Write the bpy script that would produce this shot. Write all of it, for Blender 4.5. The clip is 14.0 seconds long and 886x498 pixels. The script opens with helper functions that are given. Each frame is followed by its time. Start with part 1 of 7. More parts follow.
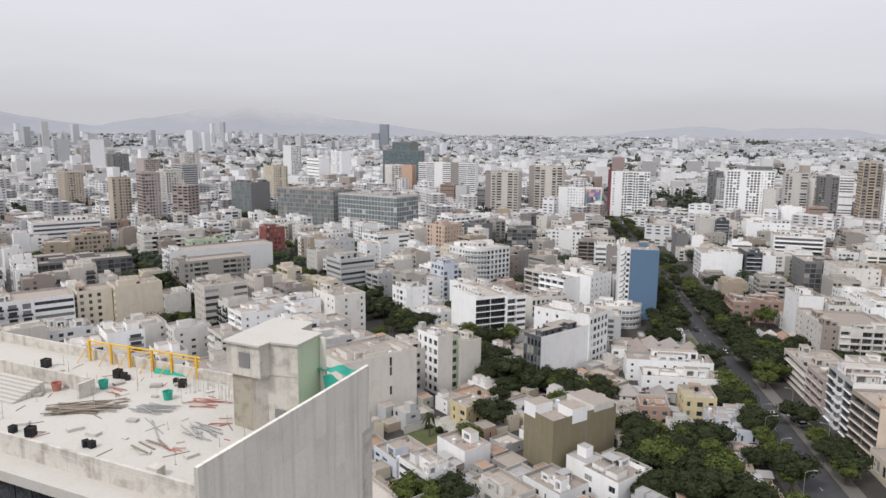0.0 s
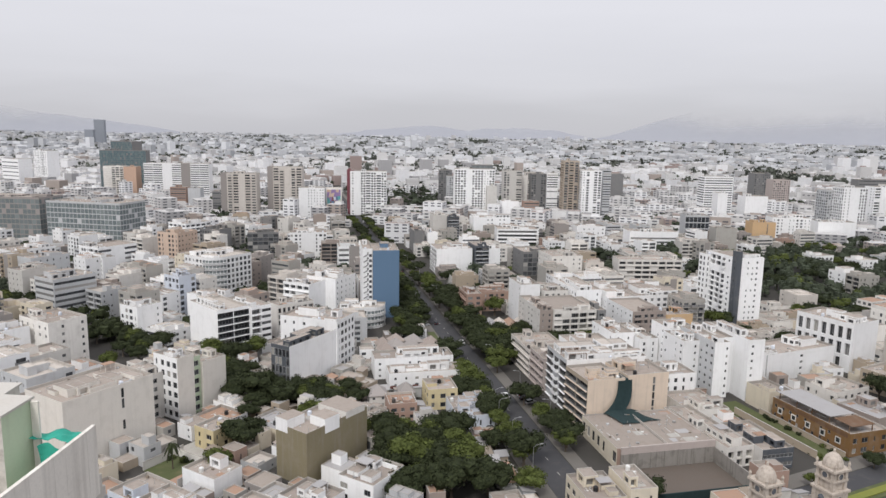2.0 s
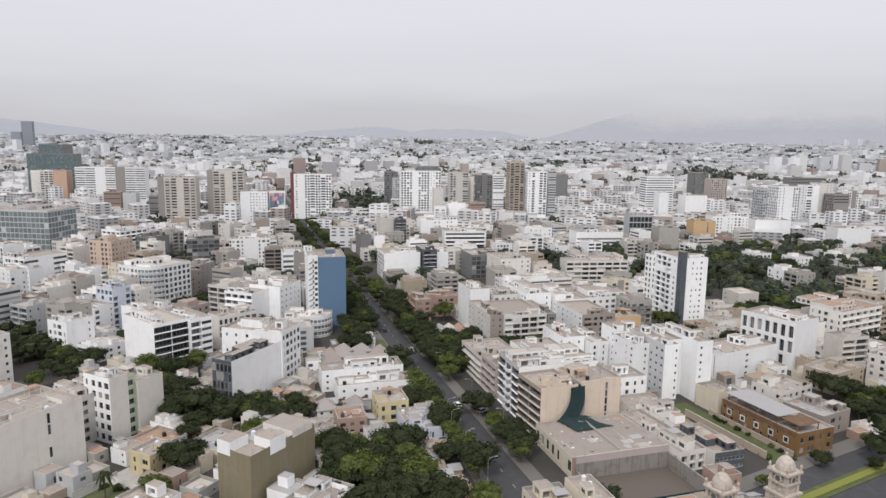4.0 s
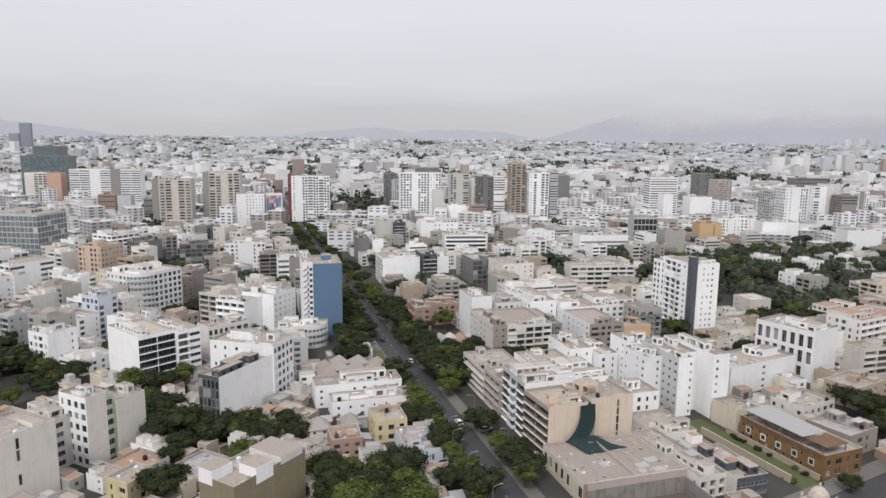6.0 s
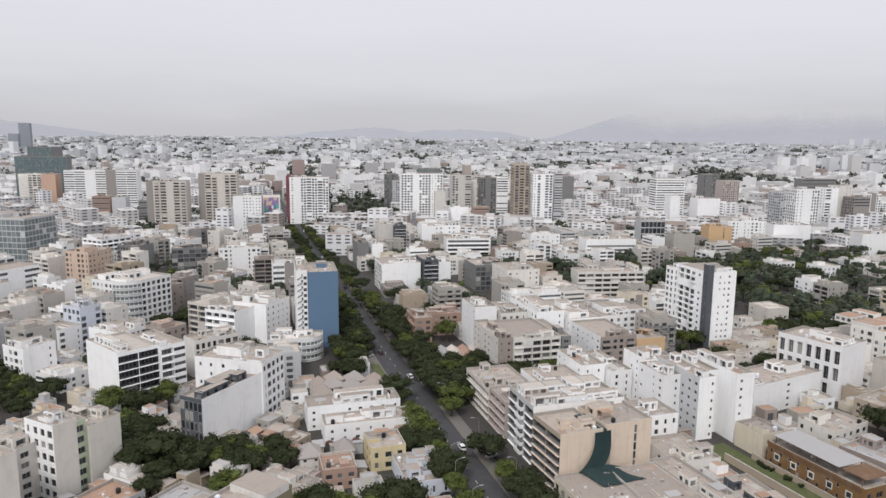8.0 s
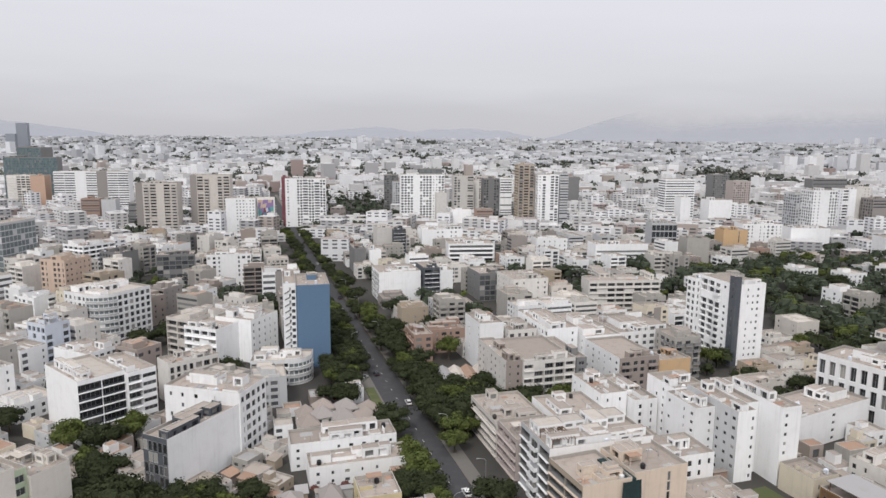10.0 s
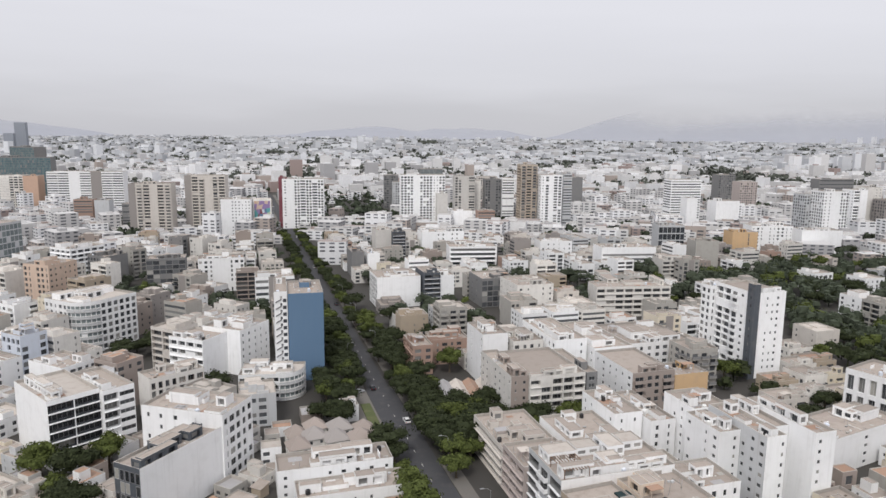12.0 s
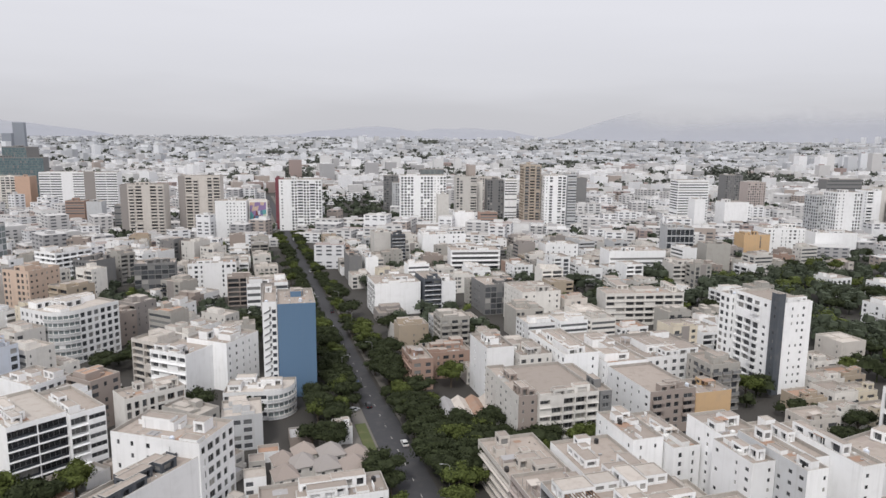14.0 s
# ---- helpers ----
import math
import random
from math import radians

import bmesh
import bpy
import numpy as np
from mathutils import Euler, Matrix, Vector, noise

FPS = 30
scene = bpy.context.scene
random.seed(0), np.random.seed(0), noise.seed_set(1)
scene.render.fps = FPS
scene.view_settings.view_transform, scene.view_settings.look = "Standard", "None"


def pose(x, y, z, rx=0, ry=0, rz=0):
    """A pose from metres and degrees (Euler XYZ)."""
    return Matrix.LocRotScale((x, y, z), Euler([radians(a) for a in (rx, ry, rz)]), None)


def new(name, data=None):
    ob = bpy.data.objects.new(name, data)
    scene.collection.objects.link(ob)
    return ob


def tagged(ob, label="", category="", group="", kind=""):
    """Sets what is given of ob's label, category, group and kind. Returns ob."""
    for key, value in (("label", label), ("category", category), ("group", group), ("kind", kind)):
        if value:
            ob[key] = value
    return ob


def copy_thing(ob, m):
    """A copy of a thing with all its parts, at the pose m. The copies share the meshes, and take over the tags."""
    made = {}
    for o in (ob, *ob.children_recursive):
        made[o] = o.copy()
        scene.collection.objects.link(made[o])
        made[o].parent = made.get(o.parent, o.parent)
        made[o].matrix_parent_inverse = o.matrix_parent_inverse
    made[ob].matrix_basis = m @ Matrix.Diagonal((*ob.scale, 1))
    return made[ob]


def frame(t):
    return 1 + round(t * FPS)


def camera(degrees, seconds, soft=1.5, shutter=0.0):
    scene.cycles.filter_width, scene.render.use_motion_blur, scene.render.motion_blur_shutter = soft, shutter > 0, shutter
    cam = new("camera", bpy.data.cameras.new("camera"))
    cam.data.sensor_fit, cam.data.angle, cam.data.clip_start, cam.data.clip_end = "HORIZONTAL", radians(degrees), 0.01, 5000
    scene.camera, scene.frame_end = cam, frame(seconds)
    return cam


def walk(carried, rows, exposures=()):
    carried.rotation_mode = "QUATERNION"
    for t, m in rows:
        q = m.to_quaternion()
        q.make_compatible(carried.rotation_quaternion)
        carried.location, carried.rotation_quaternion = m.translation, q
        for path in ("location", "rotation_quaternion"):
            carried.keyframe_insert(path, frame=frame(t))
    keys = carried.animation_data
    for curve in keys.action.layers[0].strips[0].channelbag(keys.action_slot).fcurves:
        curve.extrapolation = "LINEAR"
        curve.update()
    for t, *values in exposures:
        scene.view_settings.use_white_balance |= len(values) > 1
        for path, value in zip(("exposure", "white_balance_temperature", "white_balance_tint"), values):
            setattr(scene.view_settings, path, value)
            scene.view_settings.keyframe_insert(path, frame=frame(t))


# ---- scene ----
cam = camera(65.5, 14.0, soft=1.5)
# seconds, x, y, z, then yaw, pitch and lean in degrees
PATH = [
    (0, 1.58, -17.11, 87.46, 25.78, -9.52, 0.50),
    (0.5, 1.64, -16.71, 88.37, 22.18, -9.51, 0.51),
    (1, 1.61, -16.54, 89.20, 17.47, -9.51, 0.61),
    (1.5, 1.46, -16.41, 89.96, 8.82, -9.44, 0.82),
    (2, 1.22, -16.09, 90.63, 4.37, -9.45, 0.98),
    (2.5, 0.86, -15.41, 91.22, 1.82, -9.43, 1.02),
    (3, 0.40, -14.14, 91.74, 0.10, -9.39, 1.00),
    (5.5, 0.18, 0.14, 91.75, -0.18, -9.28, 0.71),
    (6, 0.18, 4.02, 91.93, -0.10, -9.28, 0.65),
    (6.5, 0.17, 8.07, 92.09, -0.07, -9.31, 0.65),
    (7, 0.17, 12.39, 92.23, -0.04, -9.31, 0.63),
    (7.5, 0.16, 16.66, 92.34, -0.00, -9.30, 0.61),
    (8, 0.16, 21.14, 92.43, 0.04, -9.29, 0.62),
    (8.5, 0.15, 25.49, 92.51, 0.08, -9.29, 0.59),
    (8.6, 0.14, 27.06, 92.51, 0.09, -9.30, 0.59),
    (8.7, 0.14, 29.52, 92.52, 0.09, -9.31, 0.58),
    (8.8, 0.14, 33.21, 92.54, 0.10, -9.33, 0.58),
    (8.9, 0.14, 36.32, 92.55, 0.11, -9.34, 0.58),
    (9, 0.13, 37.91, 92.55, 0.12, -9.34, 0.57),
    (11.5, 0.05, 59.58, 92.46, 0.21, -9.36, 0.54),
    (12, 0.02, 64.03, 92.38, 0.23, -9.37, 0.54),
    (12.5, -0.00, 68.48, 92.27, 0.25, -9.37, 0.52),
    (13, -0.03, 72.99, 92.14, 0.28, -9.37, 0.51),
    (13.5, -0.06, 77.62, 91.99, 0.29, -9.37, 0.50),
    (14, -0.09, 82.13, 91.82, 0.32, -9.37, 0.51),
]


def aim(x, y, z, yaw, pitch, lean):
    """A camera pose from a compass yaw (to the left of +y), an upward pitch and a lean to its left."""
    return pose(x, y, z, 0, 0, yaw) @ pose(0, 0, 0, 90 + pitch) @ pose(0, 0, 0, 0, 0, lean)


walk(cam, [(t, aim(*row)) for t, *row in PATH])

# ---- sky, sun ----
GRID = 17.0                      # the avenue's blocks, degrees
SUN_UP, SUN_AT = 50.0, 196.0     # the sun behind the cloud

world = bpy.data.worlds.new("overcast")
scene.world = world
world.use_nodes = True
wn, wl = world.node_tree.nodes, world.node_tree.links
wn.clear()
w_out, w_bg, w_sky = wn.new("ShaderNodeOutputWorld"), wn.new("ShaderNodeBackground"), wn.new("ShaderNodeTexSky")
w_sky.sky_type, w_sky.sun_disc = "NISHITA", False
w_sky.sun_elevation, w_sky.sun_rotation = radians(SUN_UP), radians(SUN_AT)
w_dim = wn.new("ShaderNodeVectorMath")
w_dim.operation = "SCALE"
w_dim.inputs["Scale"].default_value = 0.004
w_tex, w_sep, w_ramp = wn.new("ShaderNodeTexCoord"), wn.new("ShaderNodeSeparateXYZ"), wn.new("ShaderNodeValToRGB")
w_map, w_noise = wn.new("ShaderNodeMapping"), wn.new("ShaderNodeTexNoise")
w_map.inputs["Scale"].default_value = (1.3, 1.3, 9.0)
w_noise.inputs["Scale"].default_value, w_noise.inputs["Detail"].default_value = 2.2, 4.0
w_add, w_mul, w_sum = wn.new("ShaderNodeMath"), wn.new("ShaderNodeMath"), wn.new("ShaderNodeVectorMath")
w_mul.operation, w_add.operation, w_sum.operation = "MULTIPLY_ADD", "ADD", "ADD"
w_mul.inputs[1].default_value, w_mul.inputs[2].default_value = 0.07, -0.035
steps = [(0.0, 0.55), (0.03, 0.575), (0.075, 0.68), (0.16, 0.76), (0.30, 0.78), (0.55, 0.90), (1.0, 1.2)]
while len(w_ramp.color_ramp.elements) < len(steps):
    w_ramp.color_ramp.elements.new(0.5)
for stop, (where, level) in zip(w_ramp.color_ramp.elements, steps):
    stop.position, stop.color = where, (level * 0.98, level * 0.98, level * 1.045, 1)
wl.new(w_tex.outputs["Generated"], w_sep.inputs[0])
wl.new(w_tex.outputs["Generated"], w_map.inputs["Vector"])
wl.new(w_map.outputs[0], w_noise.inputs["Vector"])
wl.new(w_noise.outputs["Fac"], w_mul.inputs[0])
wl.new(w_sep.outputs["Z"], w_add.inputs[0])
wl.new(w_mul.outputs[0], w_add.inputs[1])
wl.new(w_add.outputs[0], w_ramp.inputs["Fac"])
wl.new(w_sky.outputs[0], w_dim.inputs[0])
wl.new(w_dim.outputs[0], w_sum.inputs[0])
wl.new(w_ramp.outputs["Color"], w_sum.inputs[1])
wl.new(w_sum.outputs[0], w_bg.inputs["Color"])
w_bg.inputs["Strength"].default_value = 1.0
wl.new(w_bg.outputs[0], w_out.inputs["Surface"])

sun = new("sun", bpy.data.lights.new("sun", "SUN"))
sun.data.energy, sun.data.angle, sun.data.color = 1.84, radians(12), (1.0, 0.975, 0.94)
sun.matrix_world = pose(0, 0, 300, 90 - SUN_UP, 0, 180 - SUN_AT)


# ---- materials ----
def material(name, colour, rough=0.85, stain=0.25, grain=0.3, streak=0.0, spread=0.0, metal=0.0, tone=(0.30, 0.27, 0.24), scale=0.35, island=False, spec=0.3):
    """A surface with broad stains, fine grain, optional rain streaks and a spread of value from piece to piece."""
    mat = bpy.data.materials.new(name)
    mat.use_nodes = True
    nodes, links = mat.node_tree.nodes, mat.node_tree.links
    bsdf = nodes["Principled BSDF"]
    bsdf.inputs["Roughness"].default_value, bsdf.inputs["Metallic"].default_value = rough, metal
    bsdf.inputs["Specular IOR Level"].default_value = spec
    geo = nodes.new("ShaderNodeNewGeometry")
    broad, fine = nodes.new("ShaderNodeTexNoise"), nodes.new("ShaderNodeTexNoise")
    broad.inputs["Scale"].default_value, broad.inputs["Detail"].default_value = scale, 5.0
    fine.inputs["Scale"].default_value, fine.inputs["Detail"].default_value = 3.5, 3.0
    links.new(geo.outputs["Position"], broad.inputs["Vector"])
    links.new(geo.outputs["Position"], fine.inputs["Vector"])
    rgb = nodes.new("ShaderNodeRGB")
    rgb.outputs[0].default_value = (*colour, 1)
    last = rgb.outputs[0]

    def mix(fac_socket, amount, other, lo=0.5, hi=0.75):
        nonlocal last
        ramp, node = nodes.new("ShaderNodeMapRange"), nodes.new("ShaderNodeMix")
        node.data_type = "RGBA"
        ramp.inputs["From Min"].default_value, ramp.inputs["From Max"].default_value = lo, hi
        ramp.inputs["To Max"].default_value = amount
        links.new(fac_socket, ramp.inputs["Value"])
        links.new(ramp.outputs[0], node.inputs["Factor"])
        links.new(last, node.inputs[6])
        node.inputs[7].default_value = (*other, 1)
        last = node.outputs[2]

    if spread:
        info = nodes.new("ShaderNodeNewGeometry" if island else "ShaderNodeObjectInfo")
        hsv, level = nodes.new("ShaderNodeHueSaturation"), nodes.new("ShaderNodeMapRange")
        level.inputs["To Min"].default_value, level.inputs["To Max"].default_value = 1 - spread, 1 + spread * 0.4
        links.new(info.outputs["Random Per Island" if island else "Random"], level.inputs["Value"])
        links.new(level.outputs[0], hsv.inputs["Value"])
        links.new(last, hsv.inputs["Color"])
        last = hsv.outputs[0]
    mix(broad.outputs["Fac"], stain, tone)
    mix(fine.outputs["Fac"], grain * 0.6, tuple(c * 0.6 for c in colour), 0.45, 0.7)
    if streak:
        squeeze, run = nodes.new("ShaderNodeMapping"), nodes.new("ShaderNodeTexNoise")
        squeeze.inputs["Scale"].default_value = (1.2, 1.2, 0.07)
        run.inputs["Scale"].default_value, run.inputs["Detail"].default_value = 1.0, 4.0
        links.new(geo.outputs["Position"], squeeze.inputs["Vector"])
        links.new(squeeze.outputs[0], run.inputs["Vector"])
        mix(run.outputs["Fac"], streak, tone, 0.52, 0.72)
    links.new(last, bsdf.inputs["Base Color"])
    bump = nodes.new("ShaderNodeBump")
    bump.inputs["Strength"].default_value, bump.inputs["Distance"].default_value = 0.25, 0.05
    links.new(fine.outputs["Fac"], bump.inputs["Height"])
    links.new(bump.outputs[0], bsdf.inputs["Normal"])
    return mat


def many(name, stops, rough=0.85, island=True):
    """One surface whose pieces take their colours by chance from the given stops."""
    mat = material(name, (0.5, 0.5, 0.5), rough, stain=0.15)
    nodes, links = mat.node_tree.nodes, mat.node_tree.links
    info, ramp = nodes.new("ShaderNodeNewGeometry" if island else "ShaderNodeObjectInfo"), nodes.new("ShaderNodeValToRGB")
    ramp.color_ramp.interpolation = "CONSTANT"
    while len(ramp.color_ramp.elements) < len(stops):
        ramp.color_ramp.elements.new(0.5)
    for e, (where, colour) in zip(ramp.color_ramp.elements, stops):
        e.position, e.color = where, (*colour, 1)
    links.new(info.outputs["Random Per Island" if island else "Random"], ramp.inputs["Fac"])
    for n in nodes:
        if n.type == "RGB":
            for link in list(n.outputs[0].links):
                links.new(ramp.outputs["Color"], link.to_socket)
    return mat


def glazing(name, tints, rough=0.12, island=False):
    """Window glass over dim rooms and curtains: a dark, glossy pane whose tone differs from pane to pane."""
    mat = many(name, tints, rough, island)
    bsdf = mat.node_tree.nodes["Principled BSDF"]
    for link in list(bsdf.inputs["Normal"].links):
        mat.node_tree.links.remove(link)
    bsdf.inputs["Specular IOR Level"].default_value = 0.3
    return mat


WHITE = material("white_paint", (0.87, 0.87, 0.87), 0.8, 0.16, 0.08, 0.16, 0.13, tone=(0.46, 0.45, 0.43))
TEALPAINT = material("teal_wall_paint", (0.13, 0.36, 0.37), 0.8, 0.2, 0.15)
PURPLE = material("purple_wall_paint", (0.27, 0.19, 0.36), 0.8, 0.2, 0.15)
OFFWHITE = material("off_white_paint", (0.735, 0.71, 0.67), 0.85, 0.25, 0.15, 0.14, 0.26)
CREAM = material("cream_paint", (0.69, 0.62, 0.50), 0.85, 0.2, 0.12, 0.15, 0.1)
GREYW = material("pale_grey_paint", (0.52, 0.53, 0.54), 0.85, 0.2, 0.15, 0.2, 0.12)
CONCRETE = material("bare_concrete", (0.40, 0.385, 0.355), 0.92, 0.35, 0.3, 0.35, 0.08)
ROUGHCON = material("stained_raw_concrete", (0.60, 0.57, 0.52), 0.95, 0.75, 0.4, 0.55, 0.05, tone=(0.27, 0.24, 0.20), scale=0.75)
SHUTTER = material("shutter_marked_concrete", (0.78, 0.74, 0.68), 0.92, 0.4, 0.3, 0.55, 0.08, tone=(0.50, 0.465, 0.42), scale=0.3)
MOULD = material("mould_stained_concrete", (0.38, 0.345, 0.28), 0.95, 0.75, 0.4, 0.7, 0.0, tone=(0.17, 0.145, 0.11), scale=0.8)
STONE = material("weathered_church_stone", (0.50, 0.44, 0.38), 0.95, 0.6, 0.4, 0.4, 0.05, tone=(0.22, 0.18, 0.15), scale=1.2)
LOTWALL = material("damp_stained_concrete", (0.28, 0.262, 0.24), 0.95, 0.7, 0.4, 0.7, 0.05, tone=(0.13, 0.12, 0.105), scale=0.5)
BROWN = material("olive_brown_render", (0.225, 0.195, 0.125), 0.92, 0.3, 0.3, 0.25, 0.0)
BEIGE = material("beige_render", (0.67, 0.56, 0.455), 0.9, 0.2, 0.15, 0.2, 0.0)
TAN = material("tan_paint", (0.42, 0.35, 0.27), 0.9, 0.25, 0.2, 0.2, 0.1)
TAUPE = material("taupe_render", (0.33, 0.28, 0.25), 0.9, 0.25, 0.2, 0.2, 0.1)
OCHRE = material("ochre_paint", (0.58, 0.40, 0.23), 0.9, 0.2, 0.15, 0.15, 0.05)
YELLOW = material("yellow_paint", (0.60, 0.51, 0.31), 0.9, 0.25, 0.15, 0.2, 0.05)
BRICK = material("brick_red_render", (0.37, 0.255, 0.205), 0.92, 0.25, 0.25, 0.2, 0.1)
MAROON = material("maroon_paint", (0.20, 0.065, 0.08), 0.85, 0.2, 0.15, 0.15, 0.05)
RED = material("dark_red_paint", (0.27, 0.085, 0.075), 0.85, 0.2, 0.15, 0.15, 0.1)
ORANGE = material("terracotta_paint", (0.56, 0.385, 0.29), 0.9, 0.2, 0.15, 0.15, 0.05)
# lightened tan and taupe; on the far towers they carry the haze
HAZETAN = material("hazed_tan_paint", (0.53, 0.455, 0.375), 0.9, 0.25, 0.2, 0.2, 0.1)
ROSE = material("rose_grey_paint", (0.45, 0.39, 0.365), 0.9, 0.25, 0.2, 0.2, 0.1)
SALMON = material("salmon_render", (0.60, 0.46, 0.365), 0.9, 0.25, 0.2, 0.2, 0.05)
BLUE = material("slate_blue_paint", (0.115, 0.19, 0.29), 0.8, 0.10, 0.06, 0.12, 0.0, tone=(0.16, 0.22, 0.30))
NAVY = material("dark_grey_cladding", (0.085, 0.095, 0.11), 0.6, 0.15, 0.1, 0.1, 0.05)
GREYD = material("mid_grey_paint", (0.21, 0.21, 0.21), 0.85, 0.2, 0.15, 0.15, 0.1)
MINT = material("mint_green_paint", (0.50, 0.59, 0.43), 0.9, 0.2, 0.15, 0.25, 0.05)
LILAC = material("pale_blue_paint", (0.62, 0.66, 0.73), 0.85, 0.15, 0.1, 0.12, 0.05)
DUST = material("dusty_roof_screed", (0.355, 0.308, 0.27), 0.95, 0.6, 0.4, 0.0, 0.2, tone=(0.24, 0.20, 0.17), scale=0.5)
COPE = material("stained_coping", (0.44, 0.41, 0.375), 0.95, 0.6, 0.4, 0.0, 0.25, tone=(0.26, 0.23, 0.20), scale=0.7)
DUSTW = material("pale_roof_screed", (0.49, 0.445, 0.40), 0.95, 0.6, 0.35, 0.0, 0.2, tone=(0.33, 0.28, 0.24), scale=0.5)
PALECON = material("pale_raw_concrete", (0.72, 0.685, 0.63), 0.92, 0.3, 0.2, 0.2, 0.06, tone=(0.48, 0.45, 0.40))
SAND = material("sand_grey_paint", (0.60, 0.56, 0.515), 0.88, 0.2, 0.15, 0.2, 0.05)
BAND = material("grey_taupe_panel", (0.31, 0.285, 0.27), 0.85, 0.2, 0.15, 0.2, 0.1)
DECK = material("fresh_concrete_deck", (0.53, 0.505, 0.465), 0.95, 0.45, 0.25, 0.0, 0.0, tone=(0.48, 0.44, 0.38))
TILE = material("clay_roof_tile", (0.36, 0.235, 0.17), 0.9, 0.4, 0.3, 0.0, 0.15)
SHEET = material("weathered_sheet_roof", (0.37, 0.36, 0.36), 0.6, 0.35, 0.2, 0.0, 0.15)
SLAT = material("dark_timber_cladding", (0.16, 0.09, 0.05), 0.8, 0.25, 0.2, 0.1, 0.1)
ASPHALT = material("worn_asphalt", (0.066, 0.066, 0.070), 0.9, 0.4, 0.3, 0.0, tone=(0.11, 0.105, 0.10), spec=0.15)
# paving and ground colours lowered evenly to stand in for contact shade
PAVING = material("concrete_paving", (0.15, 0.14, 0.127), 0.95, 0.4, 0.3, 0.0, tone=(0.17, 0.15, 0.13))
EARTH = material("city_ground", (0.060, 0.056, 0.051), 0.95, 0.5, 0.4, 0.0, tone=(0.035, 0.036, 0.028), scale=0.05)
BAREEARTH = material("bare_brown_earth", (0.13, 0.108, 0.092), 0.95, 0.5, 0.4, 0.0, tone=(0.13, 0.10, 0.08))
GOLDEN = material("golden_brown_render", (0.20, 0.112, 0.045), 0.85, 0.25, 0.2, 0.15, 0.05)
GRASS = material("dry_lawn", (0.085, 0.10, 0.042), 0.95, 0.5, 0.4, 0.0, tone=(0.17, 0.15, 0.08))
PLANT = material("yellow_flower_bed", (0.19, 0.20, 0.045), 0.95, 0.4, 0.4, 0.0, tone=(0.10, 0.16, 0.04))
LEAF = material("dusty_green_leaves", (0.041, 0.050, 0.024), 0.8, 0.75, 0.6, 0.0, 0.5, tone=(0.016, 0.022, 0.012), scale=0.8, island=True, spec=0.08)
LEAFY = material("yellow_green_leaves", (0.092, 0.112, 0.034), 0.8, 0.75, 0.6, 0.0, 0.4, tone=(0.024, 0.032, 0.014), scale=0.8, island=True, spec=0.08)
BLOOM = material("red_brown_leaves", (0.13, 0.055, 0.045), 0.8, 0.4, 0.2, 0.0, 0.35, tone=(0.05, 0.05, 0.03), scale=0.4)
# lighter and greyer than the near leaves: haze put into the colour
FARLEAF = material("hazed_far_leaves", (0.064, 0.077, 0.052), 0.85, 0.3, 0.2, 0.0, 0.45, tone=(0.036, 0.046, 0.034), scale=0.05, island=True, spec=0.1)
BARK = material("grey_bark", (0.13, 0.105, 0.08), 0.95, 0.3, 0.3)
NET = material("teal_safety_net", (0.04, 0.36, 0.27), 0.8, 0.3, 0.2, 0.0, tone=(0.08, 0.45, 0.36))
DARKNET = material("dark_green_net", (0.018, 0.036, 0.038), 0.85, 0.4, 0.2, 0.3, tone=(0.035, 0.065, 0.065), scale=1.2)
YSTEEL = material("yellow_scaffold_paint", (0.72, 0.43, 0.05), 0.6, 0.2, 0.1)
STEEL = material("galvanised_steel", (0.45, 0.45, 0.45), 0.45, 0.2, 0.1, metal=0.7)
BLACK = material("black_plastic", (0.02, 0.02, 0.022), 0.5, 0.2, 0.1)
TIMBER = material("weathered_planks", (0.24, 0.20, 0.16), 0.9, 0.3, 0.3, 0.0, 0.3, island=True)
PIPE = material("red_plastic_pipe", (0.45, 0.17, 0.13), 0.6, 0.2, 0.1, 0.0, 0.3)
PVC = material("white_plastic_tank", (0.72, 0.72, 0.70), 0.5, 0.2, 0.1, 0.0, 0.1)
PAINTLINE = material("road_marking", (0.62, 0.60, 0.55), 0.9, 0.4, 0.3)
FRAME = material("window_frame", (0.42, 0.42, 0.42), 0.5, 0.1, 0.1, 0.0, 0.5)
RUBBER = material("tyre_rubber", (0.02, 0.02, 0.02), 0.9, 0.1, 0.1)
CARGLASS = material("car_glass", (0.015, 0.018, 0.02), 0.08, 0.0, 0.0)
LIGHTGLASS = material("lamp_lens", (0.7, 0.68, 0.62), 0.2, 0.0, 0.0)
TAILRED = material("tail_lamp_lens", (0.35, 0.02, 0.02), 0.2, 0.0, 0.0)
CARS = [material("car_paint_" + n, c, 0.25, 0.08, 0.02) for n, c in
        (("white", (0.75, 0.75, 0.74)), ("silver", (0.45, 0.46, 0.47)), ("black", (0.02, 0.02, 0.025)), ("red", (0.28, 0.03, 0.03)), ("blue", (0.04, 0.07, 0.16)))]
PANES = [(0.0, (0.016, 0.018, 0.021)), (0.45, (0.032, 0.035, 0.04)), (0.68, (0.07, 0.075, 0.08)), (0.84, (0.15, 0.15, 0.145)), (0.94, (0.34, 0.33, 0.30))]
GLASS = glazing("window_glass", PANES)
# pane tints lightened to stand in for haze on distant windows
GLASSI = glazing("window_glass_hazed", [(0.0, (0.04, 0.044, 0.05)), (0.35, (0.075, 0.08, 0.088)), (0.62, (0.13, 0.135, 0.14)), (0.82, (0.22, 0.22, 0.215)), (0.93, (0.38, 0.37, 0.35))], 0.2, True)
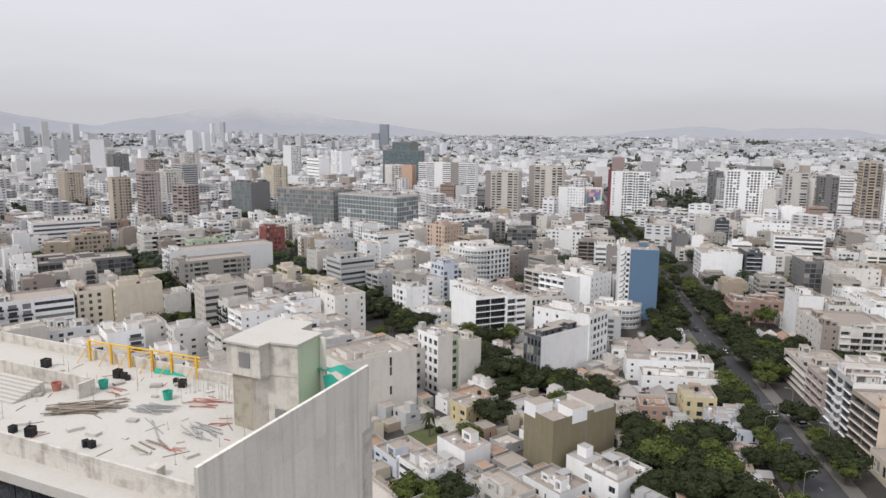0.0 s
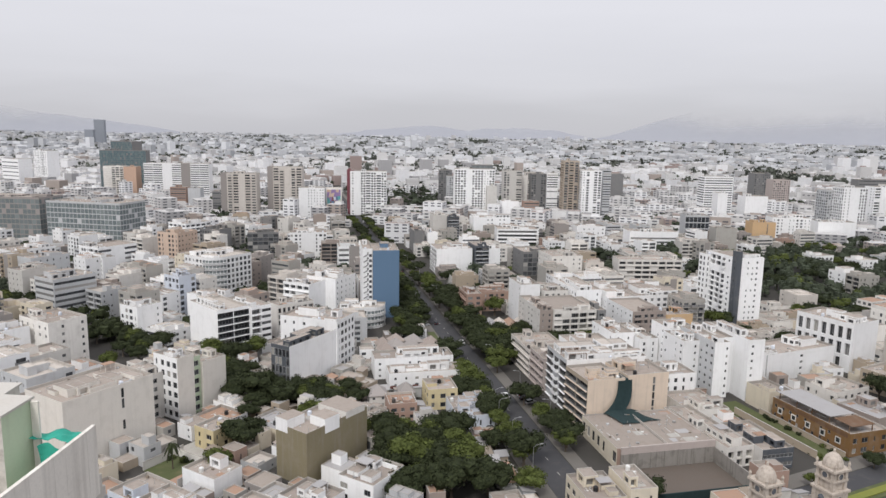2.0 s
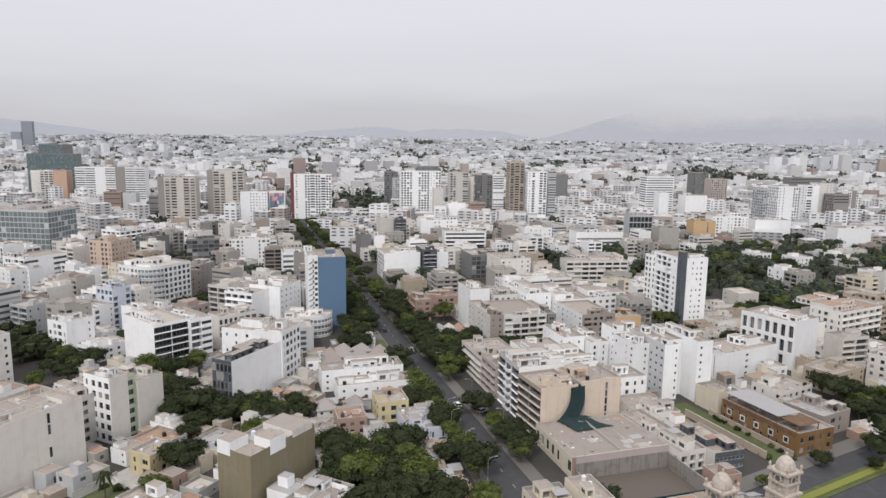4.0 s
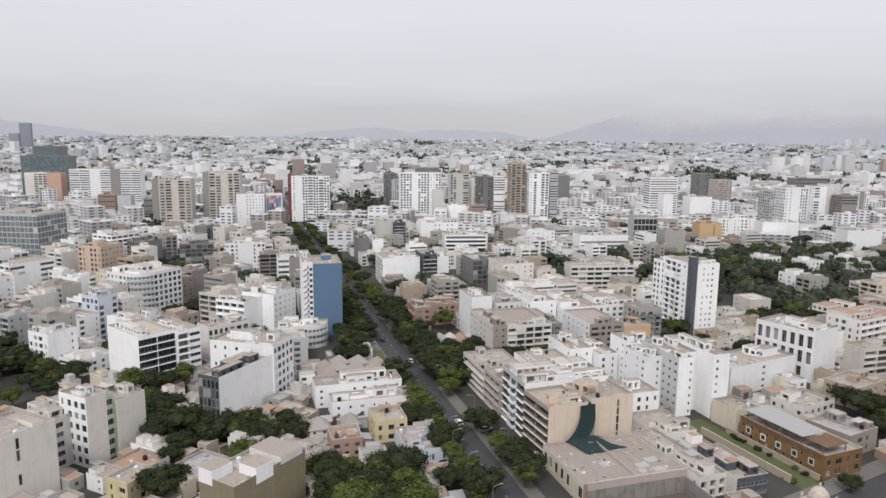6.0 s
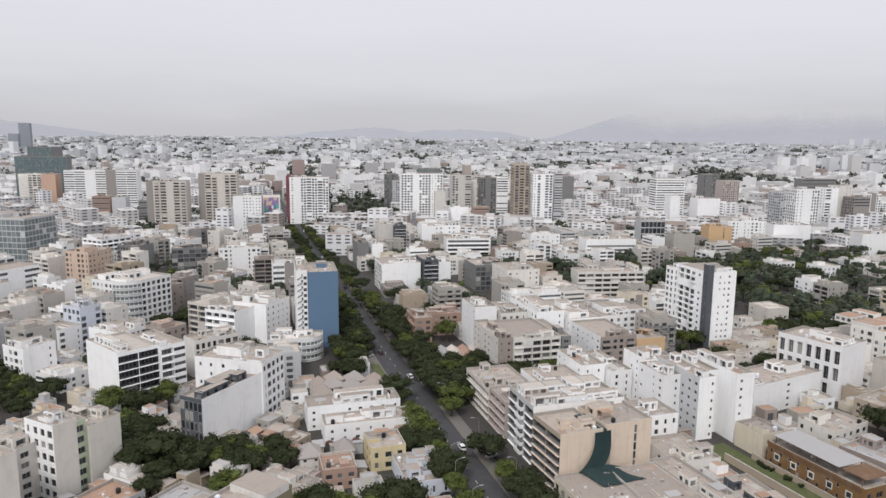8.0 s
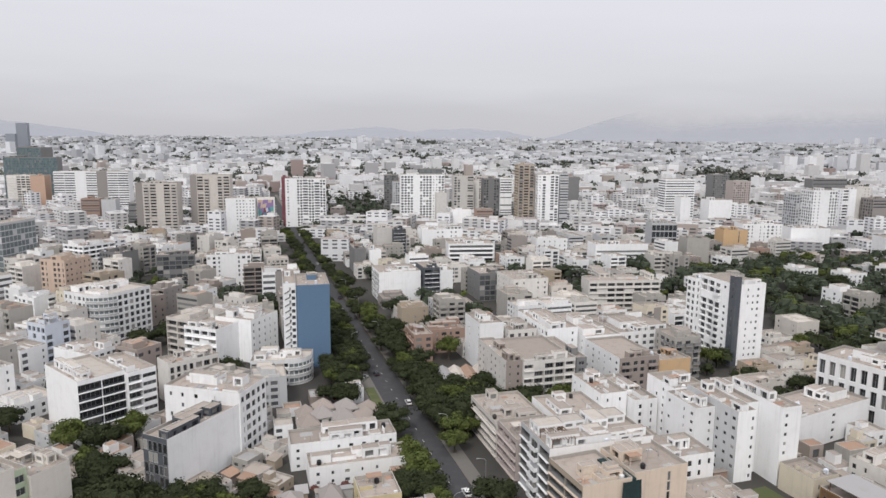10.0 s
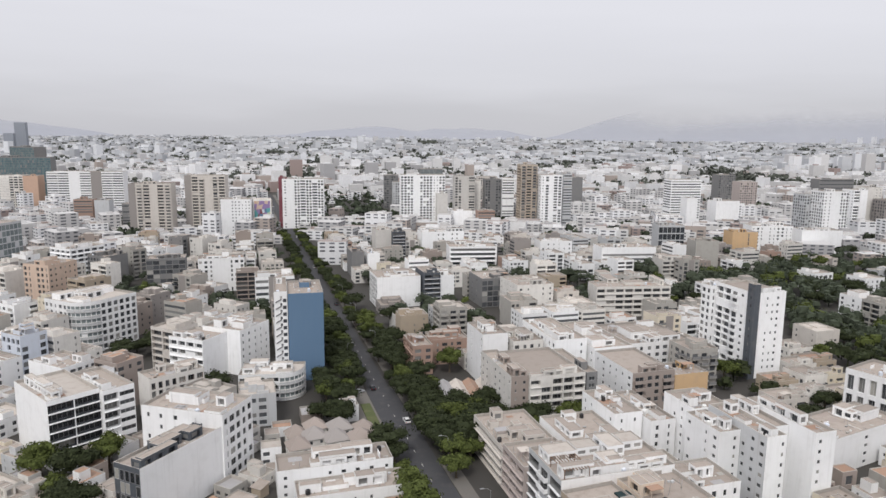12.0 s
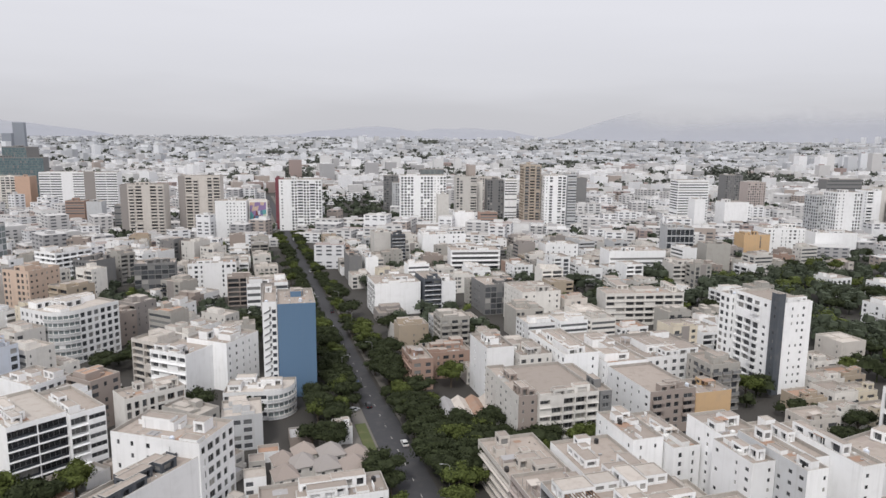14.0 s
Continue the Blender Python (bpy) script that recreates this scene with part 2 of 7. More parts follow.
# teal tints lightened, haze put into the distant tower's glass
TEALGLASS = glazing("teal_curtain_glass", [(0.0, (0.075, 0.135, 0.155)), (0.4, (0.095, 0.16, 0.175)), (0.75, (0.13, 0.20, 0.21))], 0.08, True)
GREYGLASS = glazing("grey_curtain_glass", [(0.0, (0.15, 0.18, 0.185)), (0.4, (0.17, 0.20, 0.205)), (0.75, (0.21, 0.245, 0.245))], 0.08, True)
PANEGLASS = glazing("dark_curtain_glass", [(0.0, (0.02, 0.025, 0.03)), (0.5, (0.04, 0.045, 0.055))], 0.06, True)
FARWALL = many("far_walls", [(0.0, (0.80, 0.80, 0.81)), (0.30, (0.68, 0.675, 0.67)), (0.52, (0.55, 0.54, 0.535)), (0.70, (0.40, 0.395, 0.40)), (0.80, (0.40, 0.345, 0.31)),
                             (0.86, (0.72, 0.72, 0.73)), (0.96, (0.33, 0.26, 0.24))], 0.9)
FARROOF = many("far_roofs", [(0.0, (0.43, 0.41, 0.39)), (0.3, (0.36, 0.34, 0.325)), (0.55, (0.50, 0.49, 0.48)), (0.85, (0.31, 0.265, 0.245))], 0.95)
# distance haze is put into these wall and roof colours
MISTWALL = many("hazed_far_walls", [(0.0, (0.70, 0.71, 0.73)), (0.3, (0.56, 0.57, 0.59)), (0.6, (0.43, 0.44, 0.46)), (0.85, (0.54, 0.53, 0.53))], 0.95)
MISTROOF = many("hazed_far_roofs", [(0.0, (0.45, 0.45, 0.46)), (0.4, (0.38, 0.38, 0.39)), (0.8, (0.50, 0.50, 0.51))], 0.95)
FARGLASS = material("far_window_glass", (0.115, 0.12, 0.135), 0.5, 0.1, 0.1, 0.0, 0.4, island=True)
# leaf colour raised again further out, standing in for thicker haze
MISTLEAF = material("hazed_furthest_leaves", (0.115, 0.125, 0.105), 0.9, 0.3, 0.2, 0.0, 0.3, tone=(0.09, 0.10, 0.085), scale=0.03, island=True, spec=0.05)
# blue-grey base colour carries the haze on the skyline towers
MIST = material("hazed_grey_towers", (0.29, 0.31, 0.345), 0.95, 0.1, 0.1, 0.0, 0.2, island=True)
# pale blue-grey hill colour has the distance haze put into it
HILLS = material("hazed_grey_hillside", (0.315, 0.324, 0.356), 1.0, 0.4, 0.1, 0.0, tone=(0.36, 0.366, 0.39), scale=0.006)
# the hills' heads turn transparent with height, standing in for cloud
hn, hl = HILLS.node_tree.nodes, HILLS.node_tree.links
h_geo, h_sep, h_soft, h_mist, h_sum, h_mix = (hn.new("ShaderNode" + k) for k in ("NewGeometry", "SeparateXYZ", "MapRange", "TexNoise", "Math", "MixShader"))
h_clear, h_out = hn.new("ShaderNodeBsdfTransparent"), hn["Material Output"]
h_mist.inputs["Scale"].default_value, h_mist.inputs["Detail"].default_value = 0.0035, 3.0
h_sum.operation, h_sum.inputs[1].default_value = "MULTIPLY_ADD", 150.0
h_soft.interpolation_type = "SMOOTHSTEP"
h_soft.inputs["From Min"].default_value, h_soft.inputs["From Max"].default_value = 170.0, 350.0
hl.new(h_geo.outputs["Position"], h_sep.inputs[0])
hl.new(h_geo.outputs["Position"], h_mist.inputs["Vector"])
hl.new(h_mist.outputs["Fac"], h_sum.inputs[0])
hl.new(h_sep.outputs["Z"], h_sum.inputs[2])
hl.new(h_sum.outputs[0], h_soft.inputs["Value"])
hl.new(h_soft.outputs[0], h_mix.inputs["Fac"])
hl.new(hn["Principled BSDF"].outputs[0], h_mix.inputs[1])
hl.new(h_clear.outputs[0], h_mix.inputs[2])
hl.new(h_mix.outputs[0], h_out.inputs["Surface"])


# ---- building kit ----
class Geo:
    """Collects faces, each with a material, for one mesh."""

    def __init__(self, m=None):
        self.v, self.f, self.k, self.mats, self.m = [], [], [], [], m

    def face(self, points, mat):
        if mat not in self.mats:
            self.mats.append(mat)
        base = len(self.v)
        self.v.extend(points if self.m is None else [tuple(self.m @ Vector(p)) for p in points])
        self.f.append(tuple(range(base, base + len(points))))
        self.k.append(self.mats.index(mat))

    def box(self, x0, x1, y0, y1, z0, z1, mat, top=None, bottom=True):
        a, b, c, d = (x0, y0), (x1, y0), (x1, y1), (x0, y1)
        for p, q in ((a, b), (b, c), (c, d), (d, a)):
            self.face([(*p, z0), (*q, z0), (*q, z1), (*p, z1)], mat)
        self.face([(*a, z1), (*b, z1), (*c, z1), (*d, z1)], top or mat)
        if bottom:
            self.face([(*d, z0), (*c, z0), (*b, z0), (*a, z0)], mat)

    def tube(self, x, y, rings, mat, sides=10, cap=True):
        """A body of revolution through rings of (z, radius)."""
        pts = [[(x + r * math.cos(2 * math.pi * i / sides), y + r * math.sin(2 * math.pi * i / sides), z) for i in range(sides)] for z, r in rings]
        for low, high in zip(pts, pts[1:]):
            for i in range(sides):
                j = (i + 1) % sides
                self.face([low[i], low[j], high[j], high[i]], mat)
        if cap:
            self.face(pts[-1], mat)

    def beam(self, p, q, r, mat, sides=5):
        """A round bar from p to q."""
        p, q = Vector(p), Vector(q)
        turn = (q - p).to_track_quat("Z", "Y")
        ring = [turn @ Vector((r * math.cos(2 * math.pi * i / sides), r * math.sin(2 * math.pi * i / sides), 0)) for i in range(sides)]
        for i in range(sides):
            j = (i + 1) % sides
            self.face([tuple(p + ring[i]), tuple(p + ring[j]), tuple(q + ring[j]), tuple(q + ring[i])], mat)
        self.face([tuple(q + o) for o in ring], mat)

    def mesh(self, name):
        me = bpy.data.meshes.new(name)
        me.from_pydata(self.v, [], self.f)
        for mat in self.mats:
            me.materials.append(mat)
        me.polygons.foreach_set("material_index", self.k)
        me.update()
        return me


def part(name, geo, parent, label="", kind=""):
    """One mesh object under a thing or a part."""
    ob = new(name, geo.mesh(name) if isinstance(geo, Geo) else geo)
    ob.parent = parent
    return tagged(ob, label, kind=kind)


def thing(name, m, label, category, group="", kind=""):
    ob = new(name)
    ob.empty_display_size = 1.0
    ob.matrix_world = m
    return tagged(ob, label, category, group, kind)


def city(u, v):
    """World x, y of a place given across (u) and along (v) the avenue's blocks."""
    c, s = math.cos(radians(GRID)), math.sin(radians(GRID))
    return u * c - v * s, u * s + v * c


def rise(x, y):
    """The ground's height: level here, climbing further out to fit the horizon in the camera's view."""
    r = math.hypot(x, y)
    return 0.0 if r < 1300 else 62.0 * min(1.0, (r - 1300) / 3500) ** 1.4


# pitch, share of it that is open, foot and head of the opening in a storey, depth
STYLES = {
    "w": (3.3, 0.52, 0.30, 0.84, 0.24), "W": (2.8, 0.66, 0.28, 0.87, 0.26), "q": (3.0, 0.68, 0.20, 0.87, 0.5), "p": (4.4, 0.60, 0.04, 0.82, 0.25), "r": (2.3, 0.55, 0.12, 0.88, 0.3), "b": (5.2, 0.86, 0.34, 0.93, 1.2), "B": (99, 0.94, 0.34, 0.93, 1.2),
    "s": (99, 0.96, 0.38, 0.84, 0.14), "g": (1.7, 0.90, 0.06, 0.95, 0.08), "h": (3.0, 0.36, 0.38, 0.74, 0.14), "o": (7.0, 0.13, 0.06, 0.97, 0.18),
    "t": (3.9, 0.28, 0.38, 0.78, 0.2), "d": (6.0, 0.90, 0.13, 0.94, 1.3), "f": (3.4, 0.62, 0.05, 0.90, 1.0), "G": (3.4, 0.93, 0.10, 0.93, 0.10), "D": (6.5, 0.97, 0.10, 0.93, 1.6), "R": (3.4, 0.58, 0.10, 0.88, 0.7),
}
SEEN = {}


def window_mesh(w, h):
    """A framed window: four bars, mullions and a recessed pane."""
    key = (round(w, 1), round(h, 1))
    if key not in SEEN:
        g, t = Geo(), 0.07
        w, h = key
        g.box(0, w, -0.05, 0.03, 0, t, FRAME)
        g.box(0, w, -0.05, 0.03, h - t, h, FRAME)
        n = max(1, round(w / 1.3))
        for i in range(n + 1):
            x = i * (w - t) / n
            g.box(x, x + t, -0.04, 0.03, t, h - t, FRAME, bottom=False)
        g.face([(t, 0, t), (w - t, 0, t), (w - t, 0, h - t), (t, 0, h - t)], GLASS)
        SEEN[key] = g.mesh("window")
    return SEEN[key]


def facade(g, panes, p, e, length, z0, z1, storeys, style, wall, found, bare=0.0, glass=None, inner=None, skip=0.0, rnd=None, ledges=None):
    """A wall with real openings. panes: the Geo for joined glass; found: a list that takes (x, y, z, direction, w, h) of single windows instead.
    A style of several letters splits the wall into equal bays ('.' blank, '#' blank and dark)."""
    if len(style) > 1:
        bay = length / len(style)
        for i, letter in enumerate(style):
            q = (p[0] + e[0] * bay * i, p[1] + e[1] * bay * i)
            facade(g, panes, q, e, bay, z0, z1, storeys, "" if letter in ".#" else letter, BAND if letter == "#" else wall, found, bare, glass, inner, skip, rnd, ledges)
        return
    n = (e[1], -e[0])
    at = lambda s, z, d=0.0: (round(p[0] + e[0] * s - n[0] * d, 3), round(p[1] + e[1] * s - n[1] * d, 3), round(z, 3))
    if not style or storeys < 1:
        g.face([at(0, z0), at(length, z0), at(length, z1), at(0, z1)], wall)
        return
    pitch, share, foot, head, deep = STYLES[style]
    count = max(1, round(length / pitch))
    pitch = length / count
    gap = max(pitch * (1 - share), 0.3) / 2
    cols = [(i * pitch + gap, (i + 1) * pitch - gap) for i in range(count)]
    if style == "o":
        cols = [(length * 0.62, length * 0.62 + 0.9)] if length < 30 else [(length * 0.4, length * 0.4 + 0.9), (length * 0.75, length * 0.75 + 0.9)]
    if rnd and style in ("w", "W") and count > 1:
        wide = [rnd.choice((0.5, 0.85, 1.0, 1.25)) for _ in range(count)]
        cols = [((c + d) / 2 - (d - c) / 2 * k, (c + d) / 2 + (d - c) / 2 * k) for (c, d), k in zip(cols, wide)]
    if rnd and style in ("w", "W", "t", "h", "b"):
        cols = [(c + rnd.uniform(-0.12, 0.3) * gap, d - rnd.uniform(-0.12, 0.3) * gap) for c, d in cols]
        cols = [c for c in cols if rnd.random() > skip * 0.6] or cols
    fh = (z1 - z0 - bare) / storeys
    if ledges is not None and style in ("b", "B", "p", "D"):
        ledges.append((p, e, length, style, z0, fh, storeys, cols))
    low = z0
    for k in range(storeys):
        a, b = z0 + (k + foot) * fh, z0 + (k + head) * fh
        g.face([at(0, low), at(length, low), at(length, a), at(0, a)], wall)
        s = 0.0
        for c, d in cols:
            g.face([at(s, a), at(c, a), at(c, b), at(s, b)], wall)
            s = d
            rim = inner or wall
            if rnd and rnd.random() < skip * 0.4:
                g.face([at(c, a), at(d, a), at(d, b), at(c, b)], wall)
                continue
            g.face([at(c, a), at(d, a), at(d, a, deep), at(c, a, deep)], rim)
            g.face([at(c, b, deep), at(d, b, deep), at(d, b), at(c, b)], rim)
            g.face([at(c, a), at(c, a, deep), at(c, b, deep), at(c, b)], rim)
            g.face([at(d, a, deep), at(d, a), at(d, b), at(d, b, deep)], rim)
            if found is not None:
                found.append((*at(c, a, deep - 0.04), math.atan2(e[1], e[0]), d - c, b - a))
                g.face([at(c, a, deep), at(d, a, deep), at(d, b, deep), at(c, b, deep)], rim)
            else:
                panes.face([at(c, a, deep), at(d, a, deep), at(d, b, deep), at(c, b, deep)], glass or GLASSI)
        g.face([at(s, a), at(length, a), at(length, b), at(s, b)], wall)
        low = b
    g.face([at(0, low), at(length, low), at(length, z1), at(0, z1)], wall)


def shell(g, roof, panes, w, d, h, n, sides, walls, screed, found=None, x0=0.0, y0=0.0, z0=0.0, lip=0.9, glass=None, inner=None, skip=0.0, rnd=None, ledges=None):
    """Four walls with openings, a parapet and a roof slab, into the given Geos."""
    bare = lip + 0.3
    runs = (((x0, y0), (1, 0), w), ((x0 + w, y0), (0, 1), d), ((x0 + w, y0 + d), (-1, 0), w), ((x0, y0 + d), (0, -1), d))
    for (p, e, length), style, wall in zip(runs, sides, walls):
        facade(g, panes, p, e, length, z0, z0 + h, n, style, wall, found, bare, glass, inner, skip, rnd, ledges)
    t, top, low = 0.2, z0 + h, z0 + h - lip
    wall = COPE
    a, b, c, e = x0, x0 + w, y0, y0 + d
    g.face([(a, c, top), (b, c, top), (b - t, c + t, top), (a + t, c + t, top)], wall)
    g.face([(b, c, top), (b, e, top), (b - t, e - t, top), (b - t, c + t, top)], wall)
    g.face([(b, e, top), (a, e, top), (a + t, e - t, top), (b - t, e - t, top)], wall)
    g.face([(a, e, top), (a, c, top), (a + t, c + t, top), (a + t, e - t, top)], wall)
    ring = [(a + t, c + t), (b - t, c + t), (b - t, e - t), (a + t, e - t)]
    for p, q in zip(ring, ring[1:] + ring[:1]):
        g.face([(*q, low), (*p, low), (*p, top), (*q, top)], wall)
    roof.face([(*p, low) for p in ring], screed)


FOOT = []


def claim(m, w, d, pad=0.0):
    """Remember a footprint: centre, half sizes and axes."""
    c = m @ Vector((w / 2, d / 2, 0))
    ex, ey = m.to_3x3() @ Vector((1, 0, 0)), m.to_3x3() @ Vector((0, 1, 0))
    FOOT.append(((c.x, c.y), (w / 2 + pad, d / 2 + pad), (ex.x, ex.y), (ey.x, ey.y)))


def clear(x, y, pad):
    """Whether a disc of that radius lies outside all footprints."""
    for (cx, cy), (hw, hd), ex, ey in FOOT:
        dx, dy = x - cx, y - cy
        a, b = abs(dx * ex[0] + dy * ex[1]) - hw, abs(dx * ey[0] + dy * ey[1]) - hd
        if max(a, b) < pad:
            return False
    return True


def roof_rooms(root, rnd, w, d, h, wall, screed, count, lip=0.9, glass_geo=None):
    """Stair heads, laundry rooms, low walls and canopies on a flat roof."""
    base = h - lip
    for _ in range(int(count * 1.5)):
        rw, rd, rh = rnd.uniform(2.2, max(2.6, w * 0.38)), rnd.uniform(2.2, max(2.6, d * 0.38)), rnd.choice((1.2, 2.2, 2.5, 2.9)) + rnd.uniform(-0.2, 0.2)
        x, y = rnd.uniform(0.3, max(0.4, w - rw - 0.3)), rnd.uniform(0.3, max(0.4, d - rd - 0.3))
        if x + rw > w - 0.25 or y + rd > d - 0.25:
            continue
        g = Geo()
        shell(g, g, g, rw, rd, rh, 1 if rh > 2 else 0, (rnd.choice(("W", "f", "f", "")), rnd.choice(("f", "")), "", rnd.choice(("", "W", "f"))), (wall,) * 4, screed, None, x, y, base, 0.15)
        part("rooftop_room", g, root)
    for _ in range(2 if count > 2 else 0):
        g = Geo()
        x, y, length = rnd.uniform(0.5, w - 0.6), rnd.uniform(0.5, d - 0.6), rnd.uniform(2, 5)
        if rnd.random() < 0.5:
            g.box(x, min(x + length, w - 0.3), y, y + 0.14, base + 0.004, base + rnd.uniform(0.7, 1.6), wall, bottom=False)
        else:
            g.box(x, x + 0.14, y, min(y + length, d - 0.3), base + 0.004, base + rnd.uniform(0.7, 1.6), wall, bottom=False)
        part("partition_wall", g, root)
    if rnd.random() < 0.55 and w > 5 and d > 5:
        g = Geo()
        x, y, a, b = rnd.uniform(0.5, w - 4.5), rnd.uniform(0.5, d - 4.0), rnd.uniform(2.5, 4), rnd.uniform(2, 3.5)
        for px in (x + 0.05, x + a - 0.15):
            for py in (y + 0.05, y + b - 0.15):
                g.box(px, px + 0.1, py, py + 0.1, base, base + 2.2, wall, bottom=False)
        g.box(x, x + a, y, y + b, base + 2.2, base + 2.27 + rnd.uniform(0, 0.05), rnd.choice((SHEET, TILE, DUSTW)))
        part("canopy", g, root)


TANKS = []


def tank_mesh(mat, r=0.62, h=1.35):
    g = Geo()
    g.tube(0, 0, [(0, r), (h * 0.33, r), (h * 0.36, r * 0.96), (h * 0.40, r), (h * 0.8, r), (h * 0.95, r * 0.62), (h, r * 0.3)], mat, 12)
    return g.mesh("water_tank")


def building(name, at, size, rot, n, sides, walls, label, category="apartment building", near=False, rooms=2, screed=None, lip=0.9, glass=None, inner=None, seed=0,
             group="", tanks=1, lump=False, skip=0.18):
    """A flat-roofed block; at: its front-left corner; sides: opening styles of the front, right, back and left walls."""
    w, d, h = size
    rnd = random.Random(seed + int(at[0] * 13 + at[1] * 7))
    near = near and math.hypot(*at) < 298
    m = pose(at[0], at[1], rise(*at), 0, 0, rot)
    root = thing(name, m, label, category, group)
    claim(m, w, d)
    walls = walls if isinstance(walls, tuple) else (walls,) * 4
    g, roof, panes, found, ledges = Geo(), Geo(), Geo(), [] if near else None, []
    shell(g, roof, panes, w, d, h, n, sides, walls, screed or DUST, found, lip=lip, glass=glass, inner=inner, skip=skip, rnd=rnd, ledges=ledges)
    if lump:
        for _ in range(rooms):
            rw, rd = rnd.uniform(2.2, max(2.4, w * 0.5)), rnd.uniform(2.2, max(2.4, d * 0.5))
            x, y = rnd.uniform(0.3, max(0.35, w - rw - 0.3)), rnd.uniform(0.3, max(0.35, d - rd - 0.3))
            if x + rw < w - 0.2 and y + rd < d - 0.2:
                shell(roof, roof, panes, rw, rd, rnd.choice((0.9, 1.3, 2.3, 2.6)) + rnd.uniform(-0.2, 0.2), 0, ("",) * 4, (walls[0],) * 4, screed or DUST, None, x, y, h - lip, 0.12)
    single = near and math.hypot(*at) < 275
    trim = WHITE if walls[0] in (NAVY, GREYD) else walls[0]
    rail = rnd.choice((trim, trim, GREYD, PANEGLASS))
    spare = []
    for p, e, length, style, z0, fh, storeys, cols in ledges:
        out = (e[1], -e[0])
        for k in range(storeys):
            s = Geo() if single else panes
            z = z0 + k * fh + 0.02
            for c, d in ([(0.15, length - 0.15)] if style != "p" else [(c - 0.4, d + 0.4) for c, d in cols if rnd.random() > 0.12]):
                deep = 0.55 if style != "p" else 1.05
                span = lambda lo, hi, s0, s1: (*sorted((p[0] + e[0] * s0 + out[0] * lo, p[0] + e[0] * s1 + out[0] * hi)), *sorted((p[1] + e[1] * s0 + out[1] * lo, p[1] + e[1] * s1 + out[1] * hi)))
                s.box(*span(0.003, deep, c, d), z, z + 0.2, trim)
                if style == "p":
                    s.box(*span(deep - 0.1, deep, c, d), z + 0.2, z + 1.15, rail)
                    for q in (c, d - 0.1):
                        s.box(*span(0.003, deep - 0.1, q, q + 0.1), z + 0.2, z + 1.15, rail)
            if single and s.f:
                spare.append(s)
    part("wall", g, root)
    part("roof", roof, root)
    for s in spare:
        part("balcony", s, root)
    if panes.f:
        part("window_panes", panes, root, "dark window panes" + (" and pale balcony slabs" if ledges else ""), "stuff")
    for x, y, z, turn, a, b in found or ():
        ob = part("window", window_mesh(a, b), root)
        ob.location, ob.rotation_euler = (x, y, z), (0, 0, turn)
    if rooms and not lump:
        roof_rooms(root, rnd, w, d, h, walls[0], screed or DUST, rooms, lip)
    if w > 5 and d > 5 and h > 2.5 and not lump:
        bits = Geo()
        for _ in range(int(9 + w * d * 0.085)):
            s, x, y = rnd.uniform(0.12, 0.55), rnd.uniform(0.6, w - 1.4), rnd.uniform(0.6, d - 1.4)
            pick = rnd.random()
            if pick < 0.45:
                bits.box(x, x + s * 1.6, y, y + s, h - lip + 0.002, h - lip + s * rnd.uniform(0.5, 1.4), rnd.choice((CONCRETE, GREYW, STEEL, PVC, TIMBER)), bottom=False)
            elif pick < 0.7:
                bits.box(x, x + 0.08, y, min(y + s * 7, d - 0.4), h - lip + 0.002, h - lip + 0.1, rnd.choice((STEEL, PVC, GREYD)), bottom=False)
            elif pick < 0.87:
                bits.box(x, min(x + s * 7, w - 0.4), y, min(y + s * 5, d - 0.4), h - lip + 0.004, h - lip + rnd.uniform(0.012, 0.05), rnd.choice((TILE, SHEET, TAUPE, CONCRETE)), bottom=False)
            else:
                bits.tube(x, y, [(h - lip, 0.06), (h - lip + rnd.uniform(0.8, 2.6), 0.05)], STEEL, 5)
        part("roof_clutter", bits, root, "vents, pipes and odds and ends on the roof", "stuff")
    for _ in range(tanks):
        if w > 4 and d > 4:
            TANKS.append((m @ Vector((rnd.uniform(1, w - 1), rnd.uniform(1, d - 1), h - lip)), rnd.randrange(3)))
    return root


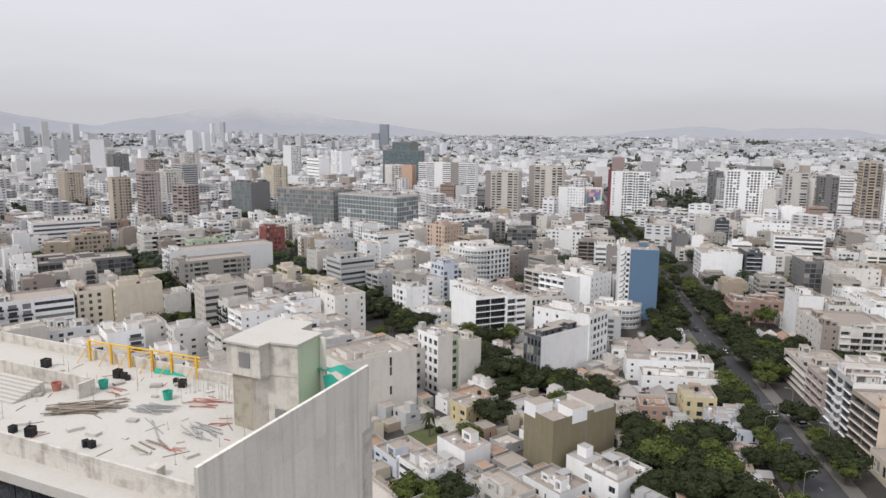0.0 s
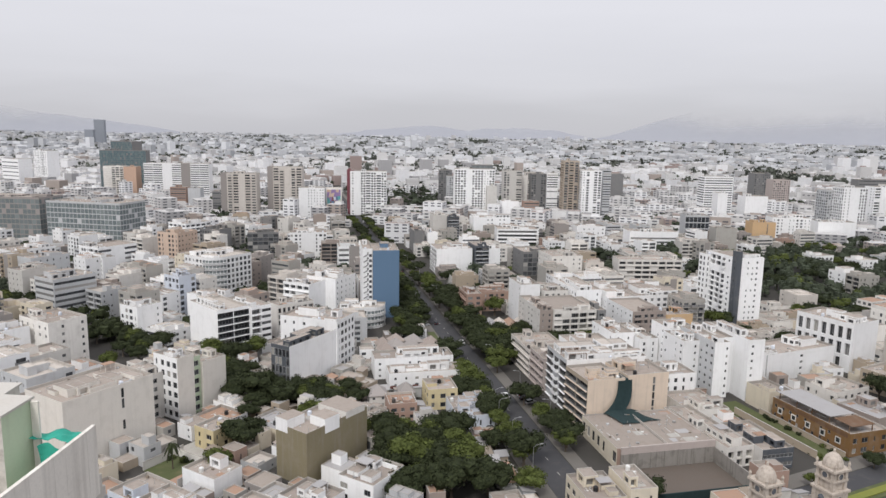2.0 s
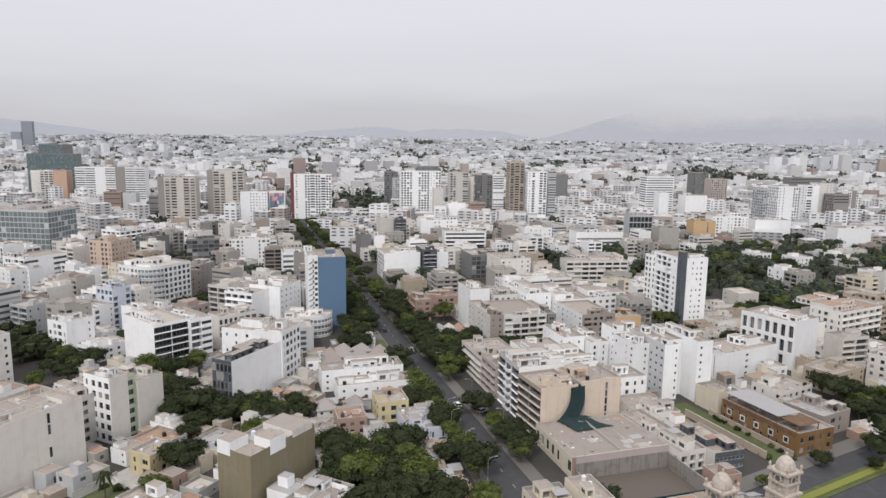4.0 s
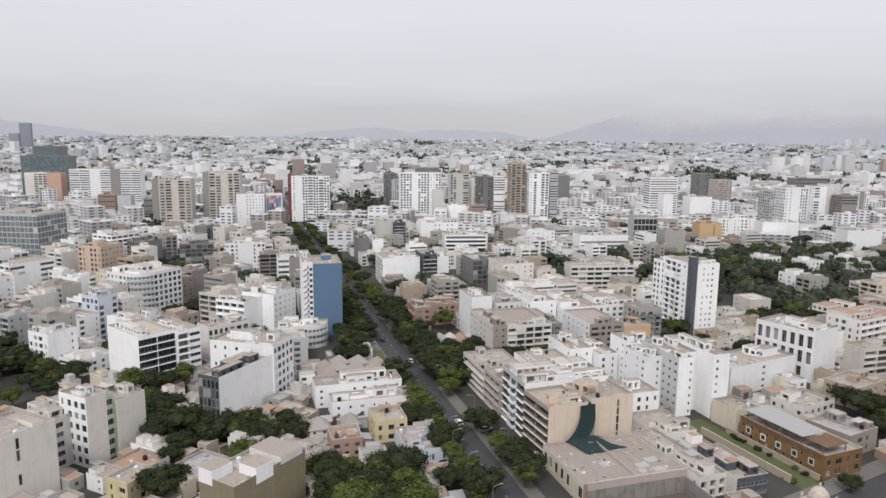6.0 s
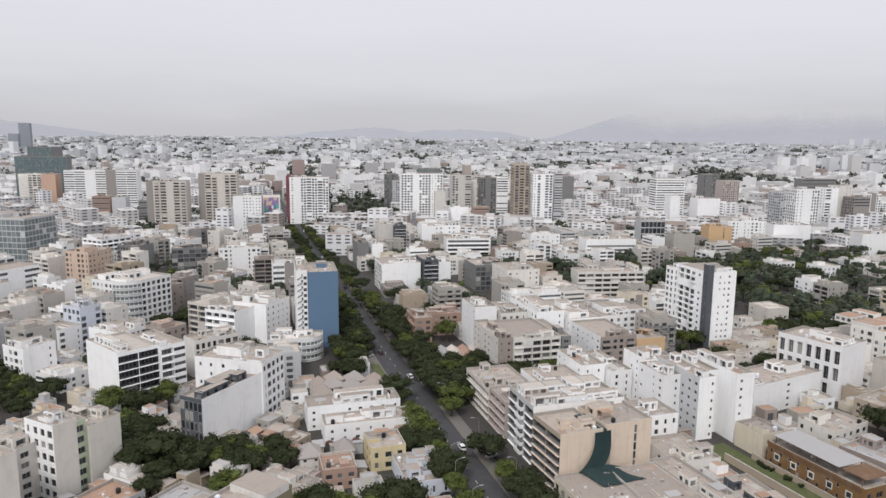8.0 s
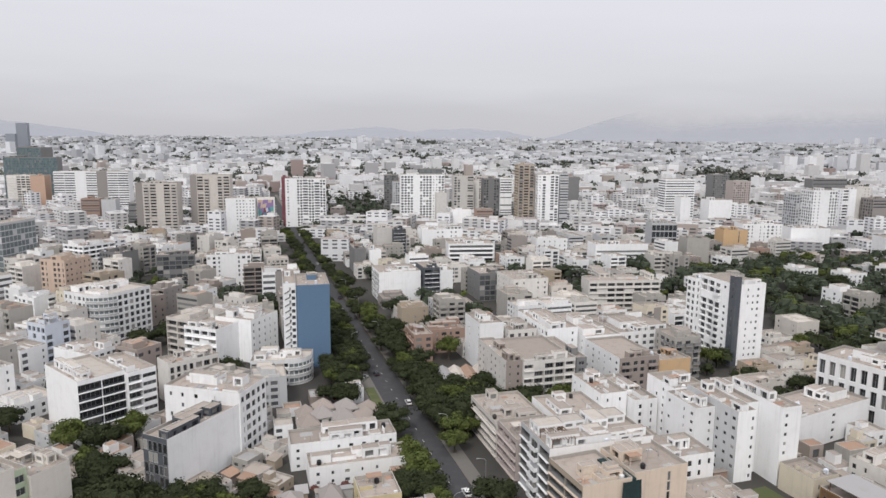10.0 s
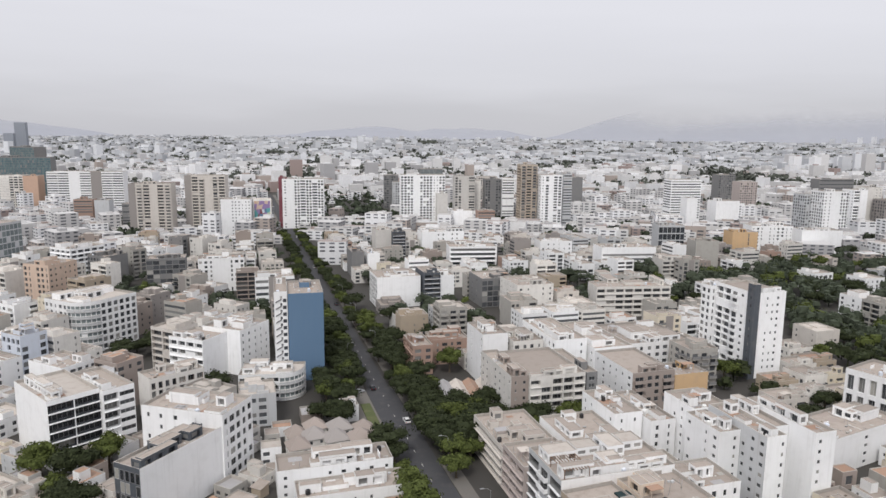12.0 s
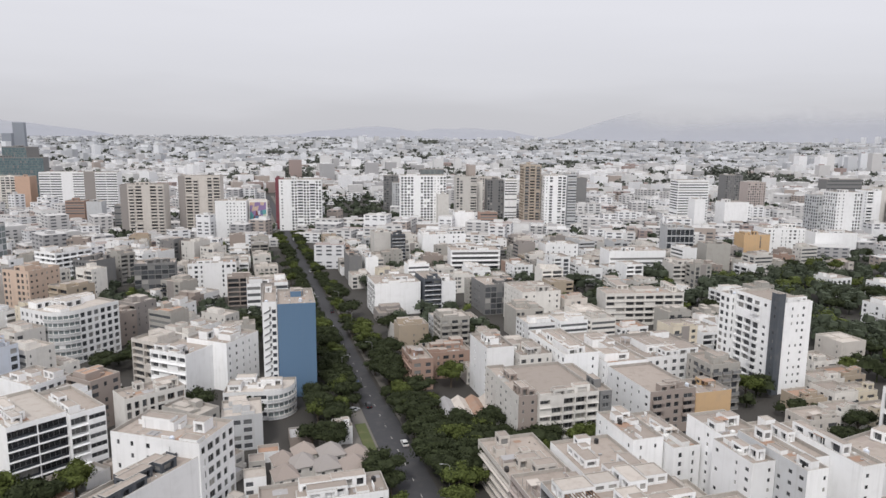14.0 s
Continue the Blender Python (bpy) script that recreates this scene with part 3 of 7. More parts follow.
def rounded_block(at, size, rot, n, radius, label, seed=1, wall=None, front="s", side="q", near=True):
    """A block whose front-right corner is a curve of banded storeys."""
    w, d, h = size
    wall, rnd = wall or WHITE, random.Random(seed)
    m = pose(at[0], at[1], 0, 0, 0, rot)
    root = thing("apartment_block", m, label, "apartment building")
    claim(m, w, d)
    g, roof, panes, bands = Geo(), Geo(), Geo(), [Geo() for _ in range(n)]
    arc = [(w - radius + radius * math.sin(a), radius - radius * math.cos(a)) for a in [i * math.pi / 14 for i in range(8)]]
    line = [(0, 0)] + arc + [(w, d), (0, d)]
    for k, (p, q) in enumerate(zip(line, line[1:] + line[:1])):
        length = math.hypot(q[0] - p[0], q[1] - p[1])
        e = ((q[0] - p[0]) / length, (q[1] - p[1]) / length)
        style = front if k == 0 else "s" if k < 8 else side if k == 8 else ""
        facade(g, panes, p, e, length, 0, h, n, style, wall, None, 1.2, GREYGLASS if 0 < k < 8 else None, None, 0.1, rnd)
        if 0 < k < 8:
            out = (e[1], -e[0])
            for f in range(n):
                g2, z = bands[f], f * (h - 1.2) / n + 0.05
                for lo, hi in ((z, z + 0.22), (z + 0.22, z + 0.95)):
                    t = 0.5 if lo == z else 0.42
                    a, b = (p[0] + out[0] * t, p[1] + out[1] * t), (q[0] + out[0] * t, q[1] + out[1] * t)
                    g2.face([(*a, lo), (*b, lo), (*b, hi), (*a, hi)], wall if lo == z else GREYW)
                    g2.face([(*a, hi), (*b, hi), (*q, hi), (*p, hi)], COPE)
                    g2.face([(*q, lo), (*b, lo), (*a, lo), (*p, lo)], wall)
    for p, q in zip(line, line[1:] + line[:1]):
        ins = lambda c: (c[0] + (w / 2 - c[0]) * 0.025, c[1] + (d / 2 - c[1]) * 0.025)
        g.face([(*p, h), (*q, h), (*ins(q), h), (*ins(p), h)], COPE)
        g.face([(*ins(q), h - 0.9), (*ins(p), h - 0.9), (*ins(p), h), (*ins(q), h)], COPE)
    roof.face([(c[0] + (w / 2 - c[0]) * 0.02, c[1] + (d / 2 - c[1]) * 0.02, h - 0.9) for c in line], DUSTW)
    part("wall", g, root)
    part("roof", roof, root)
    part("window_panes", panes, root, "dark window panes", "stuff")
    for b in bands:
        part("balcony", b, root)
    roof_rooms(root, rnd, w - radius * 0.4, d, h, wall, DUSTW, 7)
    return root


# ---- ground, avenue ----
def sheet(name, xs, ys, mat, label, lift=0.0):
    verts = [(x, y, rise(x, y) + lift) for y in ys for x in xs]
    nx = len(xs)
    faces = [(j * nx + i, j * nx + i + 1, (j + 1) * nx + i + 1, (j + 1) * nx + i) for j in range(len(ys) - 1) for i in range(nx - 1)]
    me = bpy.data.meshes.new(name)
    me.from_pydata(verts, [], faces)
    me.materials.append(mat)
    return tagged(new(name, me), label, "ground", kind="structure")


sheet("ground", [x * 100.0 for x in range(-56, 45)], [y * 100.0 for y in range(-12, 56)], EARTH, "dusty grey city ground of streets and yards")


def strip(name, u0, u1, v0, v1, z0, z1, mat, label, category):
    """A slab laid along the avenue's grid."""
    g = Geo(pose(0, 0, 0, 0, 0, GRID))
    g.box(u0, u1, v0, v1, z0, z1, mat)
    return tagged(new(name, g.mesh(name)), label, category, kind="structure")


AV = 66.5
strip("road_far", AV - 3.9, AV + 3.9, 300, 1150, 0.0, 0.028, ASPHALT, "worn grey asphalt avenue narrowing under trees", "road")
strip("road", AV - 5, AV + 5, 60, 300, 0.0, 0.03, ASPHALT, "worn grey asphalt avenue with faded lane marks", "road")
strip("road_cross", 74, 188, 245.5, 252.5, 0.0, 0.026, ASPHALT, "narrow asphalt side street under trees", "road")
PARKWAY = pose(*city(138, 121.5), 0, 0, 0, GRID + 13)
for name, y0, y1, z, mat, label in (("road_parkway", -11, -2.6, 0.024, ASPHALT, "asphalt carriageway beside a planted median"), ("road_parkway_far", 2.6, 9.8, 0.024, ASPHALT, "asphalt carriageway beside a planted median"),
                                    ("median", -2.5, 2.5, 0.25, GRASS, "kerbed green median planted with yellow flowers"), ("pavement_parkway", 10, 15.5, 0.14, PAVING, "grey paved forecourt along the carriageway")):
    g = Geo(PARKWAY)
    g.box(-13, 190, y0, y1, 0, z, mat)
    tagged(new(name, g.mesh(name)), label, "road", kind="structure")
g = Geo(PARKWAY)
g.box(-12.5, 189, -1.2, 1.0, 0.254, 0.6, PLANT)
tagged(new("flower_bed", g.mesh("flower_bed")), "long bed of yellow flowers on the median", "flower bed", kind="structure")


def on_parkway(u, v):
    """Whether a place lies on the church's side or on the parkway."""
    return (u > 82 and v < 117) or (u > 122 and v < 136.5 + (u - 138) * 0.23)


for k, (a, b) in enumerate(((AV - 9.5, AV - 5.2), (AV + 5.2, AV + 9.5))):
    for j, (lo, hi) in enumerate(((62, 238), (258, 1140))):
        strip("pavement_%d" % (2 * k + j + 1), a, b, lo, hi, 0.0, 0.15, PAVING, "grey concrete pavement with a raised kerb", "pavement")
strip("plaza", AV - 22, AV - 5.6, 262, 288, 0.0, 0.12, PAVING, "paved corner beside the avenue", "pavement")
strip("planter_bed", AV - 9.4, AV - 6.0, 262, 286, 0.124, 0.4, GRASS, "narrow bed of yellow green plants in a kerb", "planter")
for k in range(30):
    v = 120 + k * 9.0
    strip("lane_mark", AV - 0.06, AV + 0.06, v, v + 1.8, 0.034, 0.038, PAINTLINE, "faded white lane dash on the asphalt", "road marking")


def front(x, y, w, rot):
    """The front-left corner of a block whose front wall has its foot's middle at x, y."""
    c, s = math.cos(radians(rot)), math.sin(radians(rot))
    return x - c * w / 2, y - s * w / 2


def flank(x, y, w, d, rot):
    """The front-left corner of a block whose right wall has its foot's middle at x, y."""
    c, s = math.cos(radians(rot)), math.sin(radians(rot))
    return x - c * w + s * d / 2, y - s * w - c * d / 2


# ---- blocks right of the avenue ----
R, L = GRID, -27.0
# inner: grey linings put the balconies' deep shade into the colour
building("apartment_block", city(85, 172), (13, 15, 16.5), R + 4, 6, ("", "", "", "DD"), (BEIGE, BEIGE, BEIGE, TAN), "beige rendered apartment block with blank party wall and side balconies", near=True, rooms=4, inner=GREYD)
building("apartment_block", city(99.6, 174.4), (15, 14, 16.5), R + 4, 6, ("o", "", "", ""), (BEIGE,) * 4, "beige rendered block joined by a shaft hung with netting", near=True, rooms=2)
# inner: again grey linings in place of balcony shade
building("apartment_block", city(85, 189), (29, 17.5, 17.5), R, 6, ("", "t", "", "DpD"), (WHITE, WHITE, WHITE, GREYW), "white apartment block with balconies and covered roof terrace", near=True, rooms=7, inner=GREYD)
building("apartment_block", city(84, 207), (15, 14, 12), R, 4, ("", "", "", "b"), (ROSE,) * 4, "rose brown block with ribbon windows", near=True, rooms=3)
building("apartment_block", city(84, 221.3), (16, 23, 10.6), R, 4, ("w", "", "w", "B"), (SAND,) * 4, "sand grey four storey block with ribbon balconies", near=True, rooms=5, screed=DUST)
building("apartment_block", city(101, 210), (17, 25, 12), R, 4, ("w", "", "", ""), WHITE, "white walk-up block with small windows", near=True, rooms=5)
building("apartment_block", city(119, 224), (9, 19, 15), R, 5, ("t", "w", "", "t"), WHITE, "white block with plain walls and few windows", near=True, rooms=3)
building("apartment_block", city(128.4, 220), (8, 23, 13.5), R, 5, ("w", "w", "", ""), WHITE, "white block with windowed side", near=True, rooms=3)
building("apartment_block", city(137, 213), (11.5, 14, 19), R, 7, ("t", "w", "", "t"), WHITE, "tall white block with small windows", near=True)
building("apartment_block", city(134.2, 199), (6.4, 13.8, 18.6), R, 7, (".t", "", "", "t"), WHITE, "white walk-up block with one column of windows", near=True, rooms=2)
building("apartment_block", city(140.7, 190), (5.9, 22, 20.4), R, 7, ("..h", "", "", "h"), (WHITE, WHITE, WHITE, GREYW), "tall white block with a grey flank", near=True, rooms=2)
building("apartment_block", city(146.7, 194), (4.1, 18, 20.8), R, 8, ("h", "", "", ""), WHITE, "narrow white bay with stacked windows", near=True, rooms=1)
building("apartment_block", city(150.9, 185.5), (6.2, 24, 22.2), R, 8, ("h.", "", "", ""), (WHITE, PALECON, WHITE, WHITE), "tall white block with a bare concrete side", near=True, rooms=2)
building("apartment_block", city(119, 190), (15, 13, 10), R, 3, ("w", "", "", "w"), WHITE, "low white block with small windows", near=True)
building("apartment_block", city(168, 200), (8, 16, 11.5), 28, 4, ("", "", "", "w"), (WHITE, WHITE, WHITE, GREYW), "narrow grey sided block", near=True)
building("apartment_block", (104.5, 241), (36, 15, 11.0), 28, 4, ("...t...", "", "", "W"), (WHITE, WHITE, WHITE, GREYW), "white block with blank front wall and roof terraces", near=True, rooms=4)
building("office_block", city(211, 204), (17, 24, 20), 33, 3, ("", "", "", "R"), WHITE, "white office block with tall framed openings", "office building", near=True, rooms=3)
building("apartment_tower", city(206.6, 272), (14.5, 22, 34.2), R, 12, (".hh", "", "", "ddpt."), WHITE, "slim white apartment tower with small windows and corner balconies", "apartment tower", near=True, rooms=3, skip=0.3)
building("stair_shaft", city(205.9, 271.6), (2.8, 3.6, 37.6), R, 12, ("", "", "", "t"), NAVY, "dark grey stair shaft of the white tower", "stair shaft", near=True, rooms=0, tanks=0)
building("apartment_block", city(204.2, 294.3), (12, 6, 32.5), R, 11, ("W", "", "", "W"), WHITE, "white block with one column of windows behind the tower", near=True)
building("apartment_block", city(100.2, 255), (6, 28, 17), R, 6, ("t", "", "", "t"), (TAUPE, OFFWHITE, OFFWHITE, OFFWHITE), "taupe flank of a balcony block", near=True, rooms=2)
building("apartment_block", city(106.3, 254), (19.6, 28, 16.6), R, 6, ("bdddb", "", "", ""), (OFFWHITE, GREYD, OFFWHITE, OFFWHITE), "pale block with front balconies and roof terrace", near=True, rooms=5)
building("apartment_block", city(126.9, 255), (4, 26, 16), R, 6, ("w", "", "", ""), (GREYD, GREYD, GREYD, GREYD), "grey flank of a balcony block", near=True, rooms=1)
building("apartment_block", city(104, 292), (10, 18, 20), R, 7, ("", "t", "", "t"), WHITE, "white block with plain walls", near=True)
building("apartment_block", city(141, 250), (16, 25, 16), R, 6, ("pWp", "", "", "t"), (TAUPE, WHITE, WHITE, WHITE), "taupe fronted block with white party wall", near=True, rooms=4)
building("apartment_block", city(157.3, 250), (13, 12, 14), R, 5, ("", "o", "", ""), OCHRE, "ochre rendered block with blank wall", near=True, rooms=1)
building("apartment_block", city(115.5, 290), (12, 18, 17), R, 6, ("w", "", "", "t"), OFFWHITE, "off-white block with cluttered roof", near=True, rooms=4)
building("apartment_block", city(129, 283), (13, 30, 18.5), R, 6, ("t", "t", "", "w"), WHITE, "white block with slot windows", near=True, rooms=5)
building("apartment_block", city(143, 279), (16, 36, 15.5), R, 5, ("w", "", "", "t"), WHITE, "white block with brick roof rooms", near=True, rooms=6)
building("apartment_block", city(160, 282), (27, 28, 15), R, 5, ("w", "w", "", ""), WHITE, "long white block with cluttered roof", near=True, rooms=7)
building("apartment_block", city(82, 310), (8, 16, 12), R, 4, ("w", "", "", "b"), BRICK, "brick coloured block with rounded balconies", near=True, rooms=2)
building("apartment_block", city(90.4, 320), (18, 13, 10.5), R, 4, ("W", "", "", ""), BRICK, "brick coloured block with square windows", near=True, rooms=4)
# ---- low houses near the avenue, right ----
building("annexe", city(83, 147.1), (15.2, 23.6, 6.2), R, 1, ("", "", "", "w"), (BRICK, DUSTW, DUSTW, CREAM), "single storey annexe with a flat screed roof", "annexe", near=True, rooms=0, screed=DUST, lip=0.3, tanks=0)
building("annexe", city(98.4, 147.1), (14.6, 23, 6.4), R, 1, ("", "", "", ""), (WHITE, DUSTW, DUSTW, DUSTW), "single storey annexe with a ribbed flat roof", "annexe", near=True, rooms=0, screed=DUST, lip=0.3, tanks=0)
building("house", city(63, 122), (10, 13, 7), R, 2, ("w", "w", "", "w"), CREAM, "cream two storey house with flat roofs", "house", near=True, rooms=2)
building("house", city(74, 122), (7, 12, 8.5), R, 2, ("t", "w", "", ""), CREAM, "cream stair block with a flat roof", "house", near=True, rooms=1)
building("house", city(113.5, 142), (9, 30, 6.2), R + 4, 2, ("f", "", "", "t"), OFFWHITE, "off-white modern house with flat roofs", "house", near=True, rooms=3, tanks=0)
building("house", city(122.6, 139), (10, 19, 6.2), R + 1, 2, ("s", "", "", ""), (NAVY, OFFWHITE, OFFWHITE, OFFWHITE), "modern house with a dark blue front volume", "house", near=True, rooms=2, tanks=0)
building("house", city(119, 169), (14, 17, 5.5), R, 2, ("", "", "", "w"), OFFWHITE, "low off-white house with a flat roof", "house", near=True, rooms=3)
building("villa", city(153.5, 141.5), (14.5, 30, 7.2), R + 5, 2, ("w", "", "", "h"), (GOLDEN, SLAT, SLAT, GOLDEN), "timber coloured two storey building with square windows", "commercial building", near=True, rooms=0, tanks=0)
building("house", city(152.2, 185.2), (9, 12, 5.6), R + 4, 2, ("", "", "", ""), TAUPE, "taupe rendered house with a long blank garden wall", "house", near=True, rooms=2)
building("house", city(151.4, 174), (9, 10.5, 7.6), R + 5, 2, ("t", "w", "", ""), CREAM, "peach rendered two storey house", "house", near=True, rooms=2)
building("house", city(171.5, 150), (14, 14, 7), R + 12, 2, ("w", "w", "", "w"), TAUPE, "taupe house with white ground floor", "house", near=True, rooms=2, screed=SHEET)
building("house", city(176, 172), (17, 12, 6.5), R + 12, 2, ("w", "w", "", "w"), OFFWHITE, "white house with arched windows", "house", near=True, rooms=3)
building("house", city(232, 172), (18, 14, 12), R + 14, 4, ("w", "w", "", "w"), OFFWHITE, "cream walk-up block with small windows", "house", near=True, rooms=3)
building("house", city(205, 178), (20, 12, 8), R + 14, 3, ("w", "w", "", "w"), TAN, "tan house with dark window openings", "house", near=True, rooms=3)
building("apartment_block", city(258, 225), (30, 16, 16), 28, 5, ("b", "w", "", "w"), (OFFWHITE,) * 4, "pale block with ribbon balconies and pink roof terraces", near=True, rooms=5, screed=TILE)
building("apartment_block", city(292, 236), (30, 16, 15), 28, 5, ("b", "w", "", "w"), (TAN, OFFWHITE, OFFWHITE, OFFWHITE), "tan block with ribbon balconies", near=True, rooms=4)
# ---- left of the avenue ----
building("apartment_block", city(30.6, 316), (4.8, 26, 35), R - 3, 13, ("t", "", "", "w"), WHITE, "white balcony flank of a tall block", near=True, rooms=1)
building("apartment_block", (city(35.6, 315.8)), (13, 24, 34), R - 3, 13, ("", "s", "", ""), (BLUE, GREYW, GREYW, GREYW), "tall block with a slate blue party wall", near=True, rooms=1)
building("apartment_block", (-77, 214), (8.5, 28, 16.6), -25, 5, ("g", "", "", ""), (NAVY, WHITE, WHITE, WHITE), "white block with blank party wall and dark glass front", near=True, glass=PANEGLASS, rooms=5)
building("apartment_block", (-82.0, 240.5), (25, 14.5, 19.8), -15, 6, ("t.", "W", "", ""), WHITE, "white block with a column of dark windows", near=True, rooms=4)
WELL = pose(-106.5, 187.4, 0, 0, 0, L)
building("apartment_block", (WELL @ Vector((0, 0, 0)))[:2], (11.5, 6.3, 20.5), L, 6, ("W", "", "", ""), (WHITE, PALECON, PALECON, PALECON), "white fronted block with bare concrete side wall", near=True, rooms=2, skip=0.0)
building("apartment_block", (WELL @ Vector((0, 6.303, 0)))[:2], (10.4, 3.3, 19.0), L, 6, ("", "W", "", ""), (MINT,) * 4, "recessed mint green light well with windows", "light well", near=True, rooms=0, tanks=0, skip=0.0)
building("apartment_block", (WELL @ Vector((-2.5, 9.606, 0)))[:2], (14, 9.4, 16.8), L, 6, ("", "", "", ""), PALECON, "bare concrete wing of a white fronted block", near=True, rooms=2)
building("apartment_block", (-126, 154), (18, 27, 20), L, 6, ("", "o", "", ""), PALECON, "pale concrete block with one slot of windows", near=True, rooms=5)
building("apartment_block", (-118, 184), (13, 14, 15), L, 5, ("t", "w", "", ""), OFFWHITE, "off-white block with roof rooms", near=True, rooms=4)
# inner: near-black linings stand in for shade inside the balconies
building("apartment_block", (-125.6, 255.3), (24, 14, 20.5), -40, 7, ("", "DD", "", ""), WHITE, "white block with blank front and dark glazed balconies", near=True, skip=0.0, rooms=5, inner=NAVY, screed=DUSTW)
building("apartment_block", (-113.6, 263.6), (22, 9, 20), -40, 7, ("", "Ds", "", ""), WHITE, "white block with grey glazed bays", near=True, rooms=3)
rounded_block((-172, 351), (24, 27, 22), -27, 7, 9, "white block with a curved corner, grey bands and many windows", 5, WHITE, "w", "qq")
building("apartment_block", (-104, 314), (16, 14, 17), -22, 5, ("bb", "", "", ""), WHITE, "white block with front terraces", near=True, rooms=3)
building("apartment_block", (-95, 325), (18, 18, 18), -22, 6, ("", "t", "", ""), WHITE, "white block with plain side wall", near=True, rooms=5)
building("apartment_block", (-55, 151.5), (11.5, 23, 15.0), -31, 5, ("", "", "", ""), BROWN, "olive brown block with blank party walls", near=True, rooms=0, tanks=1)
rounded_block(city(17, 300), (22, 13, 9.8), R - 10, 3, 8, "white corner block with curved balconies", 9, WHITE, "b", "s")
building("apartment_block", (-93.6, 272.5), (18, 10, 15), 44, 5, ("rq", "", "", ""), (OFFWHITE,) * 4, "white block with brown shutters and a dark cornice", near=True, rooms=2, inner=SLAT)
building("house", city(40, 197), (10, 11, 7.2), R, 2, ("w", "w", "", "w"), YELLOW, "pale yellow two storey house with small windows", "house", near=True, rooms=1)
building("house", city(46, 180), (12, 17, 4.6), R, 1, ("w", "", "", ""), LILAC, "pale blue house with a cluttered flat roof", "house", near=True, rooms=4)
building("house", city(26, 190), (9, 10, 6), R, 2, ("w", "w", "", "w"), BRICK, "pink brown house with a tiled roof", "house", near=True, rooms=1, screed=TILE)
building("house", city(30, 218), (28, 9, 6), R, 2, ("t", "", "", ""), WHITE, "white terraced house with tiled lean-tos", "house", near=True, rooms=4)
building("house", city(26, 229), (30, 10, 8), R, 3, ("t", "", "", "t"), WHITE, "white terraced house with roof terraces", "house", near=True, rooms=5)
building("house", (-84, 166), (8, 9, 6.5), L, 2, ("w", "w", "", ""), YELLOW, "ochre yellow house with roof clutter", "house", near=True, rooms=1)
building("house", (-90, 178), (12, 11, 4), L, 1, ("", "", "", ""), GREYW, "low house with an earthen flat roof", "house", near=True, rooms=0, screed=TILE)
building("house", (-72, 176), (14, 12, 4.2), L, 1, ("w", "", "", ""), CREAM, "low house with a sheet roof", "house", near=True, rooms=0, screed=SHEET)
building("house", (-77, 143), (12, 9, 5.5), L, 2, ("", "", "", ""), WHITE, "low white walled house with a flat roof", "house", near=True, rooms=1)
building("house", (-90, 131), (11, 11, 5.0), L, 2, ("w", "w", "", ""), LILAC, "pale blue house with a dusty flat roof", "house", near=True, rooms=1)
building("house", (-48, 131), (12, 10, 6.5), L, 2, ("w", "w", "", ""), WHITE, "white house with a narrow yard and roof walls", "house", near=True, rooms=3)
building("house", (-36, 141), (11, 13, 7), L, 2, ("w", "", "", ""), WHITE, "white house with a sagging roof wall", "house", near=True, rooms=3)

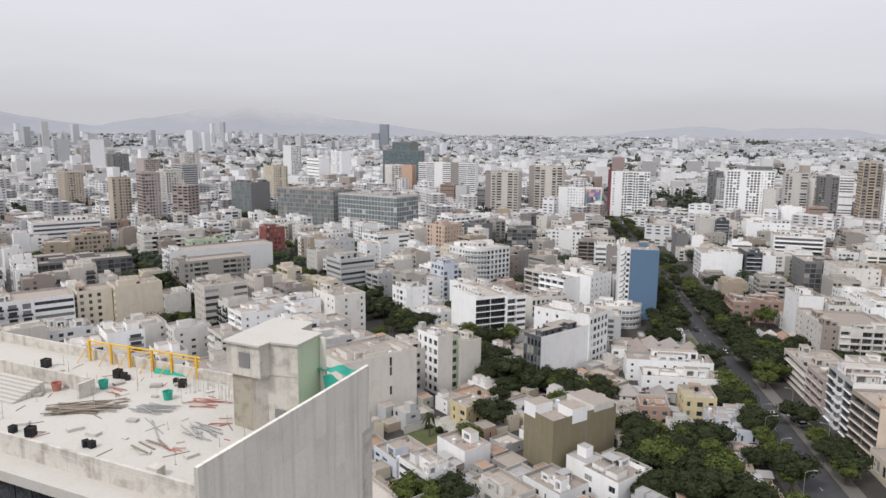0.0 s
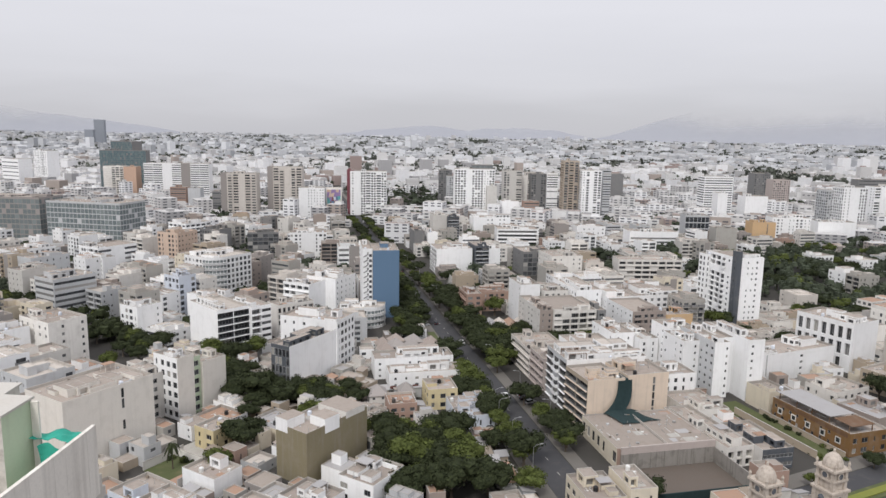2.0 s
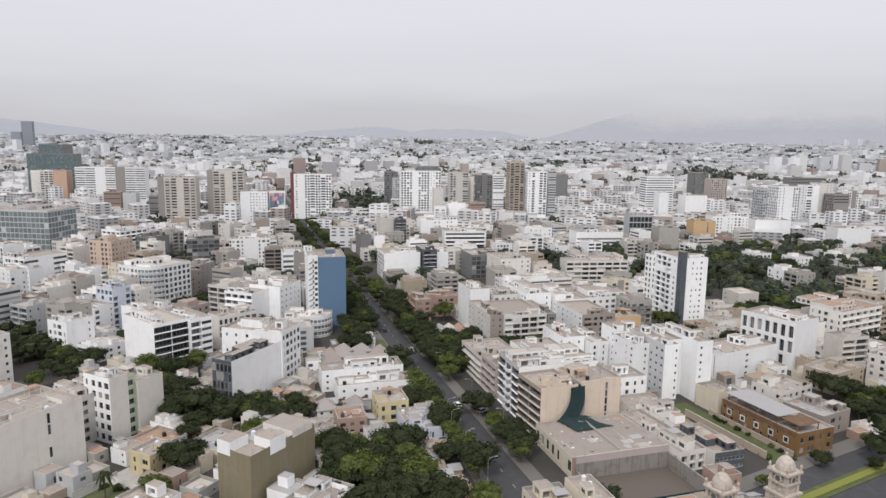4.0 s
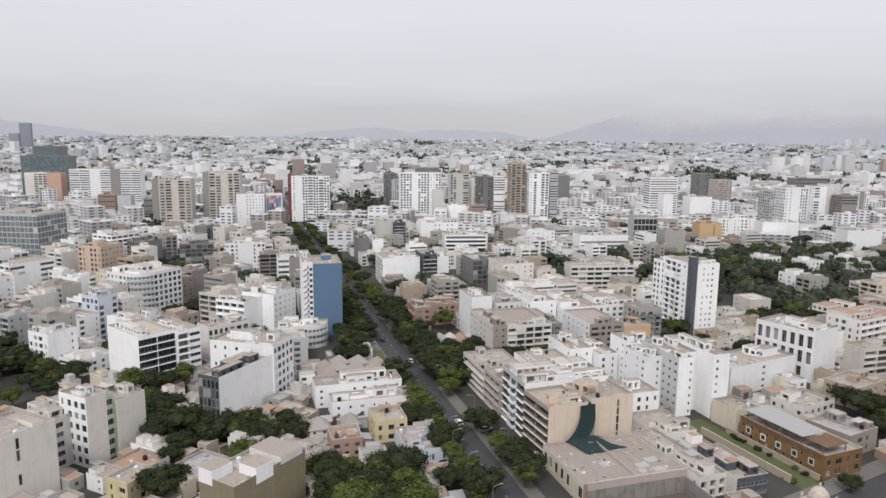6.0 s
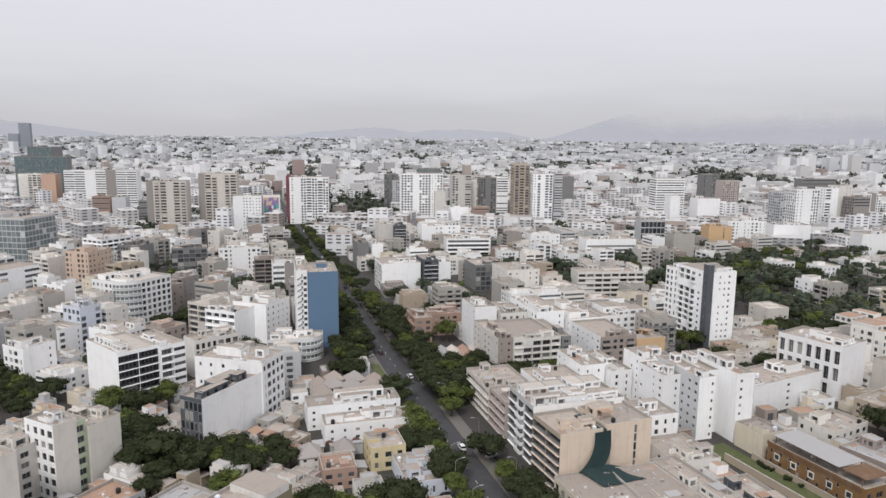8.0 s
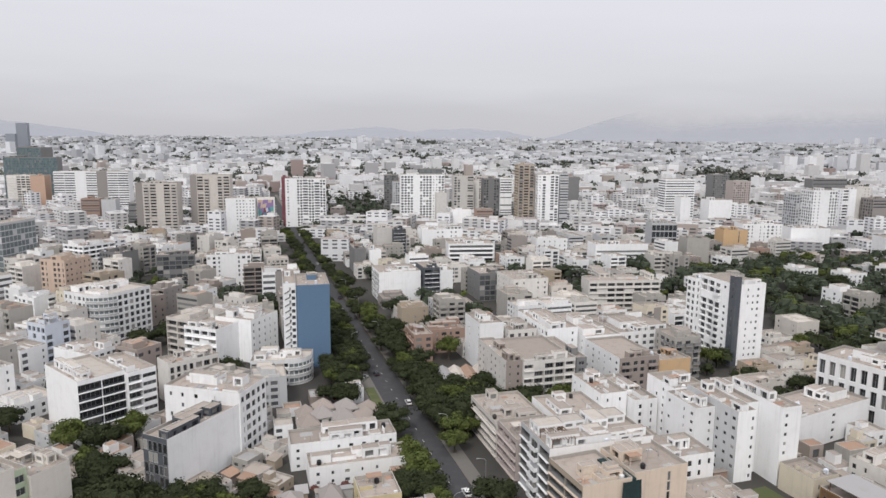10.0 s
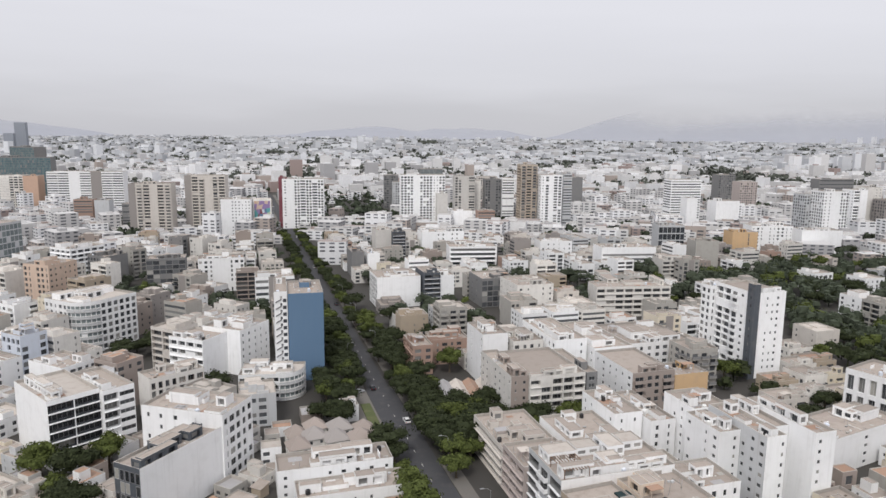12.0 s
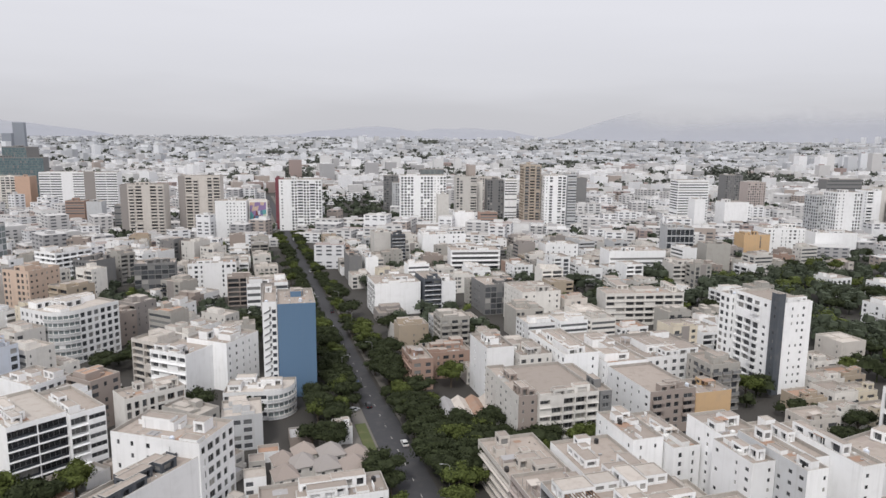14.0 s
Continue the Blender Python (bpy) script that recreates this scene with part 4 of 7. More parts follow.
# ---- left part of the city ----
for x, y, w, d, h, n, sides, walls, label in (
        (-292, 290, 16, 62, 20, 6, ("Wp", "", "", ""), WHITE, "white block with a broad blank side wall"),
        (-275, 266, 14, 40, 18, 6, ("wp", "Wb.bW", "", ""), CONCRETE, "olive grey block with many square windows"),
        (-252, 195, 16, 20, 20, 6, ("w", "", "", "w"), CREAM, "cream block with a blank side wall"),
        (-263, 181, 12, 14, 19, 6, ("wp", "w", "", ""), CREAM, "pale cream block with windowed flank"),
        (-211, 206, 14, 19, 22, 7, ("h", "s.s", "", ""), SAND, "brown concrete block with banded side wall"),
        (-203, 224, 12, 13, 23, 7, ("h", ".#.", "", ""), SAND, "brown concrete block with a dark shaft"),
        (-198, 291, 16, 21, 21, 7, ("s", "s", "", ""), GREYW, "pale grey block with ribbon windows"),
        (-160, 226, 20, 15, 19, 6, ("t", ".t.t", "", ""), OFFWHITE, "off-white block with two columns of windows"),
        (-176, 216, 10, 14, 17, 6, ("", "", "", ""), WHITE, "white block with blank walls"),
        (-147.7, 264.4, 12, 12.4, 15.5, 5, ("W", "..t", "", ""), WHITE, "white stepped block with dark terrace"),
        (-148.3, 303.2, 11, 10, 20.8, 7, ("q", "q.q", "", ""), LILAC, "pale blue block with wide windows"),
        (-124, 288, 18, 13, 15, 5, ("", "W", "", ""), WHITE, "white block with blank walls"),
        (-349, 241, 20, 50, 15, 5, ("g", "G", "", ""), GREYD, "glazed office block with terraces"),
        (-270, 158, 18, 30, 19, 6, ("Wb", "ps", "", ""), WHITE, "white block with ribbon balconies"),
        (-240, 152, 14, 16, 12, 4, ("w", "w", "", ""), WHITE, "low white block with dark windows"),
        (-470, 318, 26, 46, 21, 6, ("W", "s", "", ""), WHITE, "white block with long rows of windows"),
        (-420, 300, 16, 22, 17, 5, ("w", "W", "", ""), TAN, "tan block with square windows"),
        (-312, 362, 12, 14, 22, 7, ("W", "W", "", ""), RED, "dark red block with balconies"),
        (-275, 372, 20, 26, 19, 6, ("w", "w", "", ""), WHITE, "white block with few windows"),
        (-250, 350, 14, 22, 19, 6, ("", "t", "", ""), GREYW, "grey block with a blank side"),
        (-230, 385, 20, 26, 20, 6, ("Wb", "s.s", "", ""), WHITE, "white block with ribbon windows"),
        (-236, 320, 14, 18, 18, 6, ("t", "", "", ""), OFFWHITE, "off-white block with plain walls"),
        (-375, 330, 20, 40, 17, 5, ("w", "b", "", ""), OFFWHITE, "pale block with long balconies"),
        (-330, 318, 14, 24, 18, 6, ("w", "w", "", ""), MINT, "pale green block with small windows"),
        (-226, 492, 20, 24, 21, 7, ("b", "b", "", ""), WHITE, "white block with long balconies"),
        (-200, 475, 16, 16, 19, 6, ("W", "", "", ""), GREYD, "grey glazed block with white side wall")):
    building("apartment_block", flank(x, y, w, d, L), (w, d, h), L, n, sides, walls, label, rooms=3)
for x, y, w, d, h, n, rot, sides, walls, label, glass in (
        (-383, 490, 62, 30, 37, 9, 0, ("G", "G", "", ""), BAND, "long office block with a green grey glass front", GREYGLASS),
        (-309, 477, 64, 30, 36, 9, -8, ("G", "G", "", ""), GREYW, "long office block with a pale glass front", GREYGLASS),
        (-492, 528, 32, 24, 37, 9, -10, ("G", "", "", ""), GREYD, "glass office block with blank flank", GREYGLASS),
        (-90, 420, 20, 16, 18, 5, R, ("s#s", "", "", "g"), WHITE, "white framed office block with ribbon windows", None),
        (-132, 462, 26, 14, 20, 7, R, ("w.W", "", "", "w"), WHITE, "white block with rows of windows", None),
        (-168, 470, 22, 14, 18, 6, R, ("G", "", "", ""), GREYD, "grey glazed block with flat roof", None),
        (-57, 506, 8, 22, 17, 5, R, ("", "", "", ""), GREYD, "narrow grey block with blank wall", None),
        (-47, 508, 8, 22, 16, 5, R, ("", "", "", ""), WHITE, "narrow white block with blank wall", None),
        (-25, 428, 24, 22, 17, 6, R, ("", "", "", "g"), WHITE, "white block with a blank party wall", None),
        (-7, 430, 9, 20, 19, 7, R, ("b", "", "", ""), (NAVY, WHITE, WHITE, NAVY), "dark column of balconies on a white block", None),
        (1, 434, 8, 18, 17, 6, R, ("", "", "", ""), WHITE, "white block with plain walls", None),
        (29, 432, 19, 22, 16, 5, R, ("G", "", "", "t"), GREYD, "dark grey glazed block with terraces", None),
        (46, 407, 20, 24, 18, 6, R, ("t", "w", "", "t"), OFFWHITE, "pale block with stacked bays", None),
        (98, 414, 40, 14, 16, 5, R - 10, ("b", "w", "", ""), OFFWHITE, "pale block with white terraces", None),
        (19, 533, 33, 18, 17, 5, R - 10, ("B", "", "", ""), WHITE, "white block with long ribbon balconies", None),
        (-2, 600, 34, 16, 18, 5, R, ("t", "", "", ""), WHITE, "white block with blank walls", None),
        (-48, 592, 13, 16, 20, 6, R, ("", "", "", ""), OFFWHITE, "pale block with blank wall", None),
        (-36, 590, 10, 16, 19, 7, R, ("B", "", "", ""), NAVY, "dark block with balconies", None),
        (81, 562, 24, 16, 17, 5, R - 8, ("t", "", "", ""), WHITE, "white block with plain walls", None),
        (124, 524, 38, 18, 19, 6, R - 10, ("s", "", "", ""), WHITE, "stepped white block with green terraces", None),
        (150, 500, 22, 16, 15, 5, R - 10, ("b", "", "", ""), OFFWHITE, "pale block with ribbon balconies", None),
        (181, 612, 21, 16, 23, 4, R - 14, ("G", "", "", ""), GREYW, "framed dark glass office block", PANEGLASS),
        (189, 556, 17, 16, 19, 6, R - 14, ("", "w", "", ""), CONCRETE, "bare concrete block with blank wall", None),
        (234, 598, 20, 16, 20, 6, R - 14, ("o", "", "", ""), OCHRE, "yellow ochre block with one window column", None),
        (270, 630, 34, 18, 21, 7, R - 18, ("w", "", "", ""), WHITE, "white block with rows of windows", None),
        (302, 613, 32, 18, 20, 7, R - 18, ("", "w", "", ""), WHITE, "white block with blank wall", None),
        (345, 560, 28, 18, 20, 7, R - 18, ("", "w", "", ""), WHITE, "white block with a blank wall above trees", None)):
    building("apartment_block", front(x, y, w, rot), (w, d, h), rot, n, sides, walls, label, glass=glass, rooms=3)

# ---- towers further off ----
for x, y, w, d, h, sides, walls, label, glass in (
        (-186, 670, 26, 18, 35, (".hh", "", "", ""), WHITE, "white tower with small square windows", None),
        (-141, 741, 40, 20, 49, ("t.qbqbq", "", "", "W"), WHITE, "white tower with dense windows", None),
        (-24, 775, 46, 20, 52, ("qq.qqtq", "", "", "q"), WHITE, "broad white tower with dense windows", None),
        (-4, 766, 11, 14, 34, ("", "", "", ""), OFFWHITE, "slim pale tower with blank wall", None),
        (20, 800, 22, 16, 50, ("q.b", "", "", ""), OFFWHITE, "pale tower with dense windows", None),
        (84, 765, 17, 18, 64, ("pbp", "", "", "b"), HAZETAN, "tall tan tower with balconies", None),
        (106, 759, 22, 18, 54, ("tq.bq", "", "", "W"), WHITE, "tall white tower with dense windows", None),
        (124, 770, 9, 18, 55, ("s", "", "", ""), GREYW, "tall white tower with ribbon windows", None),
        (163, 932, 17, 18, 42, ("", "", "", ""), GREYD, "grey tower with blank wall", None),
        (30, 812, 15, 16, 44, ("", "", "", ""), OFFWHITE, "pale tower with blank wall", None),
        (50, 800, 17, 16, 47, ("q.q", "", "", ""), GREYD, "grey tower with dense windows", None),
        (66, 800, 13, 16, 48, ("s", "", "", ""), WHITE, "white tower with ribbon windows", None),
        (38, 708, 16, 14, 23, ("s", "", "", ""), BRICK, "brown block with ribbon windows", None),
        (16, 716, 18, 14, 22, ("", "", "", ""), WHITE, "white block with blank wall", None),
        (-262, 671, 36, 18, 48, ("#pb.bp", "", "", "b"), SAND, "pale apartment tower with stacked balconies", None),
        (-222, 697, 36, 18, 54, ("#bp.pb", "", "", "b"), SAND, "pale apartment tower with stacked balconies", None),
        (-420, 865, 84, 18, 47, ("ss.s#ss", "", "", "s"), WHITE, "long white slab with ribbon windows", None),
        (-512, 900, 62, 16, 62, ("g", "", "", "g"), GREYD, "low teal glass office tower", TEALGLASS),
        (-520, 912, 46, 16, 74, ("g", "", "", "g"), GREYD, "tall teal glass office tower", TEALGLASS),
        (-480, 858, 16, 18, 42, ("", "", "", ""), ORANGE, "terracotta tower with blank end wall", None),
        (-505, 862, 26, 18, 42, ("b", "", "", ""), OFFWHITE, "pale tower with orange balconies", None),
        (-368, 758, 18, 14, 25, ("s", "", "", ""), BRICK, "brown block with ribbon windows", None),
        (-346, 752, 14, 14, 25, ("", "", "", ""), GREYW, "grey block with blank wall", None),
        (-306, 730, 18, 14, 24, ("s", "", "", ""), GREYD, "grey block with ribbon windows", None),
        (-163, 748, 7, 16, 50, ("", "", "", "h"), MAROON, "narrow dark red painted tower", None),
        (257, 804, 34, 18, 48, ("s", "", "", "s"), WHITE, "white tower with ribbon windows", None),
        (246, 752, 11, 14, 33, ("", "", "", ""), WHITE, "slim white tower with blank wall", None),
        (359, 949, 22, 18, 46, ("W", "", "", ""), GREYD, "dark tower with dense windows", None),
        (361, 889, 22, 18, 41, ("W", "", "", ""), ROSE, "taupe tower with dense windows", None),
        (283, 755, 25, 18, 30, ("", "t", "", ""), WHITE, "white tower with blank walls", None),
        (330, 687, 14, 16, 43, ("q", "", "", "q"), GREYW, "grey tower with dense windows", None),
        (344, 672, 24, 18, 47, ("t.q", "", "", "q"), WHITE, "white tower with slot windows and a blank bay", None),
        (386, 707, 14, 16, 46, ("b.", "", "", "t"), WHITE, "slim white tower with balconies", None),
        (402, 712, 15, 16, 48, (".t", "", "", ""), OFFWHITE, "pale tower with blank wall", None),
        (409, 694, 17, 16, 38, ("s", "", "", "q"), BAND, "grey brown tower with ribbon windows", None),
        (458, 755, 18, 16, 37, ("q#q", "", "", ""), WHITE, "white tower with a grey stripe", None),
        (613, 1152, 60, 20, 30, ("s", "", "", ""), GREYD, "wide grey office block with ribbon windows", None),
        (53, 947, 25, 16, 41, ("q.q", "", "", ""), SAND, "sand coloured tower with dense windows", None),
        (300, 905, 16, 16, 46, ("b", "", "", ""), GREYW, "grey tower with balconies", None),
        (-70, 940, 18, 16, 42, ("W", "", "", ""), GREYD, "dark tower with dense windows", None),
        (-52, 900, 26, 16, 36, ("W", "", "", ""), GREYW, "grey tower with dense windows", None),
        (-20, 990, 30, 16, 48, ("g", "", "", ""), GREYD, "grey glass office tower block", GREYGLASS),
        (-804, 996, 32, 20, 64, ("", "W", "", ""), WHITE, "white tower with blank wall", None),
        (-723, 963, 44, 20, 44, ("s", "", "", ""), WHITE, "white block with ribbon windows", None),
        (-731, 1044, 38, 20, 54, ("W", "", "", ""), WHITE, "white tower with dense windows", None),
        (-550, 420, 16, 16, 45, ("", "W", "", ""), HAZETAN, "tan tower with blank wall", None),
        (-527, 433, 18, 16, 50, ("b", "W", "", ""), ROSE, "brown tower with balconies", None),
        (-500, 455, 18, 16, 38, ("b", "b", "", ""), ROSE, "rose brown tower with balconies", None),
        (-640, 560, 36, 20, 42, ("W", "W", "", ""), OFFWHITE, "pale tower with dense windows", None),
        (-700, 640, 40, 20, 46, ("s", "s", "", ""), GREYW, "grey tower with ribbon windows", None),
        (-760, 520, 44, 20, 40, ("W", "W", "", ""), HAZETAN, "tan tower with dense windows", None),
        (-600, 700, 30, 20, 44, ("W", "W", "", ""), CREAM, "cream tower with dense windows", None),
        (-860, 720, 40, 24, 46, ("", "W", "", ""), ROSE, "taupe tower with blank wall", None),
        (-900, 840, 30, 24, 52, ("W", "W", "", ""), OFFWHITE, "pale tower with dense windows", None),
        (-1000, 780, 44, 24, 50, ("W", "W", "", ""), GREYD, "dark tower with dense windows", None),
        (-1233, 913, 62, 26, 68, ("G", "", "", ""), WHITE, "white framed tower with a dark glass front", PANEGLASS),
        (-1466, 1012, 40, 26, 64, ("g", "", "", ""), GREYW, "tall blue grey glass office tower", GREYGLASS)):
    rot = 8 if x > -520 else -25
    building("apartment_tower", front(x, y, w, rot), (w, d, h), rot, max(4, round(h / 2.9)), sides, walls, label, "apartment tower", rooms=1, glass=glass, tanks=0)


# ---- low houses before the slim tower ----
for u, v, w, d, h, wall, label in ((203, 254, 10, 10, 5.6, TAN, "tan two storey house with a tiled roof"), (214, 252, 10, 11, 7.4, OFFWHITE, "off-white house with roof rooms"), (225, 255, 11, 9, 5.4, CREAM, "cream house with a dusty roof"),
                                   (222, 266, 11, 10, 6.2, OFFWHITE, "off-white house with a tiled terrace"), (205, 241, 11, 9, 6.0, OFFWHITE, "off-white house with small windows"), (218, 240, 12, 9, 4.8, CREAM, "low cream house with a flat roof"),
                                   (233, 268, 12, 11, 5.8, TAN, "tan house with a flat roof"), (236, 283, 12, 12, 6.4, OFFWHITE, "off-white house behind trees"), (190, 238, 12, 10, 6.2, SAND, "sand coloured house with roof rooms")):
    building("house", city(u, v), (w, d, h), R, 2, ("wp", "t", "", "w"), wall, label, "house", rooms=3, screed=TILE if wall is TAN else DUST, tanks=1)
building("apartment_block", front(-211, 411, 17, -18), (17, 18, 25), -18, 8, ("WW", "h", "", ""), SALMON, "salmon coloured block with rows of balconies and windows", rooms=4)


# ---- the unfinished tower in the foreground ----
def site_tower():
    m = pose(-34.0, 16.6, 0, 0, 0, 2)
    claim(m @ pose(-62, 0, 0), 62, 26)
    root = thing("unfinished_tower", m, "unfinished concrete tower with an open roof deck full of building gear", "building under construction")
    g = Geo()
    g.box(-62, -0.35, 4.0, 25.5, 0, 56.0, ROUGHCON)
    part("core_walls", g, root)
    g = Geo()
    for i in range(26):
        g.box(-61.5 + i * 2.35, -59.3 + i * 2.35, 3.80, 3.88, 40, 55.2, PANEGLASS)
    part("curtain_glazing", g, root, "dark curtain wall glazing", "stuff")
    g = Geo()
    g.box(-62.5, -0.4, 2.2, 26.0, 56.0, 57.0, DECK)
    part("ledge_slab", g, root, "pale concrete ledge around the deck")
    g = Geo()
    g.box(-62, -0.4, 4.6, 25.5, 57.0, 58.4, ROUGHCON, DECK)
    part("deck_slab", g, root, "dusty pale roof deck")
    # shutter-marked parapet wall, in cast panels
    for k in range(14):
        for j in range(14):
            z0 = 63.8 - (k + 1) * 4.2
            if z0 < 30:
                continue
            p = Geo()
            p.box(-0.34, 0.0 if (j + k) % 5 else -0.008, j * 1.63 + 0.006, j * 1.63 + 1.624, z0 + 0.008, z0 + 4.192, SHUTTER)
            part("shutter_panel", p, root)
    g = Geo()
    g.box(-0.36, -0.05, 0.0, 22.8, 29.5, 63.75, ROUGHCON)
    part("parapet_core", g, root)
    g = Geo()
    g.box(-0.36, -0.004, 22.86, 24.4, 57, 63.8, SHUTTER)
    part("sheet_lining", g, root, "plain pale end of the parapet wall")
    # low walls on the deck
    for x0, x1, y0, y1, h in ((-62, -15.5, 24.9, 25.2, 1.3), (-36.5, -30.8, 16.4, 16.7, 1.7), (-31.1, -30.8, 14.6, 16.4, 1.7), (-62, -36.5, 16.4, 16.7, 1.7), (-62, -1.0, 4.65, 4.95, 0.6), (-10.6, -9.4, 4.96, 5.9, 0.9)):
        w = Geo()
        w.box(x0, x1, y0, y1, 58.404, 58.4 + h, ROUGHCON)
        part("low_wall", w, root)
    for i in range(7):
        w = Geo()
        w.box(-43.0, -36.0, 10.6 + i * 0.55, 11.1 + i * 0.55, 58.404, 58.6 + i * 0.18, DECK)
        part("step", w, root)
    # stair head
    s = Geo()
    pts = [(-11.2, 16.0), (-7.1, 15.9), (-7.0, 17.3), (-4.0, 17.7), (-4.1, 21.8), (-6.9, 21.9), (-7.2, 24.8), (-11.8, 24.5)]
    foot = [(-11.0, 16.5), (-8.2, 16.1), (-7.4, 17.4), (-4.05, 17.75), (-4.1, 21.8), (-6.9, 21.9), (-7.2, 24.7), (-11.5, 24.4)]
    skins = [ROUGHCON, ROUGHCON, ROUGHCON, MINT, ROUGHCON, ROUGHCON, ROUGHCON, MINT]
    feet = [MOULD, ROUGHCON, ROUGHCON, MINT, ROUGHCON, ROUGHCON, ROUGHCON, MOULD]
    for k, (p, a) in enumerate(zip(pts, foot)):
        q, b = pts[(k + 1) % 8], foot[(k + 1) % 8]
        s.face([(*p, 64.0), (*q, 64.0), (*q, 67.2), (*p, 67.2)], skins[k])
        s.face([(*a, 58.4), (*b, 58.4), (*b, 64.0), (*a, 64.0)], feet[k])
    s.face([(*p, 64.0) for p in reversed(pts)], MOULD)
    part("stair_head", s, root, "stained concrete stair head with a mint green side")
    s = Geo()
    cap = [(-11.4, 15.7), (-6.9, 15.6), (-6.8, 17.1), (-3.85, 17.5), (-3.95, 22.0), (-6.75, 22.1), (-7.05, 25.0), (-12.0, 24.7)]
    s.face([(*p, 67.4) for p in cap], DECK)
    for p, q in zip(cap, cap[1:] + cap[:1]):
        s.face([(*p, 67.2), (*q, 67.2), (*q, 67.4), (*p, 67.4)], DECK)
    s.face([(*p, 67.2) for p in reversed(cap)], DECK)
    part("stair_head_roof", s, root, "pale flat cap of the stair head")
    s = Geo()
    # dark panel on the wall in place of a shaded vent opening
    s.box(-9.6, -8.3, 15.86, 15.93, 64.9, 66.4, GREYD)
    part("vent_opening", s, root)
    s = Geo()
    s.box(-3.98, -3.3, 21.4, 21.6, 58.4, 67.1, PALECON)
    part("corner_post", s, root, "pale concrete post behind the stair head")
    s = Geo()
    # dark panel, its colour standing in for shade in the doorway
    s.box(-6.6, -5.4, 17.3, 17.52, 58.4, 60.5, GREYD)
    part("doorway", s, root, "dark panel standing in for a low shaded opening in the stair head")
    return m


site = site_tower()
DECKZ = 58.405


def on_deck(x, y, turn=0.0, z=DECKZ):
    return site @ pose(x, y, z, 0, 0, turn)


def loose(name, geo, m, label, category, group=""):
    ob = new(name, geo.mesh(name) if isinstance(geo, Geo) else geo)
    ob.matrix_world = m
    return tagged(ob, label, category, group)


# edge gantry of yellow frames
gantry = thing("edge_gantry", on_deck(-41.2, 24.2, 2.5), "yellow steel edge protection frames along the deck", "scaffold")
for x in (0.4, 4.0, 7.0, 10.6, 13.6, 17.4):
    g = Geo()
    g.box(x - 0.12, x + 0.12, -0.12, 0.12, 0.004, 2.75, YSTEEL)
    g.beam((x - 0.1, 0, 2.2), (x - 0.9, -1.2, 0), 0.06, YSTEEL)
    g.beam((x + 0.1, 0, 2.2), (x + 0.5, 0.3, 0.02), 0.05, YSTEEL)
    part("frame_post", g, gantry)
for z, r in ((2.65, 0.11), (2.25, 0.08)):
    g = Geo()
    g.beam((-0.1, 0, z), (18.0, 0, z), r, YSTEEL)
    part("rail", g, gantry)
# crates, drums, planks, pipes
rnd = random.Random(5)
for x, y, s in ((-43.6, 20.2, 0.9), (-32.6, 21.3, 0.85), (-31.7, 21.4, 0.6), (-30.9, 21.2, 0.5), (-25.0, 22.8, 0.5), (-23.4, 22.2, 0.75), (-20.2, 6.8, 0.55), (-19.5, 6.9, 0.55), (-26.9, 6.2, 0.8), (-29.2, 6.0, 0.6)):
    crate = thing("formwork_crate", on_deck(x, y, rnd.uniform(-25, 25)), "stack of black plastic formwork trays on the deck", "crate", "formwork stacks")
    for k in range(4):
        g, z = Geo(), k * s * 0.305
        a, b, e = s / 2, s * 0.46, 0.06
        ring = lambda q, h: [(-q, -q, h), (q, -q, h), (q, q, h), (-q, q, h)]
        rims = [ring(b, z), ring(a, z + s * 0.08), ring(a, z + s * 0.28), ring(a - e, z + s * 0.28), ring(a - e, z + s * 0.1)]
        for low, high in zip(rims, rims[1:]):
            for i in range(4):
                g.face([low[i], low[(i + 1) % 4], high[(i + 1) % 4], high[i]], BLACK)
        g.face(rims[-1], BLACK)
        part("tray", g, crate)
for x, y, mat, label in ((-31.2, 18.1, NET, "teal plastic tub"), (-22.1, 18.7, NET, "green plastic drum"), (-35.4, 15.4, PIPE, "red plastic crate")):
    g = Geo()
    g.tube(0, 0, [(0, 0.42), (0.9, 0.55), (0.95, 0.60), (0.95, 0.5), (0.3, 0.45)], mat, 12)
    loose("tub", g, on_deck(x, y), label + " on the concrete deck", "tub")
